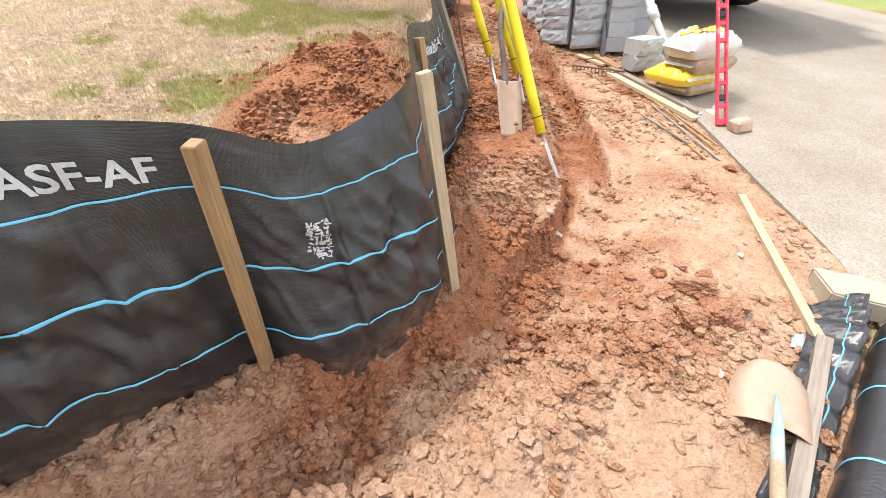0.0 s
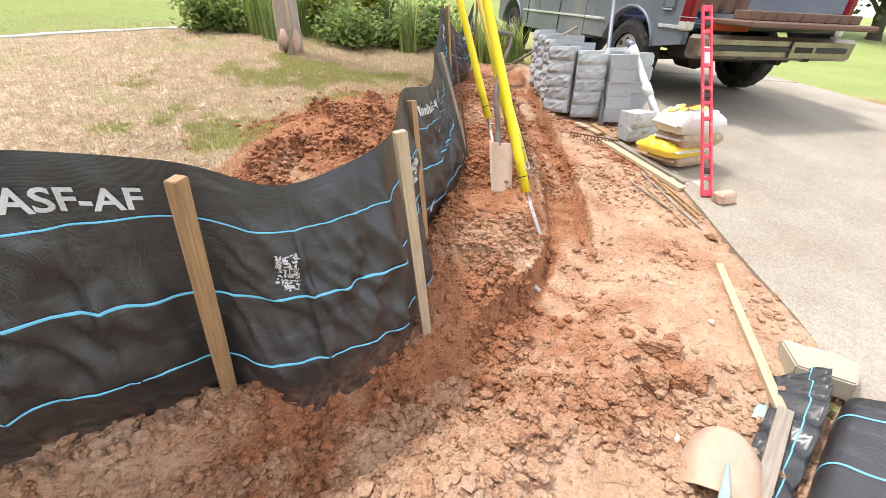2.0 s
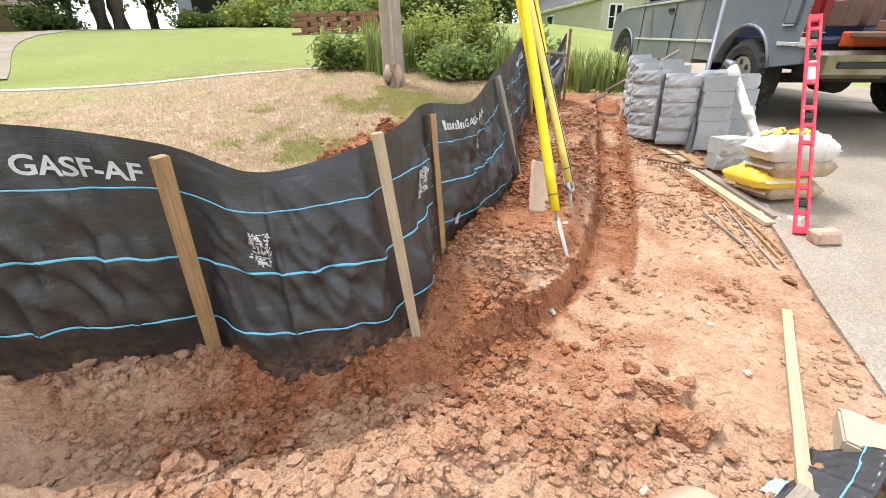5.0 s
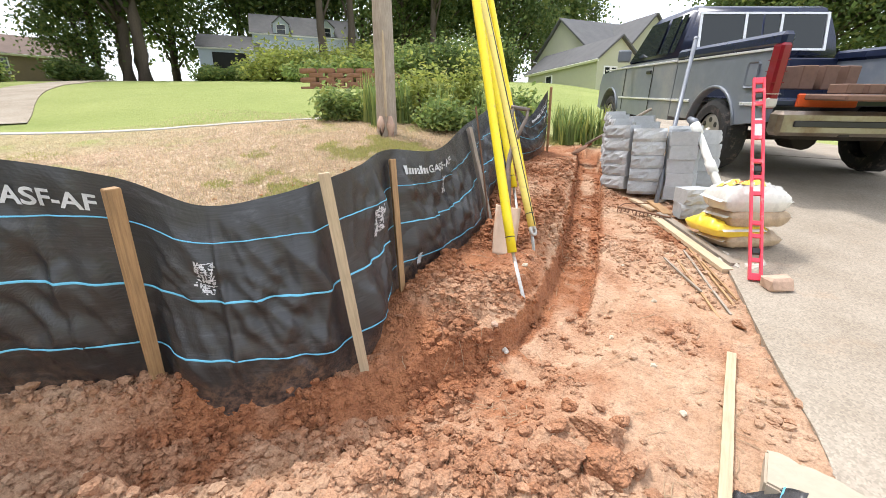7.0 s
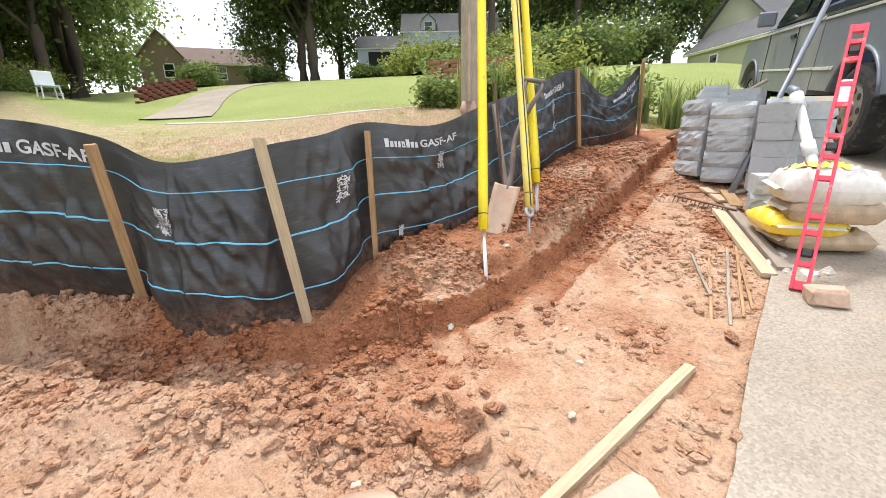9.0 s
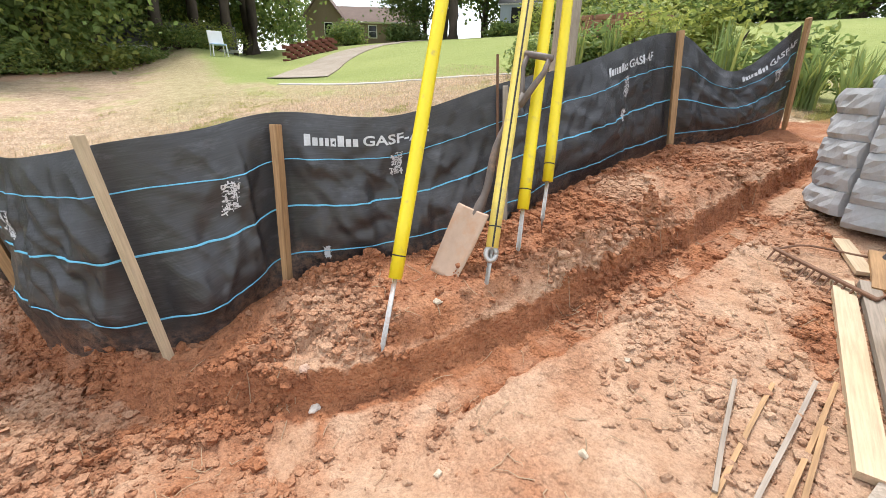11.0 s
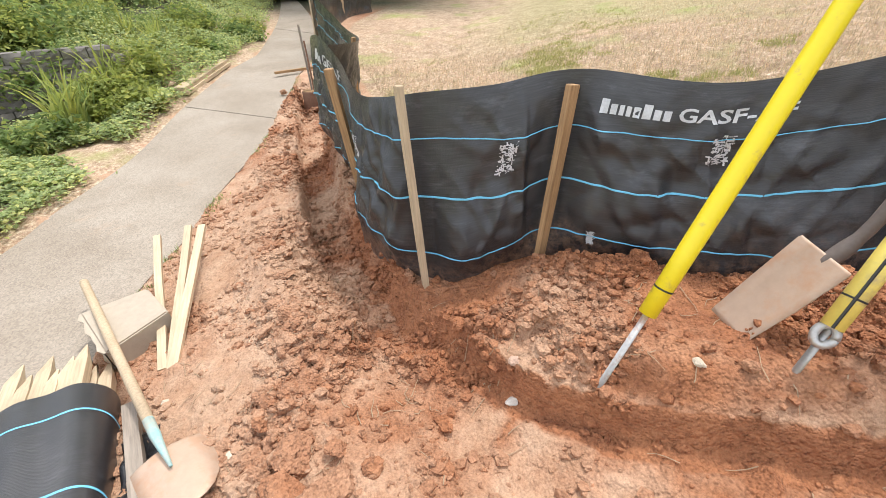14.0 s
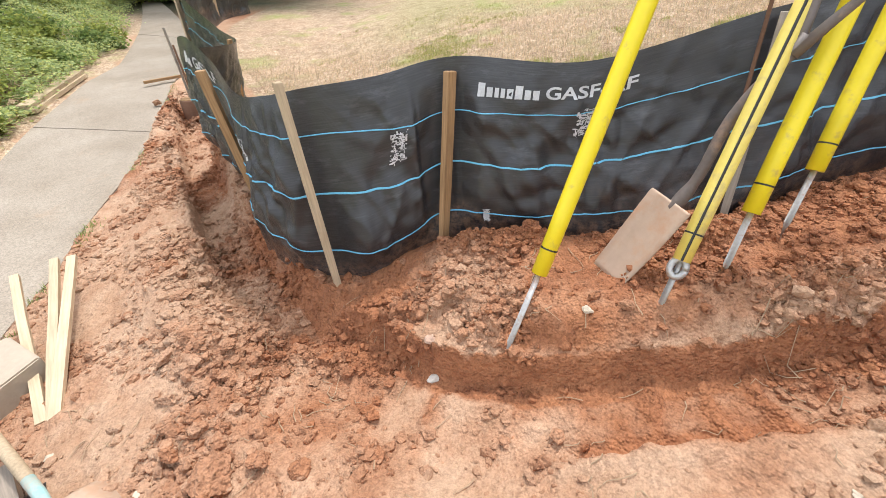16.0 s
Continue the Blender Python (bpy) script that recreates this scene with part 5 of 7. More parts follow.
def bundle():
    """Pointed stakes rolled in black fabric, lying on the edge of the drive."""
    a, b = Vector((1.09, 0.12, 0)), Vector((2.05, 1.07, 0))
    a.z, b.z = float(plane_z(a.x, a.y)) + 0.04, float(plane_z(b.x, b.y)) + 0.05
    z = (b - a).normalized()
    x = z.cross(Vector((0, 0, 1))).normalized()
    y = x.cross(z)
    m = Matrix((x, y, z)).transposed().to_4x4()
    m.translation = a
    n = (b - a).length
    ob = thing("fabric_roll", m, "black silt-fence roll with blue threads wrapped round pointed stakes", "fabric roll")
    outline = [(-0.25, -0.03), (-0.25, 0.09), (-0.2, 0.155), (-0.08, 0.19), (0.06, 0.18), (0.17, 0.16), (0.245, 0.09), (0.26, 0.0), (0.2, -0.045), (-0.1, -0.05)]
    o = spline(outline + outline[:1], 61)[:-1]
    L = 24
    def ring(f, grow=0.0):
        s = 1 + 0.012 * math.sin(f * 9) + grow
        return [(p[0] * s, p[1] * s + 0.01 * math.sin(p[0] * 30 + f * 4), f * n) for p in o]
    verts = [v for k in range(L) for v in ring(k / (L - 1))]
    faces = [(k * 60 + j, k * 60 + (j + 1) % 60, (k + 1) * 60 + (j + 1) % 60, (k + 1) * 60 + j) for k in range(L - 1) for j in range(60)]
    faces.append(tuple(range((L - 1) * 60, L * 60)))
    wrap = raw("wrap", verts, faces, M_FABRIC, ob, "black woven fabric wrap", True)
    uvl = wrap.data.uv_layers.new(name="UVMap")
    for lp in wrap.data.loops:
        k, j = divmod(lp.vertex_index, 60)
        uvl.data[lp.index].uv = (j / 60 * 1.4, k / L * n)
    for f in (0.13, 0.42, 0.68, 0.9):
        lo, hi = ring(f - 0.0035, 0.008), ring(f + 0.0035, 0.008)
        raw("blue_thread", lo + hi, [(j, (j + 1) % 60, 60 + (j + 1) % 60, 60 + j) for j in range(60)], M_BLUE, ob, "pale blue woven thread")
    g = random.Random(4)
    for k in range(13):
        px, py = (-0.19 + 0.064 * k if k < 7 else -0.12 + 0.05 * (k - 7)) + g.uniform(-0.01, 0.01), 0.035 + 0.07 * (k // 7) + g.uniform(-0.01, 0.01)
        bm = bmesh.new()
        out = g.uniform(0.26, 0.46)
        w = 0.028
        rings = [[bm.verts.new((px + sx * w * f, py + sy * w * f, zz)) for sx, sy in ((-1, -1), (1, -1), (1, 1), (-1, 1))] for zz, f in ((n * 0.8, 1), (-out + 0.16, 1), (-out, 0.12))]
        for p, q in zip(rings, rings[1:]):
            for c in range(4):
                bm.faces.new((q[c], q[(c + 1) % 4], p[(c + 1) % 4], p[c]))
        bm.faces.new(rings[-1])
        part("stake", bm, M_PALE, ob, "pale pointed pine stake")
    # loose fabric flap beside the roll
    pts = [(1.86, 1.36), (1.76, 1.2), (1.55, 0.97), (1.33, 0.75), (1.12, 0.55)]
    c = spline([(p[0], p[1]) for p in pts], 40)
    rows = []
    for k, (px, py) in enumerate(c):
        r = []
        for t in np.linspace(0, 1, 10):
            qx, qy = px - 0.17 * t * (1.0 if k < 22 else 0.7), py + 0.07 * t
            h = 0.13 * (1 - t) * (0.5 + 0.5 * math.cos(k * 0.1)) + 0.02 * math.sin(k * 1.3 + t * 5) + 0.015
            r.append((qx, qy, float(ground_z(qx, qy, False)) + max(h, 0.01)))
        rows.append(r)
    ob = thing("fabric_flap", (0, 0, 0), "crumpled loose black fabric flap on the clay beside the roll", "fabric")
    flap = raw("sheet", [v for r in rows for v in r], grid_faces(40, 10), M_FABRIC, ob)
    flap.data.polygons.foreach_set("use_smooth", [True] * len(flap.data.polygons))
    u2 = flap.data.uv_layers.new(name="UVMap")
    for lp in flap.data.loops:
        k, j = divmod(lp.vertex_index, 10)
        u2.data[lp.index].uv = (k / 30, j / 30)
    sol = flap.modifiers.new("thickness", "SOLIDIFY")
    sol.thickness = 0.003
    edge = [Vector(r[3]) for r in rows]
    lo = [tuple(p + Vector((-0.0025, 0.001, 0.005))) for p in edge]
    hi = [tuple(p + Vector((0.0025, -0.001, 0.006))) for p in edge]
    raw("blue_thread", lo + hi, [(k, k + 1, 41 + k, 40 + k) for k in range(39)], M_BLUE, ob, "pale blue woven thread")


bundle()

# ---- clods and crumbs ----


def clod_mesh(seed, sub=3):
    bm = bmesh.new()
    bmesh.ops.create_icosphere(bm, subdivisions=sub, radius=1.0)
    noise.seed_set(seed + 1)
    sx, sy, sz = 1, random.uniform(0.65, 0.95), random.uniform(0.5, 0.75)
    g = random.Random(seed * 7 + 3)
    planes = []
    for _ in range(9):
        n = Vector((g.gauss(0, 1), g.gauss(0, 1), g.gauss(0, 1))).normalized()
        planes.append((n, g.uniform(0.62, 0.95)))
    for v in bm.verts:
        p = v.co.copy()
        k = min(h / max(p.dot(n), 0.05) for n, h in planes)
        k = min(k, 1.25) * (1 + 0.2 * noise.noise(p * 1.3 + Vector((seed * 3.1, 0, 0))) + 0.16 * noise.noise(p * 3.7 + Vector((0, seed * 1.7, 0))) + 0.1 * noise.noise(p * 9))
        v.co = Vector((p.x * sx, p.y * sy, p.z * sz)) * k
    me = bpy.data.meshes.new("clay_clod")
    bm.to_mesh(me)
    bm.free()
    me.materials.append(M_EARTH)
    me.attributes.new("dry", "FLOAT", "POINT").data.foreach_set("value", np.full(len(me.vertices), 0.62 - 0.1 * (seed % 3), np.float32))
    me.polygons.foreach_set("use_smooth", [False] * len(me.polygons))
    return me


CLODS = [clod_mesh(k, 4) for k in range(6)]


def clod(x, y, r, k, sink=0.3, label="dry orange clay clod lying on the dug ground"):
    ob = new("clay_clod", CLODS[k % 6])
    ob.matrix_world = pose(x, y, float(ground_z(x, y)) + r * (0.55 - sink), random.uniform(-15, 15), random.uniform(-15, 15), random.uniform(0, 360)) @ Matrix.Scale(r, 4)
    return tagged(ob, label, "clod", "clay clods")


BIG = [(1.205, 1.50, 0.095), (1.10, 1.33, 0.08), (1.245, 1.345, 0.09), (1.345, 1.40, 0.075), (1.03, 1.46, 0.06), (1.28, 1.60, 0.06), (1.16, 1.22, 0.05), (1.0, 1.33, 0.045), (1.07, 1.62, 0.05), (1.2, 1.66, 0.045), (1.40, 1.3, 0.045),
       (1.95, 2.63, 0.058), (2.05, 2.0, 0.035), (1.98, 1.86, 0.03), (1.65, 3.62, 0.04), (1.80, 3.9, 0.035), (0.1, 0.72, 0.06), (0.22, 0.98, 0.05), (0.5, 0.84, 0.06), (0.62, 1.16, 0.045), (0.42, 0.93, 0.07), (0.56, 0.98, 0.05), (0.35, 0.8, 0.05),
       (0.34, 0.62, 0.04), (0.72, 0.95, 0.045), (0.8, 1.2, 0.05), (-0.2, 0.5, 0.055), (-0.3, 0.42, 0.05), (-0.12, 0.6, 0.045), (-0.7, -0.05, 0.04), (-1.35, -0.22, 0.05), (-2.0, -0.5, 0.05), (-2.9, -0.95, 0.05), (-3.7, -1.5, 0.07), (0.05, 1.92, 0.03), (0.3, 2.55, 0.03),
       (1.45, 0.95, 0.045), (1.36, 0.8, 0.05), (1.52, 1.08, 0.04), (0.95, 1.0, 0.045), (0.12, 0.4, 0.04), (0.98, 1.12, 0.05), (0.88, 1.05, 0.04), (0.7, 1.3, 0.04), (0.48, 1.12, 0.045)]
for k, (x, y, r) in enumerate(BIG):
    clod(x, y, r * (1.0 if r > 0.07 else 0.75), k, label="large dry orange clay clod in a heap" if r > 0.07 else "dry orange clay clod lying on the dug ground")


def crumbs():
    """Loose clay crumbs along the diggings."""
    g = np.random.default_rng(11)
    bases = []
    for s in range(5):
        bm = bmesh.new()
        bmesh.ops.create_icosphere(bm, subdivisions=1, radius=1.0)
        v = np.array([tuple(q.co) for q in bm.verts])
        f = np.array([[w.index for w in q.verts] for q in bm.faces])
        bm.free()
        v = v * (1 + g.normal(0, 0.18, (len(v), 1))) * np.array([1, g.uniform(0.6, 0.95), g.uniform(0.5, 0.85)])
        bases.append((v, f))
    octa = np.array([(1, 0, 0), (-1, 0, 0), (0, 0.8, 0), (0, -0.8, 0), (0, 0, 0.7), (0, 0, -0.7)], float)
    octf = np.array([(0, 2, 4), (2, 1, 4), (1, 3, 4), (3, 0, 4), (2, 0, 5), (1, 2, 5), (3, 1, 5), (0, 3, 5)])
    small = [(octa * (1 + g.normal(0, 0.2, (6, 1))), octf) for _ in range(5)]
    n = 110000
    x, y = g.uniform(-4.2, 2.1, n * 5), g.uniform(-1.8, 6.2, n * 5)
    d, _ = near_path(x, y, TRENCH)
    fd, _ = near_path(x, y, FENCE_LINE)
    sd = slab_depth(x, y)
    heap = np.exp(-(((x + 0.85) / 0.7) ** 2) - ((y - 3.0) / 1.6) ** 2)
    apron = smooth(0.75, 0.2, np.hypot(x - 0.75, y - 1.25))
    dens = 0.9 * smooth(0.55, 0.2, np.abs(d)) * (1 - 0.75 * smooth(1.9, 2.5, y) * (d > 0)) + 0.6 * smooth(1.6, 2.1, y) * (d < 0) * (fd > 0) + 0.12 + 0.9 * apron + 0.7 * smooth(0.6, 0.2, np.abs(d)) * smooth(1.6, 1.0, y) + 1.0 * heap
    dens = dens * (0.06 + 1.5 * smooth(-0.08, 0.22, fbm(x * 2.6 + 31, y * 2.6, 3))) * (1 - 0.75 * smooth(0.12, 0.08, np.abs(d)) * smooth(1.5, 2.0, y)) * np.where(fd < 0.02, 1.2 * heap, 1) * (sd < -0.02)
    keep = np.flatnonzero(g.random(len(x)) < dens * 0.95)[:n]
    x, y = x[keep], y[keep]
    z = ground_z(x, y)
    r = 0.0034 * np.exp(g.normal(0.52, 0.88, len(x)))
    r = np.minimum(r, 0.034)
    V, F, at, count = [], [], 0, []
    for k in range(len(x)):
        v, f = bases[k % 5] if r[k] > 0.007 else small[k % 5]
        count.append(len(v))
        a = g.uniform(0, 6.28)
        c, s = math.cos(a), math.sin(a)
        w = v * r[k]
        V.append(np.stack([w[:, 0] * c - w[:, 1] * s + x[k], w[:, 0] * s + w[:, 1] * c + y[k], w[:, 2] + z[k] + r[k] * 0.12], -1))
        F.append(f + at)
        at += len(v)
    ob = raw("clay_crumbs", np.concatenate(V), np.concatenate(F), M_EARTH)
    dv = np.clip(np.repeat(dry_and_shade(x, y) * 0.85 + g.uniform(-0.12, 0.1, len(x)), count), 0, 1)
    ob.data.attributes.new("dry", "FLOAT", "POINT").data.foreach_set("value", dv.astype(np.float32))
    tagged(ob, "loose orange clay crumbs and pellets over the dug ground", "soil", kind="stuff")


crumbs()


# ---- small things on the ground ----


def stone(x, y, r, material, name, label, category, seed):
    me = clod_mesh(seed, 3)
    me.materials.clear()
    me.materials.append(material)
    ob = new(name, me)
    ob.matrix_world = pose(x, y, float(ground_z(x, y)) + r * 0.25, 0, 0, seed * 50) @ Matrix.Scale(r, 4)
    return tagged(ob, label, category)


M_PALESTONE = plain("pale_stone", (0.55, 0.47, 0.36), 0.8, vary=0.25, scale=20, bumps=0.3)
M_WHITESCRAP = plain("white_scrap", (0.55, 0.5, 0.44), 0.6, vary=0.15, scale=25)
stone(0.661, 2.68, 0.022, M_PALESTONE, "pebble", "smooth tan pebble on the berm", "stone", 12)
stone(0.669, 2.075, 0.022, M_WHITESCRAP, "white_scrap", "crumpled white scrap at the foot of the trench wall", "scrap", 13)
stone(0.60, 2.07, 0.026, M_BRICK, "brick_chip", "small red-brown brick chip in the trench", "brick chip", 14)
for k, (x, y) in enumerate([(2.10, 3.42), (2.02, 3.50), (2.20, 3.44), (2.28, 3.52), (2.06, 3.62)]):
    stone(x, y, 0.045, M_WHITESCRAP, "limestone_lump", "white limestone lump beside the bags", "stone", 20 + k)["group"] = "white lumps by the bags"
for k, (x, y) in enumerate([(1.45, 2.05), (1.25, 2.35), (1.5, 2.75), (1.32, 3.2), (1.1, 1.05), (0.9, 0.55), (1.55, 1.75), (0.3, 0.1), (-0.2, -0.2)]):
    stone(x, y, 0.016, M_PALESTONE, "pebble", "small pale pebble on the trodden clay", "stone", 30 + k)["group"] = "pebbles on the clay"
bb = bmesh.new()
box(bb, (0.16, 0.1, 0.085), Matrix(), 0.012)
for v in bb.verts:
    v.co += Vector((random.uniform(-0.012, 0.012), random.uniform(-0.012, 0.012), random.uniform(-0.008, 0.008)))
brick = part("brick_piece", bb, M_BRICK)
brick.matrix_world = pose(2.27, 3.13, float(plane_z(2.27, 3.13)) + 0.055, 3, 0, 25)
tagged(brick, "broken dusty brick propping the foot of the level", "brick")


def twigs():
    """Rootlets, straw and chips on the clay."""
    g = np.random.default_rng(91)
    bm = bmesh.new()
    for k in range(420):
        x, y = g.uniform(0.2, 2.0), g.uniform(0.4, 5.2)
        if slab_depth(np.array([x]), np.array([y]))[0] > -0.03:
            continue
        a, n = g.uniform(0, 6.283), g.uniform(0.03, 0.14)
        pts = []
        for j in range(4):
            px, py = x + math.cos(a) * n * j / 3 + g.normal(0, 0.006), y + math.sin(a) * n * j / 3 + g.normal(0, 0.006)
            pts.append((px, py, float(ground_z(px, py)) + 0.004 + 0.006 * g.random()))
        tube(bm, pts, [0.0022, 0.002, 0.0016, 0.001], 4)
    tagged(part("twigs", bm, M_DRYTWIG), "dry rootlets and straw scattered on the clay", "twigs", kind="stuff")


M_DRYTWIG = plain("dry_twig", (0.38, 0.27, 0.17), 0.9, vary=0.3, scale=20)
twigs()

# ---- pickup truck ----
M_TGREY = plain("faded_grey_paint", (0.18, 0.2, 0.235), 0.4, 0.1, vary=0.22, scale=2.2, bumps=0.03, dirt=(0.30, 0.30, 0.30), dirt_amount=0.25)
M_TNAVY = plain("navy_paint", (0.018, 0.025, 0.06), 0.28, 0.1, vary=0.25, scale=2.0, bumps=0.02)
M_TRIM = plain("chrome_trim", (0.72, 0.72, 0.74), 0.3, 0.35, vary=0.1, scale=6, bumps=0.0)
M_BUMPER = plain("dull_brown_chrome", (0.30, 0.26, 0.22), 0.35, 0.8, vary=0.3, scale=5, bumps=0.05, dirt=(0.18, 0.11, 0.07), dirt_amount=0.3)
M_TAIL = plain("red_lens", (0.2, 0.008, 0.018), 0.2, vary=0.1, scale=12, bumps=0.0)
M_LENS = plain("clear_lens", (0.6, 0.55, 0.5), 0.2, vary=0.1, bumps=0.0)
M_ORANGE = plain("orange_red_paint", (0.75, 0.1, 0.02), 0.5, vary=0.15)
M_TYRE = plain("tyre_rubber", (0.025, 0.025, 0.026), 0.85, vary=0.3, scale=25, bumps=0.4, dirt=(0.16, 0.12, 0.1), dirt_amount=0.15)
M_RIM = plain("steel_rim", (0.38, 0.35, 0.31), 0.4, 0.7, vary=0.2)
M_UNDER = plain("dirty_underbody", (0.035, 0.028, 0.024), 0.9, vary=0.4, scale=8, bumps=0.4)
M_BEDBROWN = plain("rusty_brown_bed", (0.16, 0.09, 0.065), 0.8, vary=0.35, scale=7, bumps=0.3)


def glass_material(name="dark_window_glass", tint=(0.02, 0.025, 0.028)):
    m, n, l, b = mat(name, 0.04)
    b.inputs["Base Color"].default_value = (*tint, 1)
    b.inputs["IOR"].default_value = 1.5
    return m


M_WINDOW = glass_material()


def side_panel(bm, x0, x1, outline):
    """A panel outline in y and z, between two x planes."""
    a = [bm.verts.new((x0, y, z)) for y, z in outline]
    b = [bm.verts.new((x1, y, z)) for y, z in outline]
    bm.faces.new(a)
    bm.faces.new(b[::-1])
    for k in range(len(outline)):
        j = (k + 1) % len(outline)
        bm.faces.new((a[j], a[k], b[k], b[j]))
    bmesh.ops.recalc_face_normals(bm, faces=bm.faces)
    return bm


def arch(cy, cz, r, z0):
    """Points of a wheel arch from front to rear, cut from z0 upwards."""
    a0 = math.asin(max(-1, min(1, (z0 - cz) / r)))
    return [(cy + r * math.cos(t), cz + r * math.sin(t)) for t in np.linspace(a0, math.pi - a0, 13)]


def pickup():
    # real metres inside; the plan is drawn a little larger than life
    rear = Vector((2.42, 6.5, float(plane_z(2.42, 6.5)) + 0.02))
    ob = thing("pickup_truck", Matrix.Translation(rear) @ pose(0, 0, 0, 5.5, 1.5, 17.5) @ Matrix.Scale(1.2, 4), "old faded grey and navy extended-cab pickup truck with its tailgate down", "pickup truck")
    xl, xr = -0.13, 1.79
    wr, wb = 0.37, 3.55
    # bed sides
    for x0, x1, s in ((xl, xl + 0.07, -1), (xr - 0.07, xr, 1)):
        out = [(-0.87, 0.56), (-0.87, 1.16), (0.98, 1.16), (0.98, 0.5)] + arch(0, wr, 0.47, 0.5)
        part("bed_side", side_panel(bmesh.new(), x0, x1, out), M_TGREY, ob)
        bm = bmesh.new()
        box(bm, (0.11, 1.9, 0.12), Matrix.Translation(((x0 + x1) / 2, 0.055, 1.22)), 0.03)
        part("bed_rail", bm, M_TNAVY, ob, "navy bed rail")
        bm = bmesh.new()
        pts = [((x0 if s < 0 else x1) + s * 0.006, y, z) for y, z in arch(0, wr, 0.485, 0.5)]
        tube(bm, pts, 0.016, 8)
        part("arch_lip", bm, M_TGREY, ob, smooth=True)
        for z, h, mm in ((1.15, 0.022, M_TRIM), (0.70, 0.03, M_TRIM)):
            for y0, y1 in (((-0.86, 0.97),) if z > 1 else ((-0.86, -0.5), (0.5, 0.97))):
                bm = bmesh.new()
                box(bm, (0.012, y1 - y0, h), Matrix.Translation(((x0 if s < 0 else x1) + s * 0.007, (y0 + y1) / 2, z)), 0.003)
                part("side_trim", bm, mm, ob)
        bm = bmesh.new()
        box(bm, (0.09, 0.13, 0.52), Matrix.Translation(((x0 + x1) / 2 + s * 0.012, -0.85, 0.93)), 0.02)
        tl = part("tail_light", bm, M_TAIL, ob, "red tail light")
        for z in (0.79, 0.88, 0.97, 1.06):
            bm = bmesh.new()
            box(bm, (0.094, 0.136, 0.005), Matrix.Translation(((x0 + x1) / 2 + s * 0.012, -0.85, z)))
            part("rib", bm, M_TAIL if z > 0.8 else M_LENS, tl)
        bm = bmesh.new()
        box(bm, (0.092, 0.132, 0.09), Matrix.Translation(((x0 + x1) / 2 + s * 0.013, -0.851, 0.72)), 0.015)
        part("reversing_light", bm, M_LENS, tl, "pale reversing light")
    bm = bmesh.new()
    box(bm, (0.012, 0.17, 0.22), Matrix.Translation((xl - 0.004, -0.58, 0.95)), 0.02)
    part("fuel_door", bm, M_TGREY, ob)
    bm = bmesh.new()
    box(bm, (1.8, 1.86, 0.05), Matrix.Translation((0.83, 0.05, 0.72)), 0.01)
    box(bm, (1.8, 0.05, 0.5), Matrix.Translation((0.83, 0.96, 0.95)), 0.01)
    part("bed_floor", bm, M_TNAVY, ob, "dark bed floor and front wall")
    bm = bmesh.new()
    box(bm, (1.5, 0.46, 0.05), Matrix.Translation((0.9, -1.10, 0.77)), 0.012)
    tg = part("tailgate", bm, M_BEDBROWN, ob, "rusty brown lowered tailgate")
    bm = bmesh.new()
    box(bm, (0.5, 0.03, 0.11), Matrix.Translation((0.35, -0.89, 0.74)), 0.01)
    part("marker_strip", bm, M_ORANGE, ob, "orange-red strip under the gate")
    for k in range(9):
        bm = bmesh.new()
        box(bm, (0.12, 0.2, 0.075), pose(0.3 + 0.15 * k, -1.10, 0.835, 0, 0, random.uniform(-3, 3)), 0.006)
        part("timber_end", bm, M_BEDBROWN, tg)
    for k in range(3):
        bm = bmesh.new()
        box(bm, (0.13, 0.3, 0.2), pose(0.28 + 0.17 * k, -0.55, 0.93, 0, 0, 6 * k), 0.008)
        part("load_block", bm, M_BEDBROWN, ob, "brown timber offcut in the bed")
    # bumper, plate, underbody
    bm = bmesh.new()
    box(bm, (1.94, 0.16, 0.2), Matrix.Translation((0.83, -1.03, 0.56)), 0.03)
    bp = part("rear_bumper", bm, M_BUMPER, ob, "dull chrome rear bumper")
    bm = bmesh.new()
    box(bm, (1.7, 0.02, 0.05), Matrix.Translation((0.83, -1.115, 0.56)), 0.006)
    part("step_pad", bm, M_BLACK, bp)
    bm = bmesh.new()
    box(bm, (0.31, 0.02, 0.15), Matrix.Translation((1.1, -1.125, 0.56)), 0.004)
    pl = part("number_plate", bm, M_BUMPER, bp, "dim dirty number plate")
    bm = bmesh.new()
    box(bm, (0.22, 0.006, 0.05), Matrix.Translation((1.1, -1.137, 0.56)))
    part("bar", bm, M_UNDER, pl)
    bm = bmesh.new()
    for x in (0.42, 1.24):
        box(bm, (0.09, 5.0, 0.14), Matrix.Translation((x, 1.4, 0.52)), 0.01)
    box(bm, (1.3, 0.5, 0.2), Matrix.Translation((0.83, -0.55, 0.5)), 0.05)
    tube(bm, [(0.0, 0, wr), (1.66, 0, wr)], 0.05, 10)
    tube(bm, [(0.0, wb, wr), (1.66, wb, wr)], 0.05, 10)
    tube(bm, [(0.83, -0.13, wr), (0.83, 0.13, wr)], 0.14, 12)
    tube(bm, [(1.2, -0.85, 0.42), (1.2, 0.6, 0.42)], 0.04, 10)
    part("chassis", bm, M_UNDER, ob, "dirty dark chassis and axles")
    # cab
    out = [(1.0, 0.45), (1.0, 1.2), (2.95, 1.2), (4.2, 1.1), (4.3, 0.9), (4.3, 0.5), (4.02, 0.45)] + arch(wb, wr, 0.47, 0.45) + [(3.05, 0.45)]
    part("cab_body", side_panel(bmesh.new(), xl, xr, out), M_TGREY, ob)
    bm = bmesh.new()
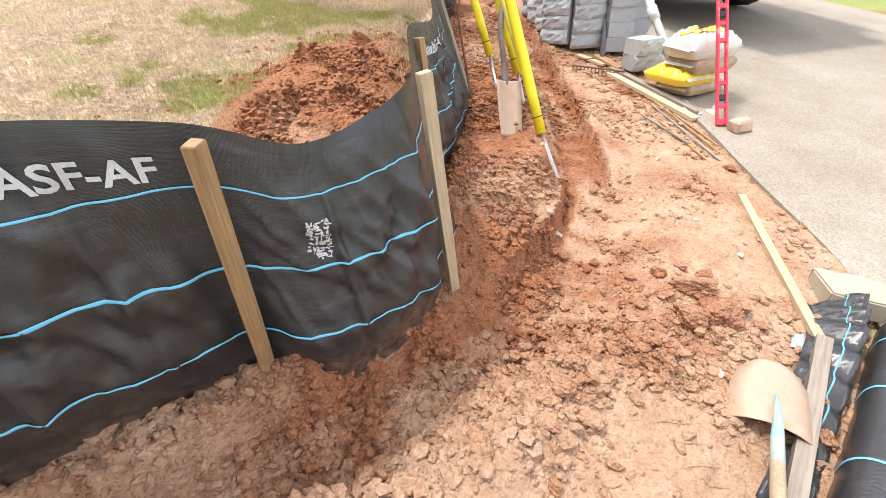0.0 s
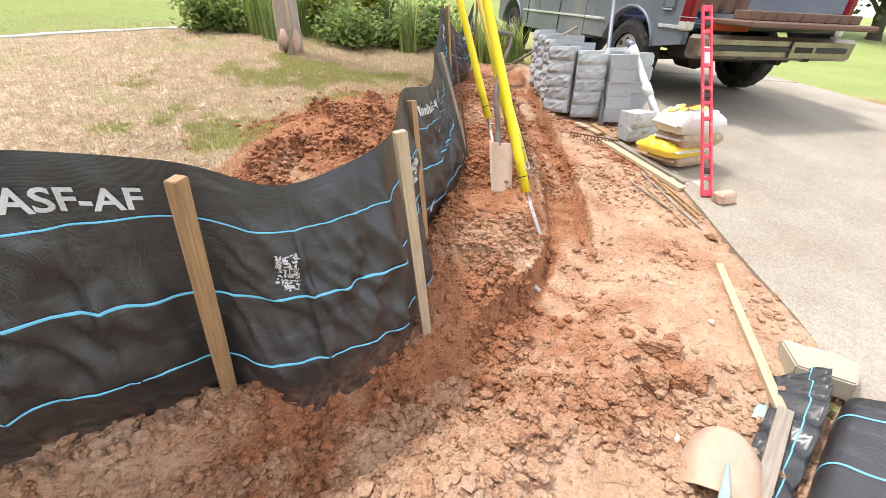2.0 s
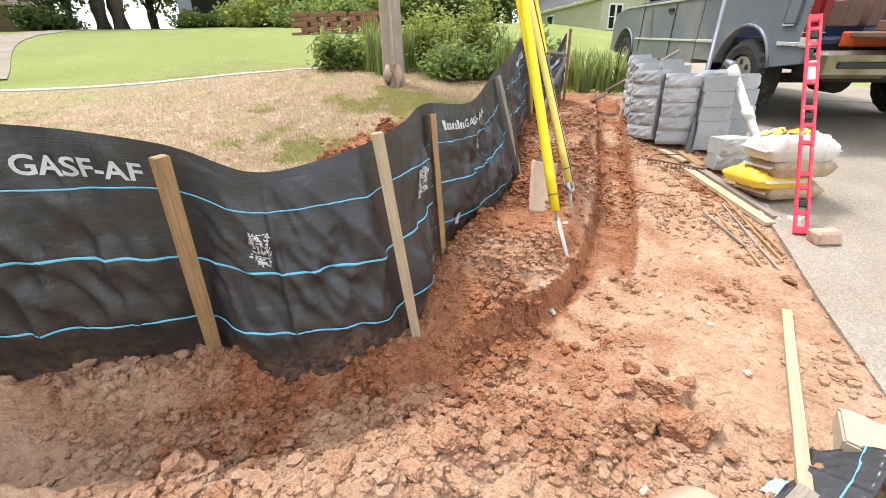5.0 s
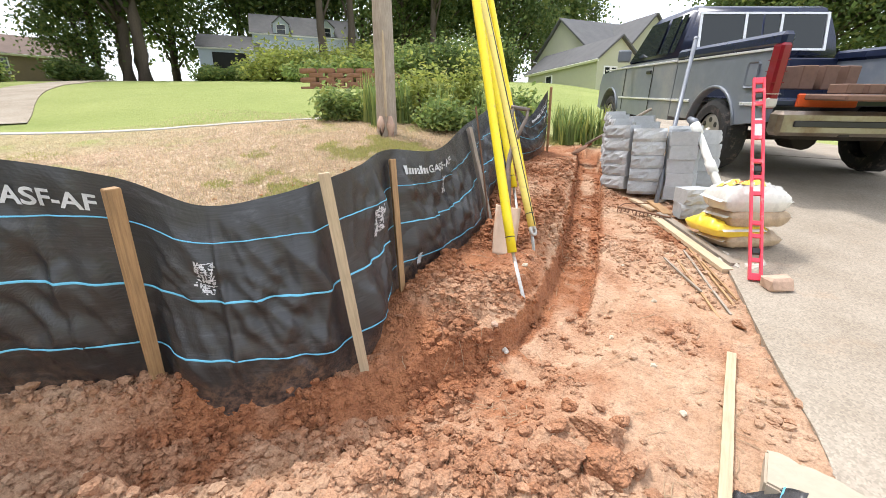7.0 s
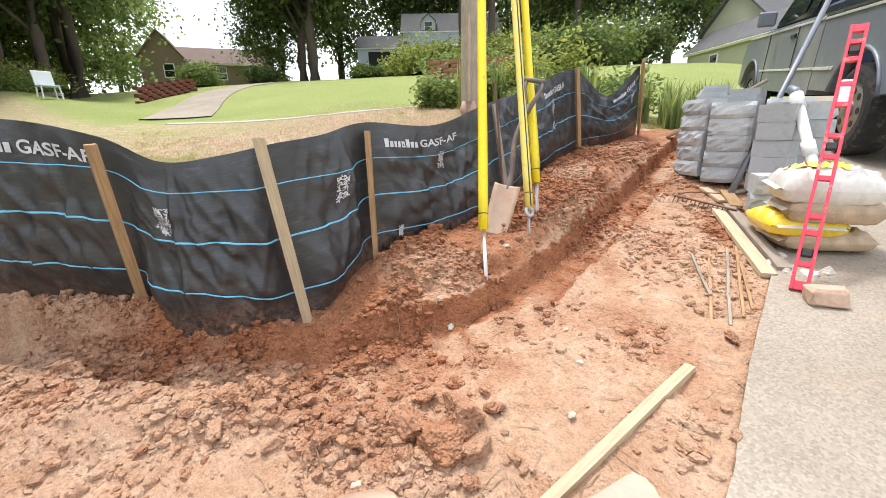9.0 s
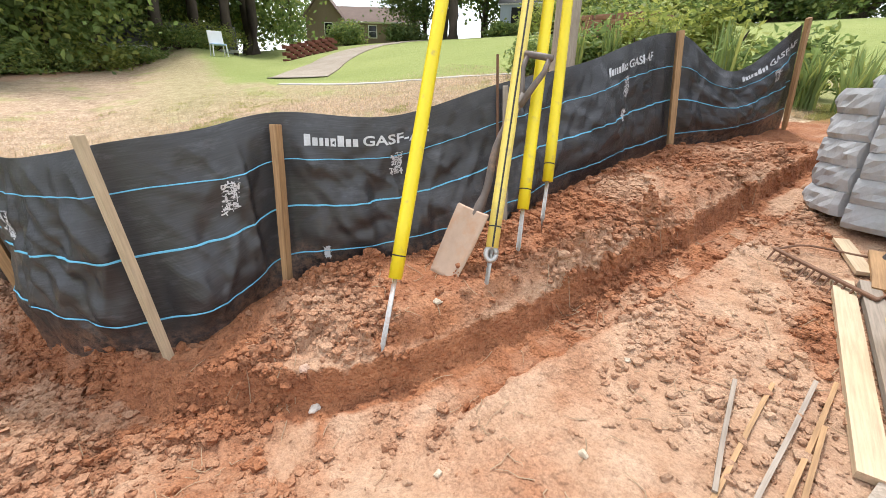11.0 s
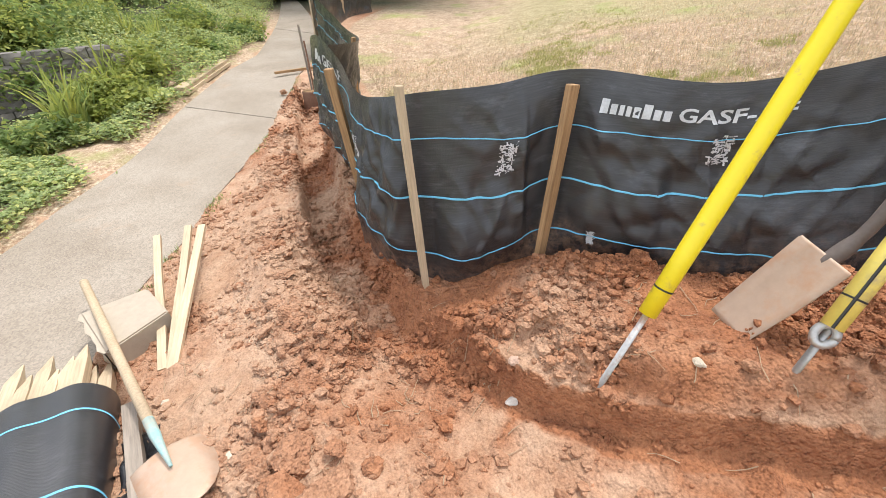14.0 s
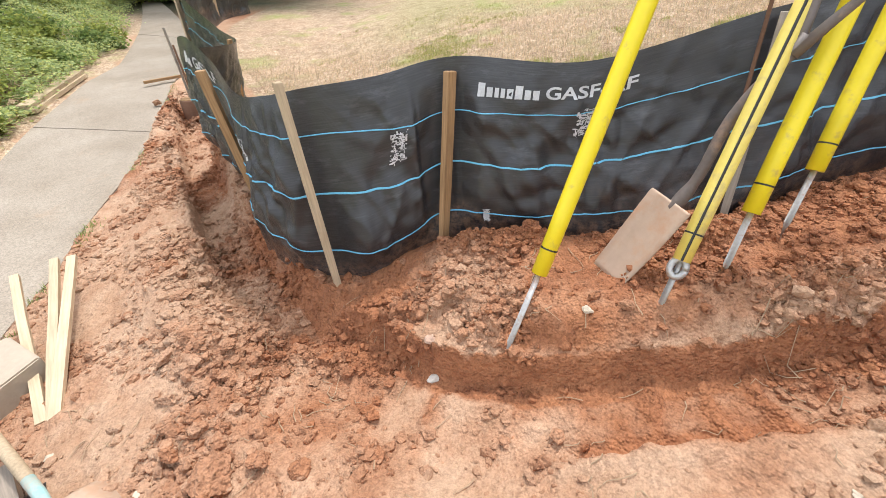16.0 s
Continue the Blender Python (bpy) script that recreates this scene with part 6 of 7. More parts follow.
    sec = [(1.02, 1.2, 0.0), (1.06, 1.45, 0.06), (1.14, 1.76, 0.16), (1.3, 1.815, 0.2), (2.25, 1.815, 0.2), (2.45, 1.78, 0.17), (2.95, 1.2, 0.02)]
    L = [bm.verts.new((xl + 0.005 + i, y, z)) for y, z, i in sec]
    R = [bm.verts.new((xr - 0.005 - i, y, z)) for y, z, i in sec]
    bm.faces.new(L[::-1])
    bm.faces.new(R)
    for k in range(len(sec)):
        j = (k + 1) % len(sec)
        bm.faces.new((L[k], L[j], R[j], R[k]))
    bmesh.ops.recalc_face_normals(bm, faces=bm.faces)
    bmesh.ops.bevel(bm, geom=bm.edges[:], offset=0.035, segments=2, affect="EDGES")
    gh = part("greenhouse", bm, M_TNAVY, ob, "navy cab roof and pillars", True)

    def lean_x(z):
        return 0.06 * min(1, (z - 1.2) / 0.25) + 0.10 * max(0, (z - 1.45) / 0.35)
    # back window in three panes with bright frame
    def quad(name, pts, thick, material, parent, label=""):
        bm = bmesh.new()
        v = [Vector(p) for p in pts]
        nrm = (v[1] - v[0]).cross(v[3] - v[0]).normalized() * thick
        a = [bm.verts.new(p) for p in v]
        b = [bm.verts.new(p + nrm) for p in v]
        bm.faces.new(a[::-1])
        bm.faces.new(b)
        for k in range(4):
            j = (k + 1) % 4
            bm.faces.new((a[k], a[j], b[j], b[k]))
        return part(name, bm, material, parent, label)

    def back(x, z):
        return (x, 1.02 + (z - 1.2) * 0.2 - 0.012 + (0.0 if z < 1.45 else (z - 1.45) * 0.02), z)
    z0, z1 = 1.31, 1.69
    edges = [0.10, 0.62, 0.83, 1.04, 1.56]
    fr = [(0.07, 1.59, z0 - 0.024, z0), (0.07, 1.59, z1, z1 + 0.024)]
    for xa, xb, za, zb in fr:
        quad("window_frame", [back(xa, za), back(xb, za), back(xb, zb), back(xa, zb)], 0.014, M_TRIM, ob, "bright rear window frame")
    for x in (0.085, 0.62, 1.04, 1.575):
        quad("window_frame", [back(x - 0.016, z0), back(x + 0.016, z0), back(x + 0.016, z1), back(x - 0.016, z1)], 0.014, M_TRIM, ob, "bright rear window frame")
    for xa, xb in zip(edges, edges[1:]):
        quad("window_pane", [back(xa + 0.012, z0), back(xb - 0.012, z0), back(xb - 0.012, z1), back(xa + 0.012, z1)], 0.004, M_WINDOW, ob, "dark glass pane")
    # side windows
    for s in (-1, 1):
        def side(y, z):
            base = xl + 0.005 + lean_x(z) - 0.006
            return (base if s < 0 else 0.83 * 2 - base, y, z)
        for y0, y1, y2, y3 in ((1.78, 2.72, 2.38, 1.80), (1.40, 1.68, 1.70, 1.42), (1.20, 1.34, 1.36, 1.24)):
            pts = [side(y0, 1.27), side(y1, 1.27), side(y2, 1.72), side(y3, 1.72)]
            quad("side_window", pts if s > 0 else pts[::-1], 0.006, M_WINDOW, ob, "dark side glass")
        x = xl - 0.006 if s < 0 else xr + 0.006
        for z in (1.16, 0.70):
            bm = bmesh.new()
            box(bm, (0.012, 2.05 if z < 1 else 3.0, 0.024), Matrix.Translation((x, 2.03 if z < 1 else 2.5, z)), 0.003)
            part("side_trim", bm, M_TRIM, ob)
        bm = bmesh.new()
        for y in (1.72, 2.86):
            box(bm, (0.006, 0.012, 0.68), Matrix.Translation((x + s * 0.001, y, 0.84)))
        part("door_gap", bm, M_BLACK, ob)
        bm = bmesh.new()
        box(bm, (0.03, 0.16, 0.05), Matrix.Translation((x, 1.86, 1.06)), 0.01)
        part("door_handle", bm, M_BLACK, ob)
        bm = bmesh.new()
        box(bm, (0.2, 0.06, 0.18), Matrix.Translation((x + s * 0.14, 2.62, 1.32)), 0.02)
        part("mirror", bm, M_TGREY, ob)
        bm = bmesh.new()
        tube(bm, [(x + s * 0.004, y, z) for y, z in arch(wb, wr, 0.485, 0.5)], 0.016, 8)
        part("arch_lip", bm, M_TGREY, ob, smooth=True)
    # wheels
    for x, s in ((0.0, -1), (1.66, 1)):
        for y in (0.0, wb):
            wh = new("wheel")
            wh.parent = ob
            wh.matrix_local = pose(x, y, wr)
            bm = bmesh.new()
            prof = [(-0.11, 0.22), (-0.12, 0.30), (-0.105, 0.35), (-0.07, 0.37), (0.07, 0.37), (0.105, 0.35), (0.12, 0.30), (0.11, 0.22)]
            n = 40
            rings = [[bm.verts.new((px, (r - (0.008 if k % 2 and abs(px) <= 0.11 and r > 0.34 else 0)) * math.cos(2 * math.pi * k / n), (r - (0.008 if k % 2 and r > 0.34 else 0)) * math.sin(2 * math.pi * k / n))) for px, r in prof] for k in range(n)]
            for k in range(n):
                for j in range(len(prof) - 1):
                    bm.faces.new((rings[k][j], rings[k][j + 1], rings[(k + 1) % n][j + 1], rings[(k + 1) % n][j]))
            bmesh.ops.recalc_face_normals(bm, faces=bm.faces)
            part("tyre", bm, M_TYRE, wh)
            bm = bmesh.new()
            tube(bm, [(s * 0.02, 0, 0), (s * 0.085, 0, 0), (s * 0.1, 0, 0)], [0.22, 0.22, 0.2], 28)
            tube(bm, [(s * 0.09, 0, 0), (s * 0.14, 0, 0)], [0.075, 0.06], 16)
            part("rim", bm, M_RIM, wh, "dull steel rim", True)
            for k in range(8):
                a = 2 * math.pi * k / 8
                bm = bmesh.new()
                tube(bm, [(s * 0.095, 0.15 * math.cos(a), 0.15 * math.sin(a)), (s * 0.104, 0.15 * math.cos(a), 0.15 * math.sin(a))], 0.028, 10)
                part("slot", bm, M_BLACK, wh)


pickup()

# ---- foliage ----
M_LEAFD = leaf_material("dark_leaves", (0.15, 0.22, 0.075), 0.45)
M_LEAFM = leaf_material("mid_leaves", (0.26, 0.36, 0.12), 0.45)
M_LEAFY = leaf_material("yellow_green_leaves", (0.38, 0.44, 0.12), 0.45, 0.1)
M_LEAFC = leaf_material("ground_cover_leaves", (0.5, 0.6, 0.27), 0.45, 0.15)
M_BLADE = leaf_material("strap_leaves", (0.3, 0.4, 0.14), 0.4, 0.2)
M_LAWNBLADE = leaf_material("pale_grass_blades", (0.4, 0.4, 0.15), 0.35, 0.1)
M_DRY = leaf_material("dry_grass", (0.58, 0.48, 0.32), 0.4, 0.1)
M_BARK = plain("bark", (0.11, 0.085, 0.065), 0.95, vary=0.4, scale=6, bumps=0.8, stretch=(1, 1, 0.2))


def leaf_cloud(centers, size, rng, aspect=0.55, flat=0.0):
    """Pointed leaves, two folded faces each, at the given places."""
    n = len(centers)
    d = rng.normal(size=(n, 3))
    d[:, 2] *= 1 - flat
    d /= np.linalg.norm(d, axis=1)[:, None]
    e = rng.normal(size=(n, 3))
    e[:, 2] *= 1 - flat
    e -= (e * d).sum(1)[:, None] * d
    e /= np.linalg.norm(e, axis=1)[:, None]
    nn = np.cross(d, e)
    s = (size * rng.uniform(0.6, 1.3, n))[:, None]
    a, b = centers - d * s * 0.5, centers + d * s * 0.5
    c1, c2 = centers + e * s * aspect * 0.5 + nn * s * 0.1, centers - e * s * aspect * 0.5 + nn * s * 0.1
    verts = np.stack([a, c1, b, c2], 1).reshape(-1, 3)
    i = np.arange(n)[:, None] * 4
    return verts, np.concatenate([i + np.array([[0, 1, 2]]), i + np.array([[0, 2, 3]])], 1).reshape(-1, 3)


def tree_model(seed, height, spread, trunk, leaves, size, material, low=0.3, clumps=34, name="tree", label="", category="tree"):
    g = np.random.default_rng(seed)
    ob = thing(name, (0, 0, 0), label, category)
    bm = bmesh.new()
    ts = [(0.25 * g.normal() * k * 0.12, 0.25 * g.normal() * k * 0.12, height * 0.85 * k / 7 - 0.3) for k in range(8)]
    tube(bm, ts, [trunk * (1.25 - 0.15 * k) if k else trunk * 1.5 for k in range(8)], 12)
    cc = []
    for k in range(clumps):
        h = low + (1 - low) * (k + 0.5) / clumps
        r = spread * (math.sin(math.pi * min(1, (h - low) / (1 - low) * 0.85 + 0.12)) ** 0.7) * math.sqrt(g.uniform(0.25, 1.0))
        a = g.uniform(0, 6.283)
        cc.append((r * math.cos(a), r * math.sin(a), h * height))
    for k in range(0, clumps, 3):
        x, y, z = cc[k]
        base = np.array(ts[min(7, max(1, int(7 * (z / height - 0.12) / 0.85)))])
        tube(bm, [tuple(base), (base[0] * 0.5 + x * 0.5, base[1] * 0.5 + y * 0.5, base[2] * 0.4 + z * 0.6 - 0.2), (x, y, z)], [trunk * 0.4, trunk * 0.25, trunk * 0.08], 6)
    part("trunk", bm, M_BARK, ob, smooth=True)
    cc = np.array(cc)
    pick = g.integers(0, clumps, leaves)
    rad = spread * g.uniform(0.18, 0.36, clumps)
    off = g.normal(size=(leaves, 3)) * rad[pick][:, None] * np.array([1, 1, 0.62])
    v, f = leaf_cloud(cc[pick] + off, size, g, 0.7)
    raw("crown", v, f, material, ob)
    return ob


def at_az(az, d, ox=1.5, oy=0.5):
    a = radians(az)
    return ox - d * math.sin(a), oy + d * math.cos(a)


TREE_LABEL = "tall leafy deciduous tree in dark summer green"
models = [tree_model(1, 13, 4.2, 0.32, 9000, 0.38, M_LEAFD, 0.22, label=TREE_LABEL),
          tree_model(2, 16, 4.6, 0.36, 9000, 0.42, M_LEAFD, 0.38, label="tall woodland tree with a bare lower trunk"),
          tree_model(3, 10, 3.6, 0.2, 8000, 0.3, M_LEAFM, 0.12, label="low-branched leafy tree in mid green"),
          tree_model(4, 18, 3.4, 0.3, 8000, 0.36, M_LEAFM, 0.45, label="tall slender tree with a high crown")]
places = [(1, 103, 22, 1.0), (3, 108, 21, 1.0), (1, 112, 24, 1.0), (3, 123, 22, 0.8), (3, 97, 24, 0.9), (2, 100, 25, 1.0), (4, 94, 27, 1.0), (1, 106, 27, 1.1), (2, 112, 29, 1.1), (1, 119, 26, 1.0),
          (2, 90, 33, 1.0), (4, 86, 34, 1.0), (1, 92, 40, 1.1), (2, 82, 36, 1.0), (4, 79.5, 40, 1.2), (4, 81, 42, 1.1), (2, 82, 52, 1.2), (1, 61, 44, 0.7), (2, 58, 50, 1.1), (4, 60, 46, 1.1), (2, 56, 44, 1.0),
          (1, 54, 58, 1.3), (2, 47, 58, 1.3), (1, 42, 57, 1.3), (4, 37.9, 36, 1.0), (2, 36, 58, 1.3), (4, 34.1, 37, 1.0), (2, 55.7, 40, 1.2), (2, 57.0, 42, 1.1), (1, 31, 56, 1.3), (2, 26, 50, 1.2), (1, 22, 46, 1.1), (2, 18, 50, 1.2), (1, 14, 48, 1.1), (4, 24, 38, 0.9), (1, 27, 42, 0.9),
          (2, 10, 62, 1.2), (1, 6, 66, 1.1), (1, -11, 42, 0.8), (2, -15, 44, 0.85), (1, -19, 38, 0.85), (2, -23, 40, 0.9), (1, -27, 36, 0.9), (2, -32, 38, 1.0), (1, -38, 36, 1.0), (4, -17, 52, 0.9),
          (1, 124, 24, 1.0), (3, 126, 23, 0.9), (2, 128, 28, 1.0), (1, 133, 25, 1.0), (3, 130, 21, 0.9), (1, 140, 23, 1.0), (3, 137, 20, 0.9), (3, 80, 50, 1.5), (3, 84, 48, 1.5), (3, 88, 46, 1.4), (3, 92, 44, 1.4), (3, 96, 36, 1.2), (3, 100, 34, 1.2), (3, 76, 70, 1.5)]
rt = random.Random(5)
used = set()
for n, az, d, s in places:
    x, y = at_az(az + rt.uniform(-1, 1), d)
    z = float(plane_z(x, y))
    m = pose(x, y, z - 0.1, 0, 0, rt.uniform(0, 360)) @ Matrix.Scale(s, 4)
    base = models[n - 1]
    if n not in used:
        used.add(n)
        base.matrix_world = m
    else:
        c = copy_thing(base, pose(x, y, z - 0.1, 0, 0, rt.uniform(0, 360)))
        c.scale = (s, s, s)


def shrub(x, y, rx, ry, h, leaves, size, material, label, seed, name="shrub", z=None, category="shrub", clumps=16):
    g = np.random.default_rng(seed)
    z = float(plane_z(x, y)) if z is None else z
    ob = thing(name, (x, y, z), label, category)
    a, r = g.uniform(0, 6.283, clumps), np.sqrt(g.uniform(0, 1, clumps))
    c = np.stack([rx * 0.75 * r * np.cos(a), ry * 0.75 * r * np.sin(a), h * g.uniform(0.25, 0.8, clumps) * (1 - 0.4 * r)], -1)
    bm = bmesh.new()
    for k in range(0, clumps, 2):
        tube(bm, [(c[k][0] * 0.15, c[k][1] * 0.15, -0.05), tuple(c[k] * np.array([0.6, 0.6, 0.55])), tuple(c[k])], [0.03 * h, 0.02 * h, 0.006 * h], 6)
    part("stem", bm, M_BARK, ob)
    pick = g.integers(0, clumps, leaves)
    p = c[pick] + g.normal(size=(leaves, 3)) * np.array([rx, ry, h]) * 0.2
    p[:, 2] = np.abs(p[:, 2]) + 0.02
    v, f = leaf_cloud(p, size, g, 0.55, 0.5)
    raw("foliage", v, f, material, ob)
    return ob


def strap_plant(x, y, n, length, seed, label, material=None, name="iris_clump", category="plant", droop=0.5):
    """A clump of long arching blades."""
    g = np.random.default_rng(seed)
    z = float(plane_z(x, y))
    ob = thing(name, (x, y, z), label, category)
    V, F = [], []
    for k in range(n):
        a, r = g.uniform(0, 6.283), 0.16 * math.sqrt(g.random()) * length
        bx, by = r * math.cos(a), r * math.sin(a)
        d = g.uniform(0, 6.283)
        L, w, dr = length * g.uniform(0.6, 1.1), 0.013 + 0.012 * g.random(), droop * g.uniform(0.3, 1.2)
        i0 = len(V)
        for j in range(5):
            t = j / 4
            out = dr * L * t * t * 0.7
            px, py, pz = bx + out * math.cos(d), by + out * math.sin(d), L * (t - 0.35 * dr * t * t)
            ww = w * (1 - t) ** 0.6
            V += [(px - ww * math.sin(d), py + ww * math.cos(d), pz), (px + ww * math.sin(d), py - ww * math.cos(d), pz)]
            if j:
                F.append((i0 + 2 * j - 2, i0 + 2 * j - 1, i0 + 2 * j + 1, i0 + 2 * j))
    tagged(raw("leaf_blade", V, F, material or M_BLADE, ob), kind="stuff")
    return ob


# bed round the pole
for k, (x, y, rx, ry, h, mm) in enumerate([(-4.2, 7.6, 0.8, 0.7, 1.0, M_LEAFM), (-3.4, 8.3, 0.7, 0.7, 1.0, M_LEAFM), (-1.9, 7.6, 0.9, 0.7, 0.75, M_LEAFM), (-1.2, 8.2, 0.9, 0.8, 0.85, M_LEAFM), (-2.6, 8.4, 1.0, 0.7, 1.35, M_LEAFY),
                                           (-1.7, 8.9, 0.8, 0.7, 1.7, M_LEAFY), (-0.7, 8.9, 0.8, 0.7, 1.0, M_LEAFM), (-3.0, 9.1, 0.9, 0.7, 1.3, M_LEAFY)]):
    shrub(x, y, rx * 0.8, ry * 0.8, h * 0.85, 1500, 0.12, mm, "leafy green perennial shrub in the bed by the pole", 40 + k)
for k, (x, y) in enumerate([(-3.1, 7.3), (-3.5, 7.6), (-2.0, 8.0), (-0.9, 7.7), (-1.4, 8.6), (-2.9, 8.0)]):
    strap_plant(x, y, 60, 1.0, 60 + k, "clump of tall green strap leaves in the bed", droop=0.25)
for k, (x, y) in enumerate([(0.42, 7.75), (0.75, 7.9), (0.25, 8.1), (1.0, 8.2), (0.6, 8.4), (-0.1, 8.0)]):
    strap_plant(x, y, 70, 0.75, 70 + k, "clump of green iris leaves past the end of the fence", droop=0.45)
# neighbour's shrubs below the houses
for k, (az, d, r, h, mm) in enumerate([(43, 29, 2.3, 2.4, M_LEAFY), (40, 30, 2.0, 2.0, M_LEAFM), (37, 29, 2.4, 2.2, M_LEAFY), (33, 28, 2.2, 2.2, M_LEAFY), (30, 30, 2.6, 2.6, M_LEAFM), (26, 27, 2.2, 2.4, M_LEAFM), (22, 26, 2.0, 2.4, M_LEAFD), (35, 25, 1.6, 1.1, M_LEAFM), (39, 26, 1.6, 1.0, M_LEAFM),
                                       (19, 28, 2.0, 2.8, M_LEAFM), (16, 30, 2.0, 3.0, M_LEAFD), (46, 34, 1.4, 1.2, M_LEAFM), (50, 34, 1.3, 0.9, M_LEAFM), (69, 36, 1.6, 1.6, M_LEAFM), (62, 37, 1.6, 1.3, M_LEAFD)]):
    x, y = at_az(az, d)
    shrub(x, y, r, r, h, 3200, 0.26, mm, "rounded garden shrub on the slope below the house", 90 + k, clumps=22)
# growth at the far side of the yard and behind the walk
for k, (az, d, r, h) in enumerate([(102, 21, 1.8, 1.6), (106, 21.5, 1.9, 2.4), (110, 20, 1.6, 1.8), (99, 23, 1.8, 1.5), (114.5, 19.5, 1.5, 1.6), (122, 18, 1.6, 2.0), (127, 18, 1.8, 2.2), (132, 16.5, 1.7, 2.0), (137, 15, 1.8, 2.0), (95, 25, 2.0, 1.4), (142, 13, 1.8, 2.0), (91, 27, 2, 1.0), (87, 31, 2, 1.4), (84, 33, 2, 1.6), (118, 20, 1.6, 1.8)]):
    x, y = at_az(az, d)
    shrub(x, y, r, r, h, 3600, 0.17, (M_LEAFM, M_LEAFY, M_LEAFC, M_LEAFM)[k % 4], "bright leafy undergrowth at the yard's edge", 120 + k, clumps=30)


def ground_cover():
    """Low spreading leaves on the bank beside the walk."""
    g = np.random.default_rng(31)
    out = SLAB_CURVE[265:500]
    n = 80000
    k = g.integers(0, len(out), n)
    w = np.abs(g.normal(0, 1.0, n)) + 0.18 + 0.25 * g.random(n)
    nx, ny = 0.45, -0.89
    x, y = out[k, 2] + nx * w + g.normal(0, 0.1, n), out[k, 3] + ny * w + g.normal(0, 0.1, n)
    lump = fbm(x * 1.1, y * 1.1, 3)
    keep = (w < np.where(x > -3.3, 1.5, 3.2)) & (lump + 0.28 * np.minimum(w, 1.4) > -0.0) & (w < 3.2)
    x, y, w, lump = x[keep], y[keep], w[keep], lump[keep]
    h = np.clip(0.12 + 0.45 * (lump + 0.2) + 0.1 * w, 0.05, 0.8) * (0.55 + 0.45 * smooth(-3.4, -4.6, x))
    z = plane_z(x, y) + h * g.random(len(x)) ** 0.5
    v, f = leaf_cloud(np.stack([x, y, z], -1), 0.058, g, 0.6, 0.75)
    ob = raw("ground_cover", v, f, M_LEAFC)
    tagged(ob, "dense low green ground cover spreading beside the walk", "ground cover", kind="stuff")


ground_cover()
for k in range(46):
    i = rt.randint(330, 500)
    p = SLAB_CURVE[i]
    w = rt.uniform(0.5, 3.4)
    w = min(w, 1.0) if p[2] > -3.6 else w
    x, y = p[2] + 0.45 * w, p[3] - 0.89 * w
    if k % 3 == 0:
        strap_plant(x, y, 46, rt.uniform(0.5, 1.1), 200 + k, "arching grassy clump in the planted bank", M_LEAFY if k % 2 else M_BLADE, "grass_clump", droop=0.7)
    else:
        s = rt.uniform(0.3, 0.55) * (1 + 0.2 * w)
        shrub(x, y, s, s, s * 0.9, 1300, 0.09, (M_LEAFC, M_LEAFM, M_LEAFY)[k % 3], "leafy green plant in the bank beside the walk", 300 + k, "bank_plant", category="plant", clumps=12)


for k in range(34):
    x = rt.uniform(-3.6, 1.0)
    s = rt.uniform(0.35, 3.2)
    y = -4.25 - (x + 3.7) * 0.393 - s
    if k % 3 == 0:
        strap_plant(x, y, 60, rt.uniform(0.7, 1.3), 500 + k, "tall arching grassy plant above the block wall", M_LEAFY if k % 2 else M_BLADE, "grass_clump", droop=0.6)
    else:
        q = rt.uniform(0.5, 0.9)
        shrub(x, y, q, q, q * 1.1, 1500, 0.1, (M_LEAFC, M_LEAFY, M_LEAFM)[k % 3], "bright leafy plant above the block wall", 560 + k, "terrace_plant", category="plant", clumps=12)


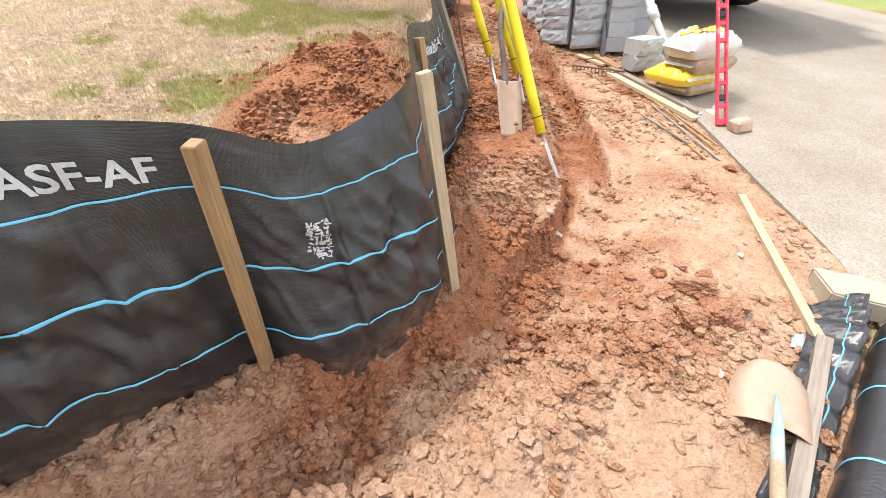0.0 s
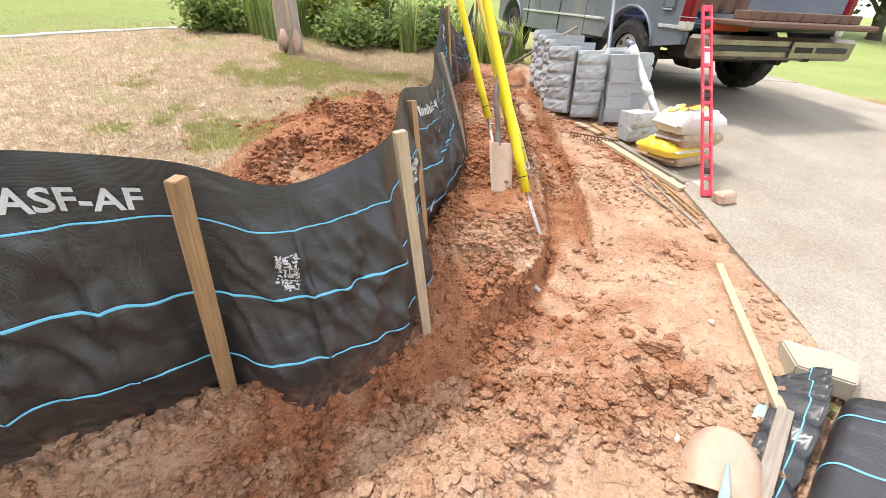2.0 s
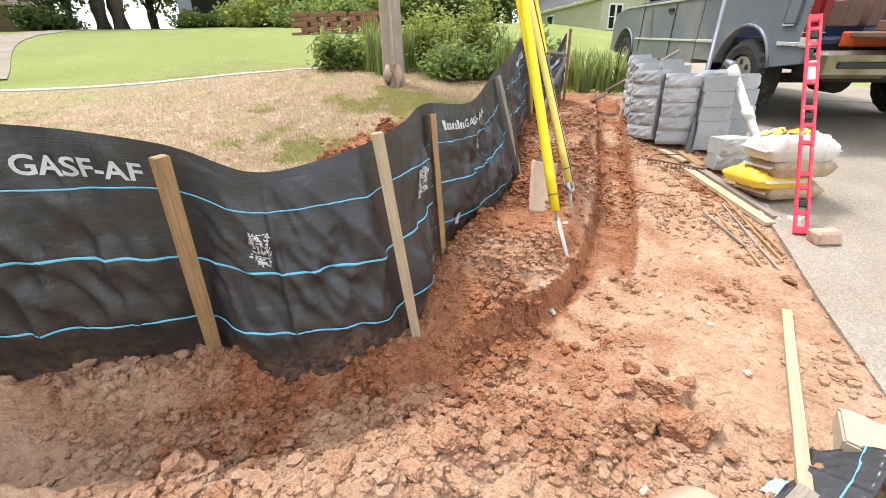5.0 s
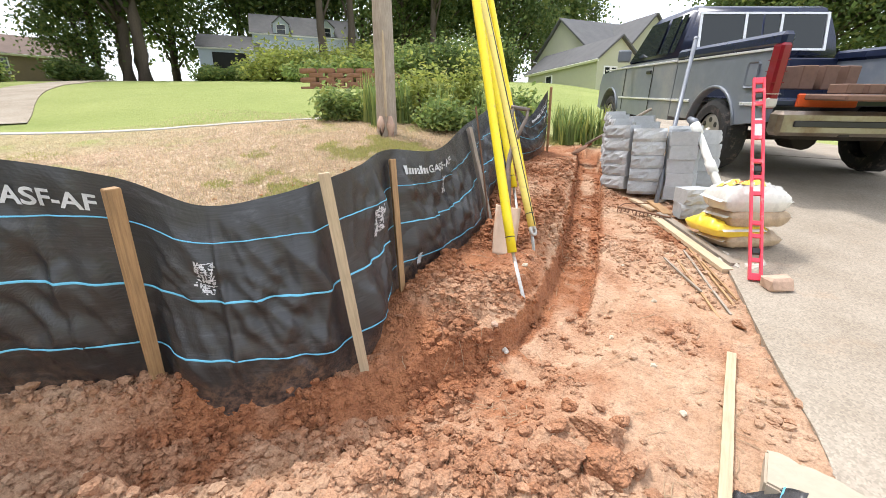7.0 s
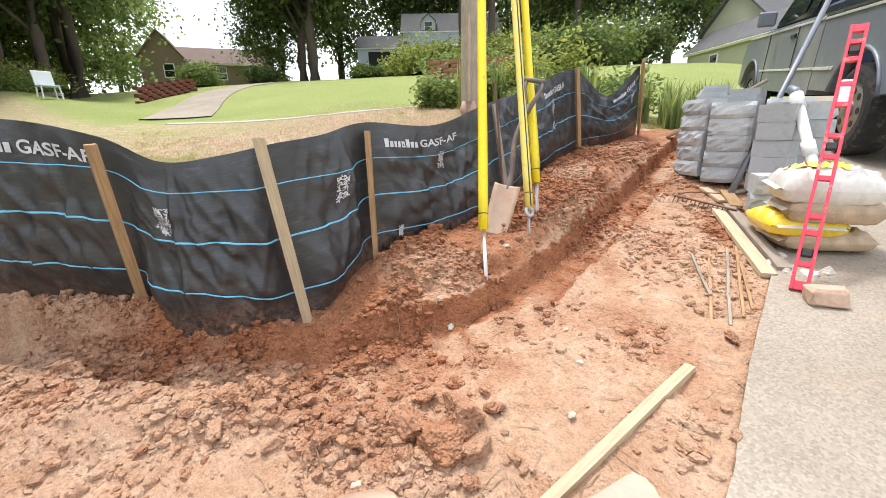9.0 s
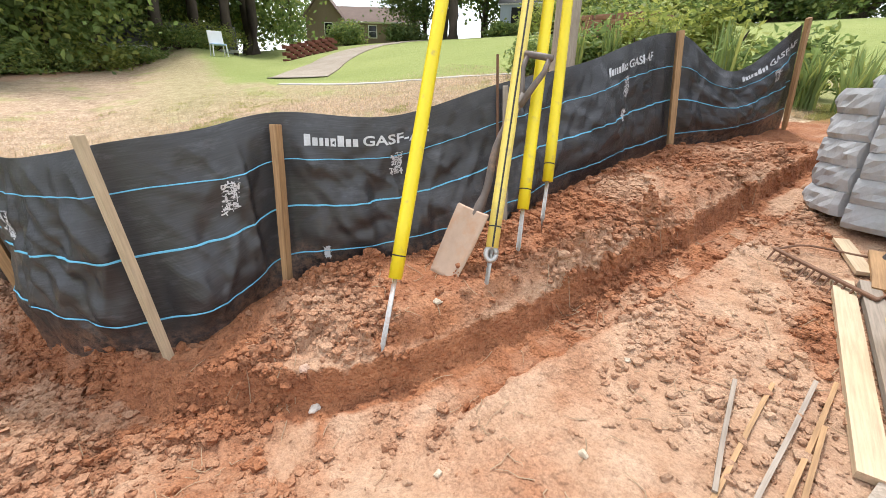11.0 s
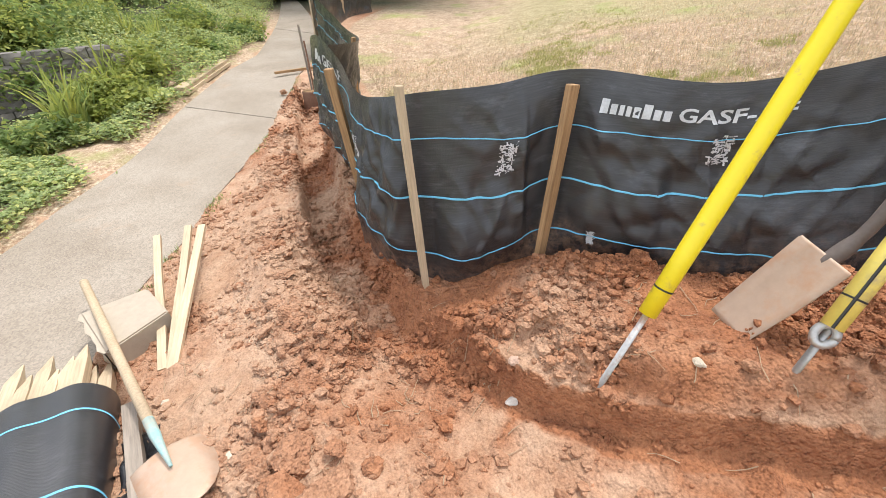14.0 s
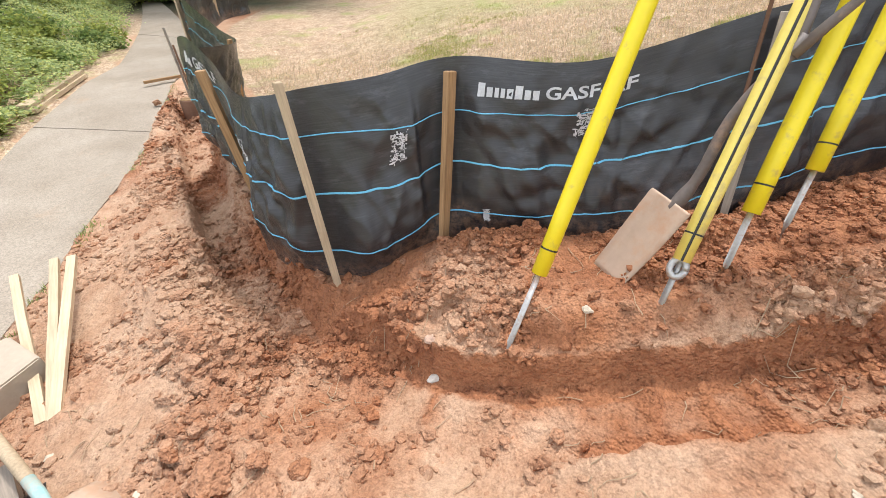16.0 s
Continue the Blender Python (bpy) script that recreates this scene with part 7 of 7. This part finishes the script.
def yard_grass():
    """Dry and green blades over the yard and along the concrete edge."""
    g = np.random.default_rng(77)
    def blades(n, x, y, length, name, material, label):
        z = ground_z(x, y)
        a, t = g.uniform(0, 6.283, n), g.uniform(0.2, 1.2, n)
        L = length * g.uniform(0.5, 1.3, n)
        dx, dy, dz = np.cos(a) * np.sin(t) * L, np.sin(a) * np.sin(t) * L, np.cos(t) * L
        wx, wy = -np.sin(a) * 0.0028, np.cos(a) * 0.0028
        v = np.stack([np.stack([x - wx, y - wy, z], -1), np.stack([x + wx, y + wy, z], -1), np.stack([x + dx, y + dy, z + dz + 0.003], -1)], 1).reshape(-1, 3)
        tagged(raw(name, v, np.arange(n * 3).reshape(-1, 3), material), label, "grass", kind="stuff")
    n = 230000
    x, y = -g.exponential(2.6, n) + 0.3, g.uniform(-1.5, 8.5, n)
    fd, _ = near_path(x, y, FENCE_LINE)
    heap = np.exp(-(((x + 0.85) / 0.75) ** 2) - ((y - 3.0) / 1.7) ** 2)
    k = (fd < -0.3) & (g.random(n) > heap * 1.4) & (x > -9)
    x, y = x[k], y[k]
    green = fbm(x * 0.9, y * 0.9, 4) + 0.25 * fbm(x * 5, y * 5, 2) > 0.3
    blades(int((~green).sum()), x[~green], y[~green], 0.055, "dry_grass", M_DRY, "thin dry straw-coloured grass over the yard")
    xg, yg = np.repeat(x[green], 3) + g.normal(0, 0.02, 3 * green.sum()), np.repeat(y[green], 3) + g.normal(0, 0.02, 3 * green.sum())
    blades(len(xg), xg, yg, 0.045, "green_grass", M_LAWNBLADE, "patches of short yellow-green grass in the yard")
    i = g.integers(150, 420, 2600)
    p = SLAB_CURVE[i]
    x, y = p[:, 0] - np.abs(g.normal(0, 0.06, len(i))) * 0.9, p[:, 1] + np.abs(g.normal(0, 0.05, len(i)))
    k = fbm(x * 3, y * 3, 2) > 0.02
    blades(int(k.sum()), x[k], y[k], 0.04, "edge_weeds", M_LEAFM, "short weeds along the concrete edge")


yard_grass()

# ---- neighbouring houses, walls, street edge ----
M_SIDING = plain("green_siding", (0.5, 0.51, 0.38), 0.7, vary=0.06, scale=1.5, bumps=0.05)
M_SIDEBLUE = plain("pale_blue_siding", (0.48, 0.54, 0.62), 0.7, vary=0.06, scale=1.5, bumps=0.05)
M_SIDEBROWN = plain("brown_siding", (0.25, 0.19, 0.14), 0.8, vary=0.15, scale=1.5, bumps=0.1)
M_SHINGLE = plain("grey_shingles", (0.12, 0.12, 0.125), 0.9, vary=0.3, scale=5, bumps=0.5)
M_SHINGLEB = plain("brown_shingles", (0.17, 0.12, 0.10), 0.9, vary=0.3, scale=5, bumps=0.5)
M_WHITE = plain("white_trim_paint", (0.78, 0.78, 0.77), 0.6, vary=0.05, scale=3, bumps=0.05)
M_SHADEIN = plain("painted_interior_shade", (0.02, 0.02, 0.02), 0.9)
M_REDWALL = plain("red_stained_boards", (0.16, 0.05, 0.035), 0.85, vary=0.3, scale=3, bumps=0.3)
M_TIMBERWALL = plain("brown_brick", (0.25, 0.12, 0.075), 0.9, vary=0.35, scale=6, bumps=0.4)


def gable_block(ob, x, y, z, w, d, h, rise, wall, roof, axis="x", over=0.35, course=0.0):
    """Walls with gables and a pitched roof; the ridge runs along axis."""
    bm = bmesh.new()
    if axis == "x":
        out = [(-d / 2, 0), (d / 2, 0), (d / 2, h), (0, h + rise), (-d / 2, h)]
        side_panel(bm, -w / 2, w / 2, out)
        half, run = d / 2, w
    else:
        out = [(-w / 2, 0), (w / 2, 0), (w / 2, h), (0, h + rise), (-w / 2, h)]
        side_panel(bm, -d / 2, d / 2, out)
        bmesh.ops.rotate(bm, verts=bm.verts, cent=(0, 0, 0), matrix=Matrix.Rotation(radians(90), 3, "Z"))
        half, run = w / 2, d
    o = part("wall", bm, wall, ob)
    o.location = (x, y, z)
    if course:
        k = 0
        bm = bmesh.new()
        while k * course < h:
            box(bm, (w + 0.03, d + 0.03, 0.02), Matrix.Translation((0, 0, k * course + 0.05)))
            k += 1
        s = part("siding_lap", bm, wall, o)
        s["kind"] = "stuff"
    slope = math.atan2(rise, half)
    L = half / math.cos(slope) + over
    for s in (-1, 1):
        bm = bmesh.new()
        box(bm, (run + 2 * over, L, 0.14), Matrix.Translation((0, s * (L / 2 - 0.0), 0)), 0.02)
        r = part("roof", bm, roof, ob)
        m = Matrix.Translation((x, y, z + h + rise + 0.06))
        if axis != "x":
            m = m @ Matrix.Rotation(radians(90), 4, "Z")
        r.matrix_local = m @ Matrix.Rotation(-s * slope, 4, "X")
        bm = bmesh.new()
        box(bm, (run + 2 * over + 0.04, 0.05, 0.2), Matrix.Translation((0, s * (L + 0.02), -0.06)), 0.01)
        e = part("fascia", bm, M_WHITE, r)
    return o


def window_at(ob, m, w, h, cross=True):
    wn_ = new("window")
    wn_.parent = ob
    wn_.matrix_local = m
    bm = bmesh.new()
    for sx in (-1, 1):
        box(bm, (0.1, 0.08, h + 0.2), Matrix.Translation((sx * (w / 2 + 0.05), 0, h / 2)), 0.01)
    for z in (-0.05, h + 0.05) + ((h / 2,) if cross else ()):
        box(bm, (w, 0.08, 0.1 if z != h / 2 else 0.05), Matrix.Translation((0, 0, z)), 0.01)
    part("frame", bm, M_WHITE, wn_)
    bm = bmesh.new()
    box(bm, (w, 0.03, h), Matrix.Translation((0, 0.0, h / 2)))
    part("pane", bm, M_WINDOW, wn_)


def green_house():
    x, y = at_az(4.2, 40)
    ob = thing("house", pose(x, y, 3.5, 0, 0, -47), "two-storey pale green clapboard house with grey gable roofs", "house")
    gable_block(ob, -1.6, 2.5, 0, 7, 8, 4.4, 2.7, M_SIDING, M_SHINGLE, "y", 0.3, course=0.16)
    gable_block(ob, 1.0, 3.6, 0, 5.2, 4.6, 4.4, 2.3, M_SIDING, M_SHINGLE, "x", 0.25, course=0.16)
    gable_block(ob, 1.45, -1.9, 0, 8.9, 3.8, 2.8, 1.5, M_SIDING, M_SHINGLE, "x", 0.3, course=0.16)
    for k in (-2.9, -2.3):
        window_at(ob, pose(5.93, k, 0.8, 0, 0, 90), 0.42, 1.4)
    window_at(ob, pose(3.63, 3.6, 4.6, 0, 0, 90), 0.6, 0.9)
    window_at(ob, pose(0.2, -3.83, 0.6), 0.7, 1.6, False)


def blue_house():
    x, y = at_az(41, 47)
    ob = thing("house", pose(x, y, float(plane_z(x, y)) + 0.8, 0, 0, 42) @ Matrix.Scale(0.64, 4), "two-storey pale blue house with white porch and open garage", "house")
    gable_block(ob, 2.5, 1, 0, 15, 8, 5.4, 3.2, M_SIDEBLUE, M_SHINGLE, "x", course=0.22)
    gable_block(ob, -8.2, -1.0, 0, 7.5, 7.5, 2.8, 2.2, M_SIDEBLUE, M_SHINGLE, "x", course=0.22)
    bm = bmesh.new()
    box(bm, (22, 8.4, 3.0), Matrix.Translation((-1.0, 0.4, -1.5)))
    part("foundation", bm, M_SIDEBLUE, ob)
    # solid near-black panel on the wall paints the shade inside the open garage
    bm = bmesh.new()
    box(bm, (4.6, 0.3, 2.2), Matrix.Translation((-8.0, -4.72, 1.1)))
    part("garage_opening", bm, M_SHADEIN, ob, "near-black panel painting the shade in the open garage doorway")
    bm = bmesh.new()
    box(bm, (12, 2.2, 0.18), Matrix.Translation((2.5, -4.2, 2.9)), 0.03)
    po = part("porch_roof", bm, M_WHITE, ob, "white porch roof edge")
    for k in range(5):
        bm = bmesh.new()
        tube(bm, [(-3.2 + 2.85 * k, -5.1, 0), (-3.2 + 2.85 * k, -5.1, 2.85)], 0.09, 10)
        part("porch_post", bm, M_WHITE, ob)
    for k in range(3):
        window_at(ob, pose(-2.0 + 4.0 * k, -3.05, 0.7), 1.2, 1.7)
    for k in range(2):
        gable_block(ob, -1.0 + 6.5 * k, -2.0, 5.2, 2.2, 2.2, 1.5, 1.0, M_SIDEBLUE, M_SHINGLE, "y", 0.2)
        window_at(ob, pose(-1.0 + 6.5 * k, -3.15, 5.35), 1.1, 1.2)


def brown_house():
    x, y = at_az(67, 62)
    ob = thing("house", pose(x, y, float(plane_z(x, y)) - 0.4, 0, 0, 62), "single-storey brown house under a brown gable roof", "house")
    gable_block(ob, 0, 0, 0, 12, 7, 3.0, 2.0, M_SIDEBROWN, M_SHINGLEB, "x", course=0.25)
    gable_block(ob, -5.2, -2.0, 0, 4.2, 6, 3.3, 2.6, M_SIDEBROWN, M_SHINGLEB, "y", course=0.25)
    for k in (-4.6, 0.5, 4.0):
        window_at(ob, pose(k, -5.05 if k < -4 else -3.55, 1.2), 0.9, 1.3)


def low_house():
    x, y = at_az(89, 38)
    ob = thing("house", pose(x, y, 1.35, 0, 0, 84), "low grey house half hidden at the edge of the woods", "house")
    gable_block(ob, 0, 0, 0, 9, 6, 2.2, 1.6, M_SIDEBLUE, M_SHINGLE, "x", course=0.22)
    for k in (-2.4, 0.6, 2.8):
        window_at(ob, pose(k, -3.05, 0.8), 0.8, 1.0)
    bm = bmesh.new()
    for k in range(22):
        box(bm, (0.06, 0.04, 0.9), Matrix.Translation((-5 + 0.5 * k, -4.6, 0.5)))
    box(bm, (11, 0.05, 0.08), Matrix.Translation((0, -4.6, 0.92)))
    box(bm, (11, 0.05, 0.08), Matrix.Translation((0, -4.6, 0.3)))
    part("porch_rail", bm, M_WHITE, ob, "white porch rail")


def wall_run(name, a, b, h, courses, blockw, material, label, category, seed, drop=0.0, thick=0.25):
    """A wall of separate blocks in running bond."""
    a, b = Vector(a), Vector(b)
    ob = thing(name, (a.x, a.y, a.z), label, category, kind="structure")
    d = b - a
    yaw = math.degrees(math.atan2(d.y, d.x))
    ch = h / courses
    meshes = []
    for s in range(4):
        g = np.random.default_rng(seed + s)
        bm = bmesh.new()
        n = 5
        v = [[bm.verts.new((blockw * 0.985 * (i / n - 0.5), -thick / 2 - 0.012 * g.random() + 0.014 * (i in (0, n) or j in (0, 3)), ch * 0.965 * j / 3)) for i in range(n + 1)] for j in range(4)]
        for j in range(3):
            for i in range(n):
                bm.faces.new((v[j][i], v[j][i + 1], v[j + 1][i + 1], v[j + 1][i]))
        bk = [bm.verts.new((sx * blockw * 0.49, thick / 2, z)) for sx, z in ((-1, 0), (1, 0), (1, ch * 0.965), (-1, ch * 0.965))]
        bm.faces.new((bk[1], bk[0], bk[3], bk[2]))
        bm.faces.new([bk[3], *v[3], bk[2]])
        bm.faces.new([v[0][k] for k in range(n, -1, -1)] + [bk[0], bk[1]])
        bm.faces.new([bk[0]] + [v[j][0] for j in range(4)] + [bk[3]])
        bm.faces.new([bk[2]] + [v[j][n] for j in range(3, -1, -1)] + [bk[1]])
        bmesh.ops.recalc_face_normals(bm, faces=bm.faces)
        me = bpy.data.meshes.new("block")
        bm.to_mesh(me)
        bm.free()
        me.materials.append(material)
        meshes.append(me)
    n = int(math.hypot(d.x, d.y) / blockw)
    for c in range(courses):
        for k in range(n):
            t = (k + 0.5 + 0.5 * (c % 2)) / n
            o = new("block", meshes[(k * 3 + c) % 4])
            o.parent = ob
            o.matrix_local = pose(d.x * t, d.y * t, d.z * t + c * ch, 0, 0, yaw)
    return ob


green_house()
blue_house()
brown_house()
low_house()
wall_run("retaining_wall", (0.6, -5.94, -0.16), (-3.7, -4.25, -0.16), 0.95, 7, 0.3, M_WALL, "weathered grey concrete block retaining wall behind the plants", "retaining wall", 5)
x1, y1 = at_az(41.5, 17.5)
x2, y2 = at_az(30, 16.5)
wall_run("garden_wall", (x1, y1, float(plane_z(x1, y1)) - 0.1), (x2, y2, float(plane_z(x2, y2)) - 0.1), 0.8, 5, 0.6, M_TIMBERWALL, "low red-brown garden wall below the shrubs", "garden wall", 15)
x1, y1 = at_az(75.5, 24)
x2, y2 = at_az(70, 27)
wall_run("garden_wall", (x1, y1, float(plane_z(x1, y1)) - 0.1), (x2, y2, float(plane_z(x2, y2)) - 0.1), 0.8, 5, 0.5, M_REDWALL, "low dark red garden wall below the brown house", "garden wall", 25)


def ribbon(name, rows, width, lift, material, label, category, thick=0.15):
    """A strip of paving or kerb along points on the ground."""
    c = spline(rows, 80)
    t = np.gradient(c, axis=0)
    t /= np.linalg.norm(t, axis=1)[:, None]
    nrm = np.stack([-t[:, 1], t[:, 0]], -1)
    V = []
    for s, dz in ((-1, -thick), (-1, 0), (-0.33, 0.01), (0.33, 0.01), (1, 0), (1, -thick)):
        p = c + nrm * s * width / 2
        V.append(np.stack([p[:, 0], p[:, 1], sheet_z(p[:, 0], p[:, 1]) + lift + dz], -1))
    V = np.stack(V, 1).reshape(-1, 3)
    ob = raw(name, V, grid_faces(80, 6)[:, ::-1], material)
    return tagged(ob, label, category, kind="structure")


# street kerb beyond the yard and the neighbour's drive
kerb = [(-9.9, 4.05), (-8.8, 4.9), (-7.5, 5.95), (-5.4, 7.63), (-3.4, 9.2)]
ribbon("kerb", kerb, 0.3, 0.02, M_CURB, "pale concrete kerb along the far side of the yard", "kerb")
ribbon("neighbour_drive", [at_az(72, 14.5), at_az(67.5, 23), at_az(63.5, 29), at_az(59.5, 35), at_az(56, 41)], 1.9, 0.03, M_CONC, "pale concrete drive climbing the neighbour's lawn", "driveway", 0.6)


def garden_chair():
    x, y = at_az(82.5, 24)
    ob = thing("garden_chair", pose(x, y, float(plane_z(x, y)), 0, 0, 100) @ Matrix.Scale(1.2, 4), "small white and blue garden chair on the grass", "chair")
    M_B = plain("pale_blue_plastic", (0.35, 0.5, 0.7), 0.5)
    for sx in (-1, 1):
        for sy in (-1, 1):
            bm = bmesh.new()
            tube(bm, [(sx * 0.27, sy * 0.25, 0), (sx * 0.24, sy * 0.22, 0.42)], 0.025, 8)
            part("leg", bm, M_WHITE, ob)
    bm = bmesh.new()
    box(bm, (0.55, 0.5, 0.05), Matrix.Translation((0, 0, 0.43)), 0.015)
    part("seat", bm, M_B, ob)
    bm = bmesh.new()
    box(bm, (0.55, 0.05, 0.5), pose(0, 0.25, 0.7, -12), 0.015)
    part("backrest", bm, M_WHITE, ob)


garden_chair()

# ---- true size: the plan above is drawn 1.2 times larger than life ----
LIFE = Matrix.Scale(SIZE, 4)
for o in list(scene.objects):
    if o.parent is None and o.type in {"MESH", "EMPTY"}:
        o.matrix_basis = LIFE @ o.matrix_basis
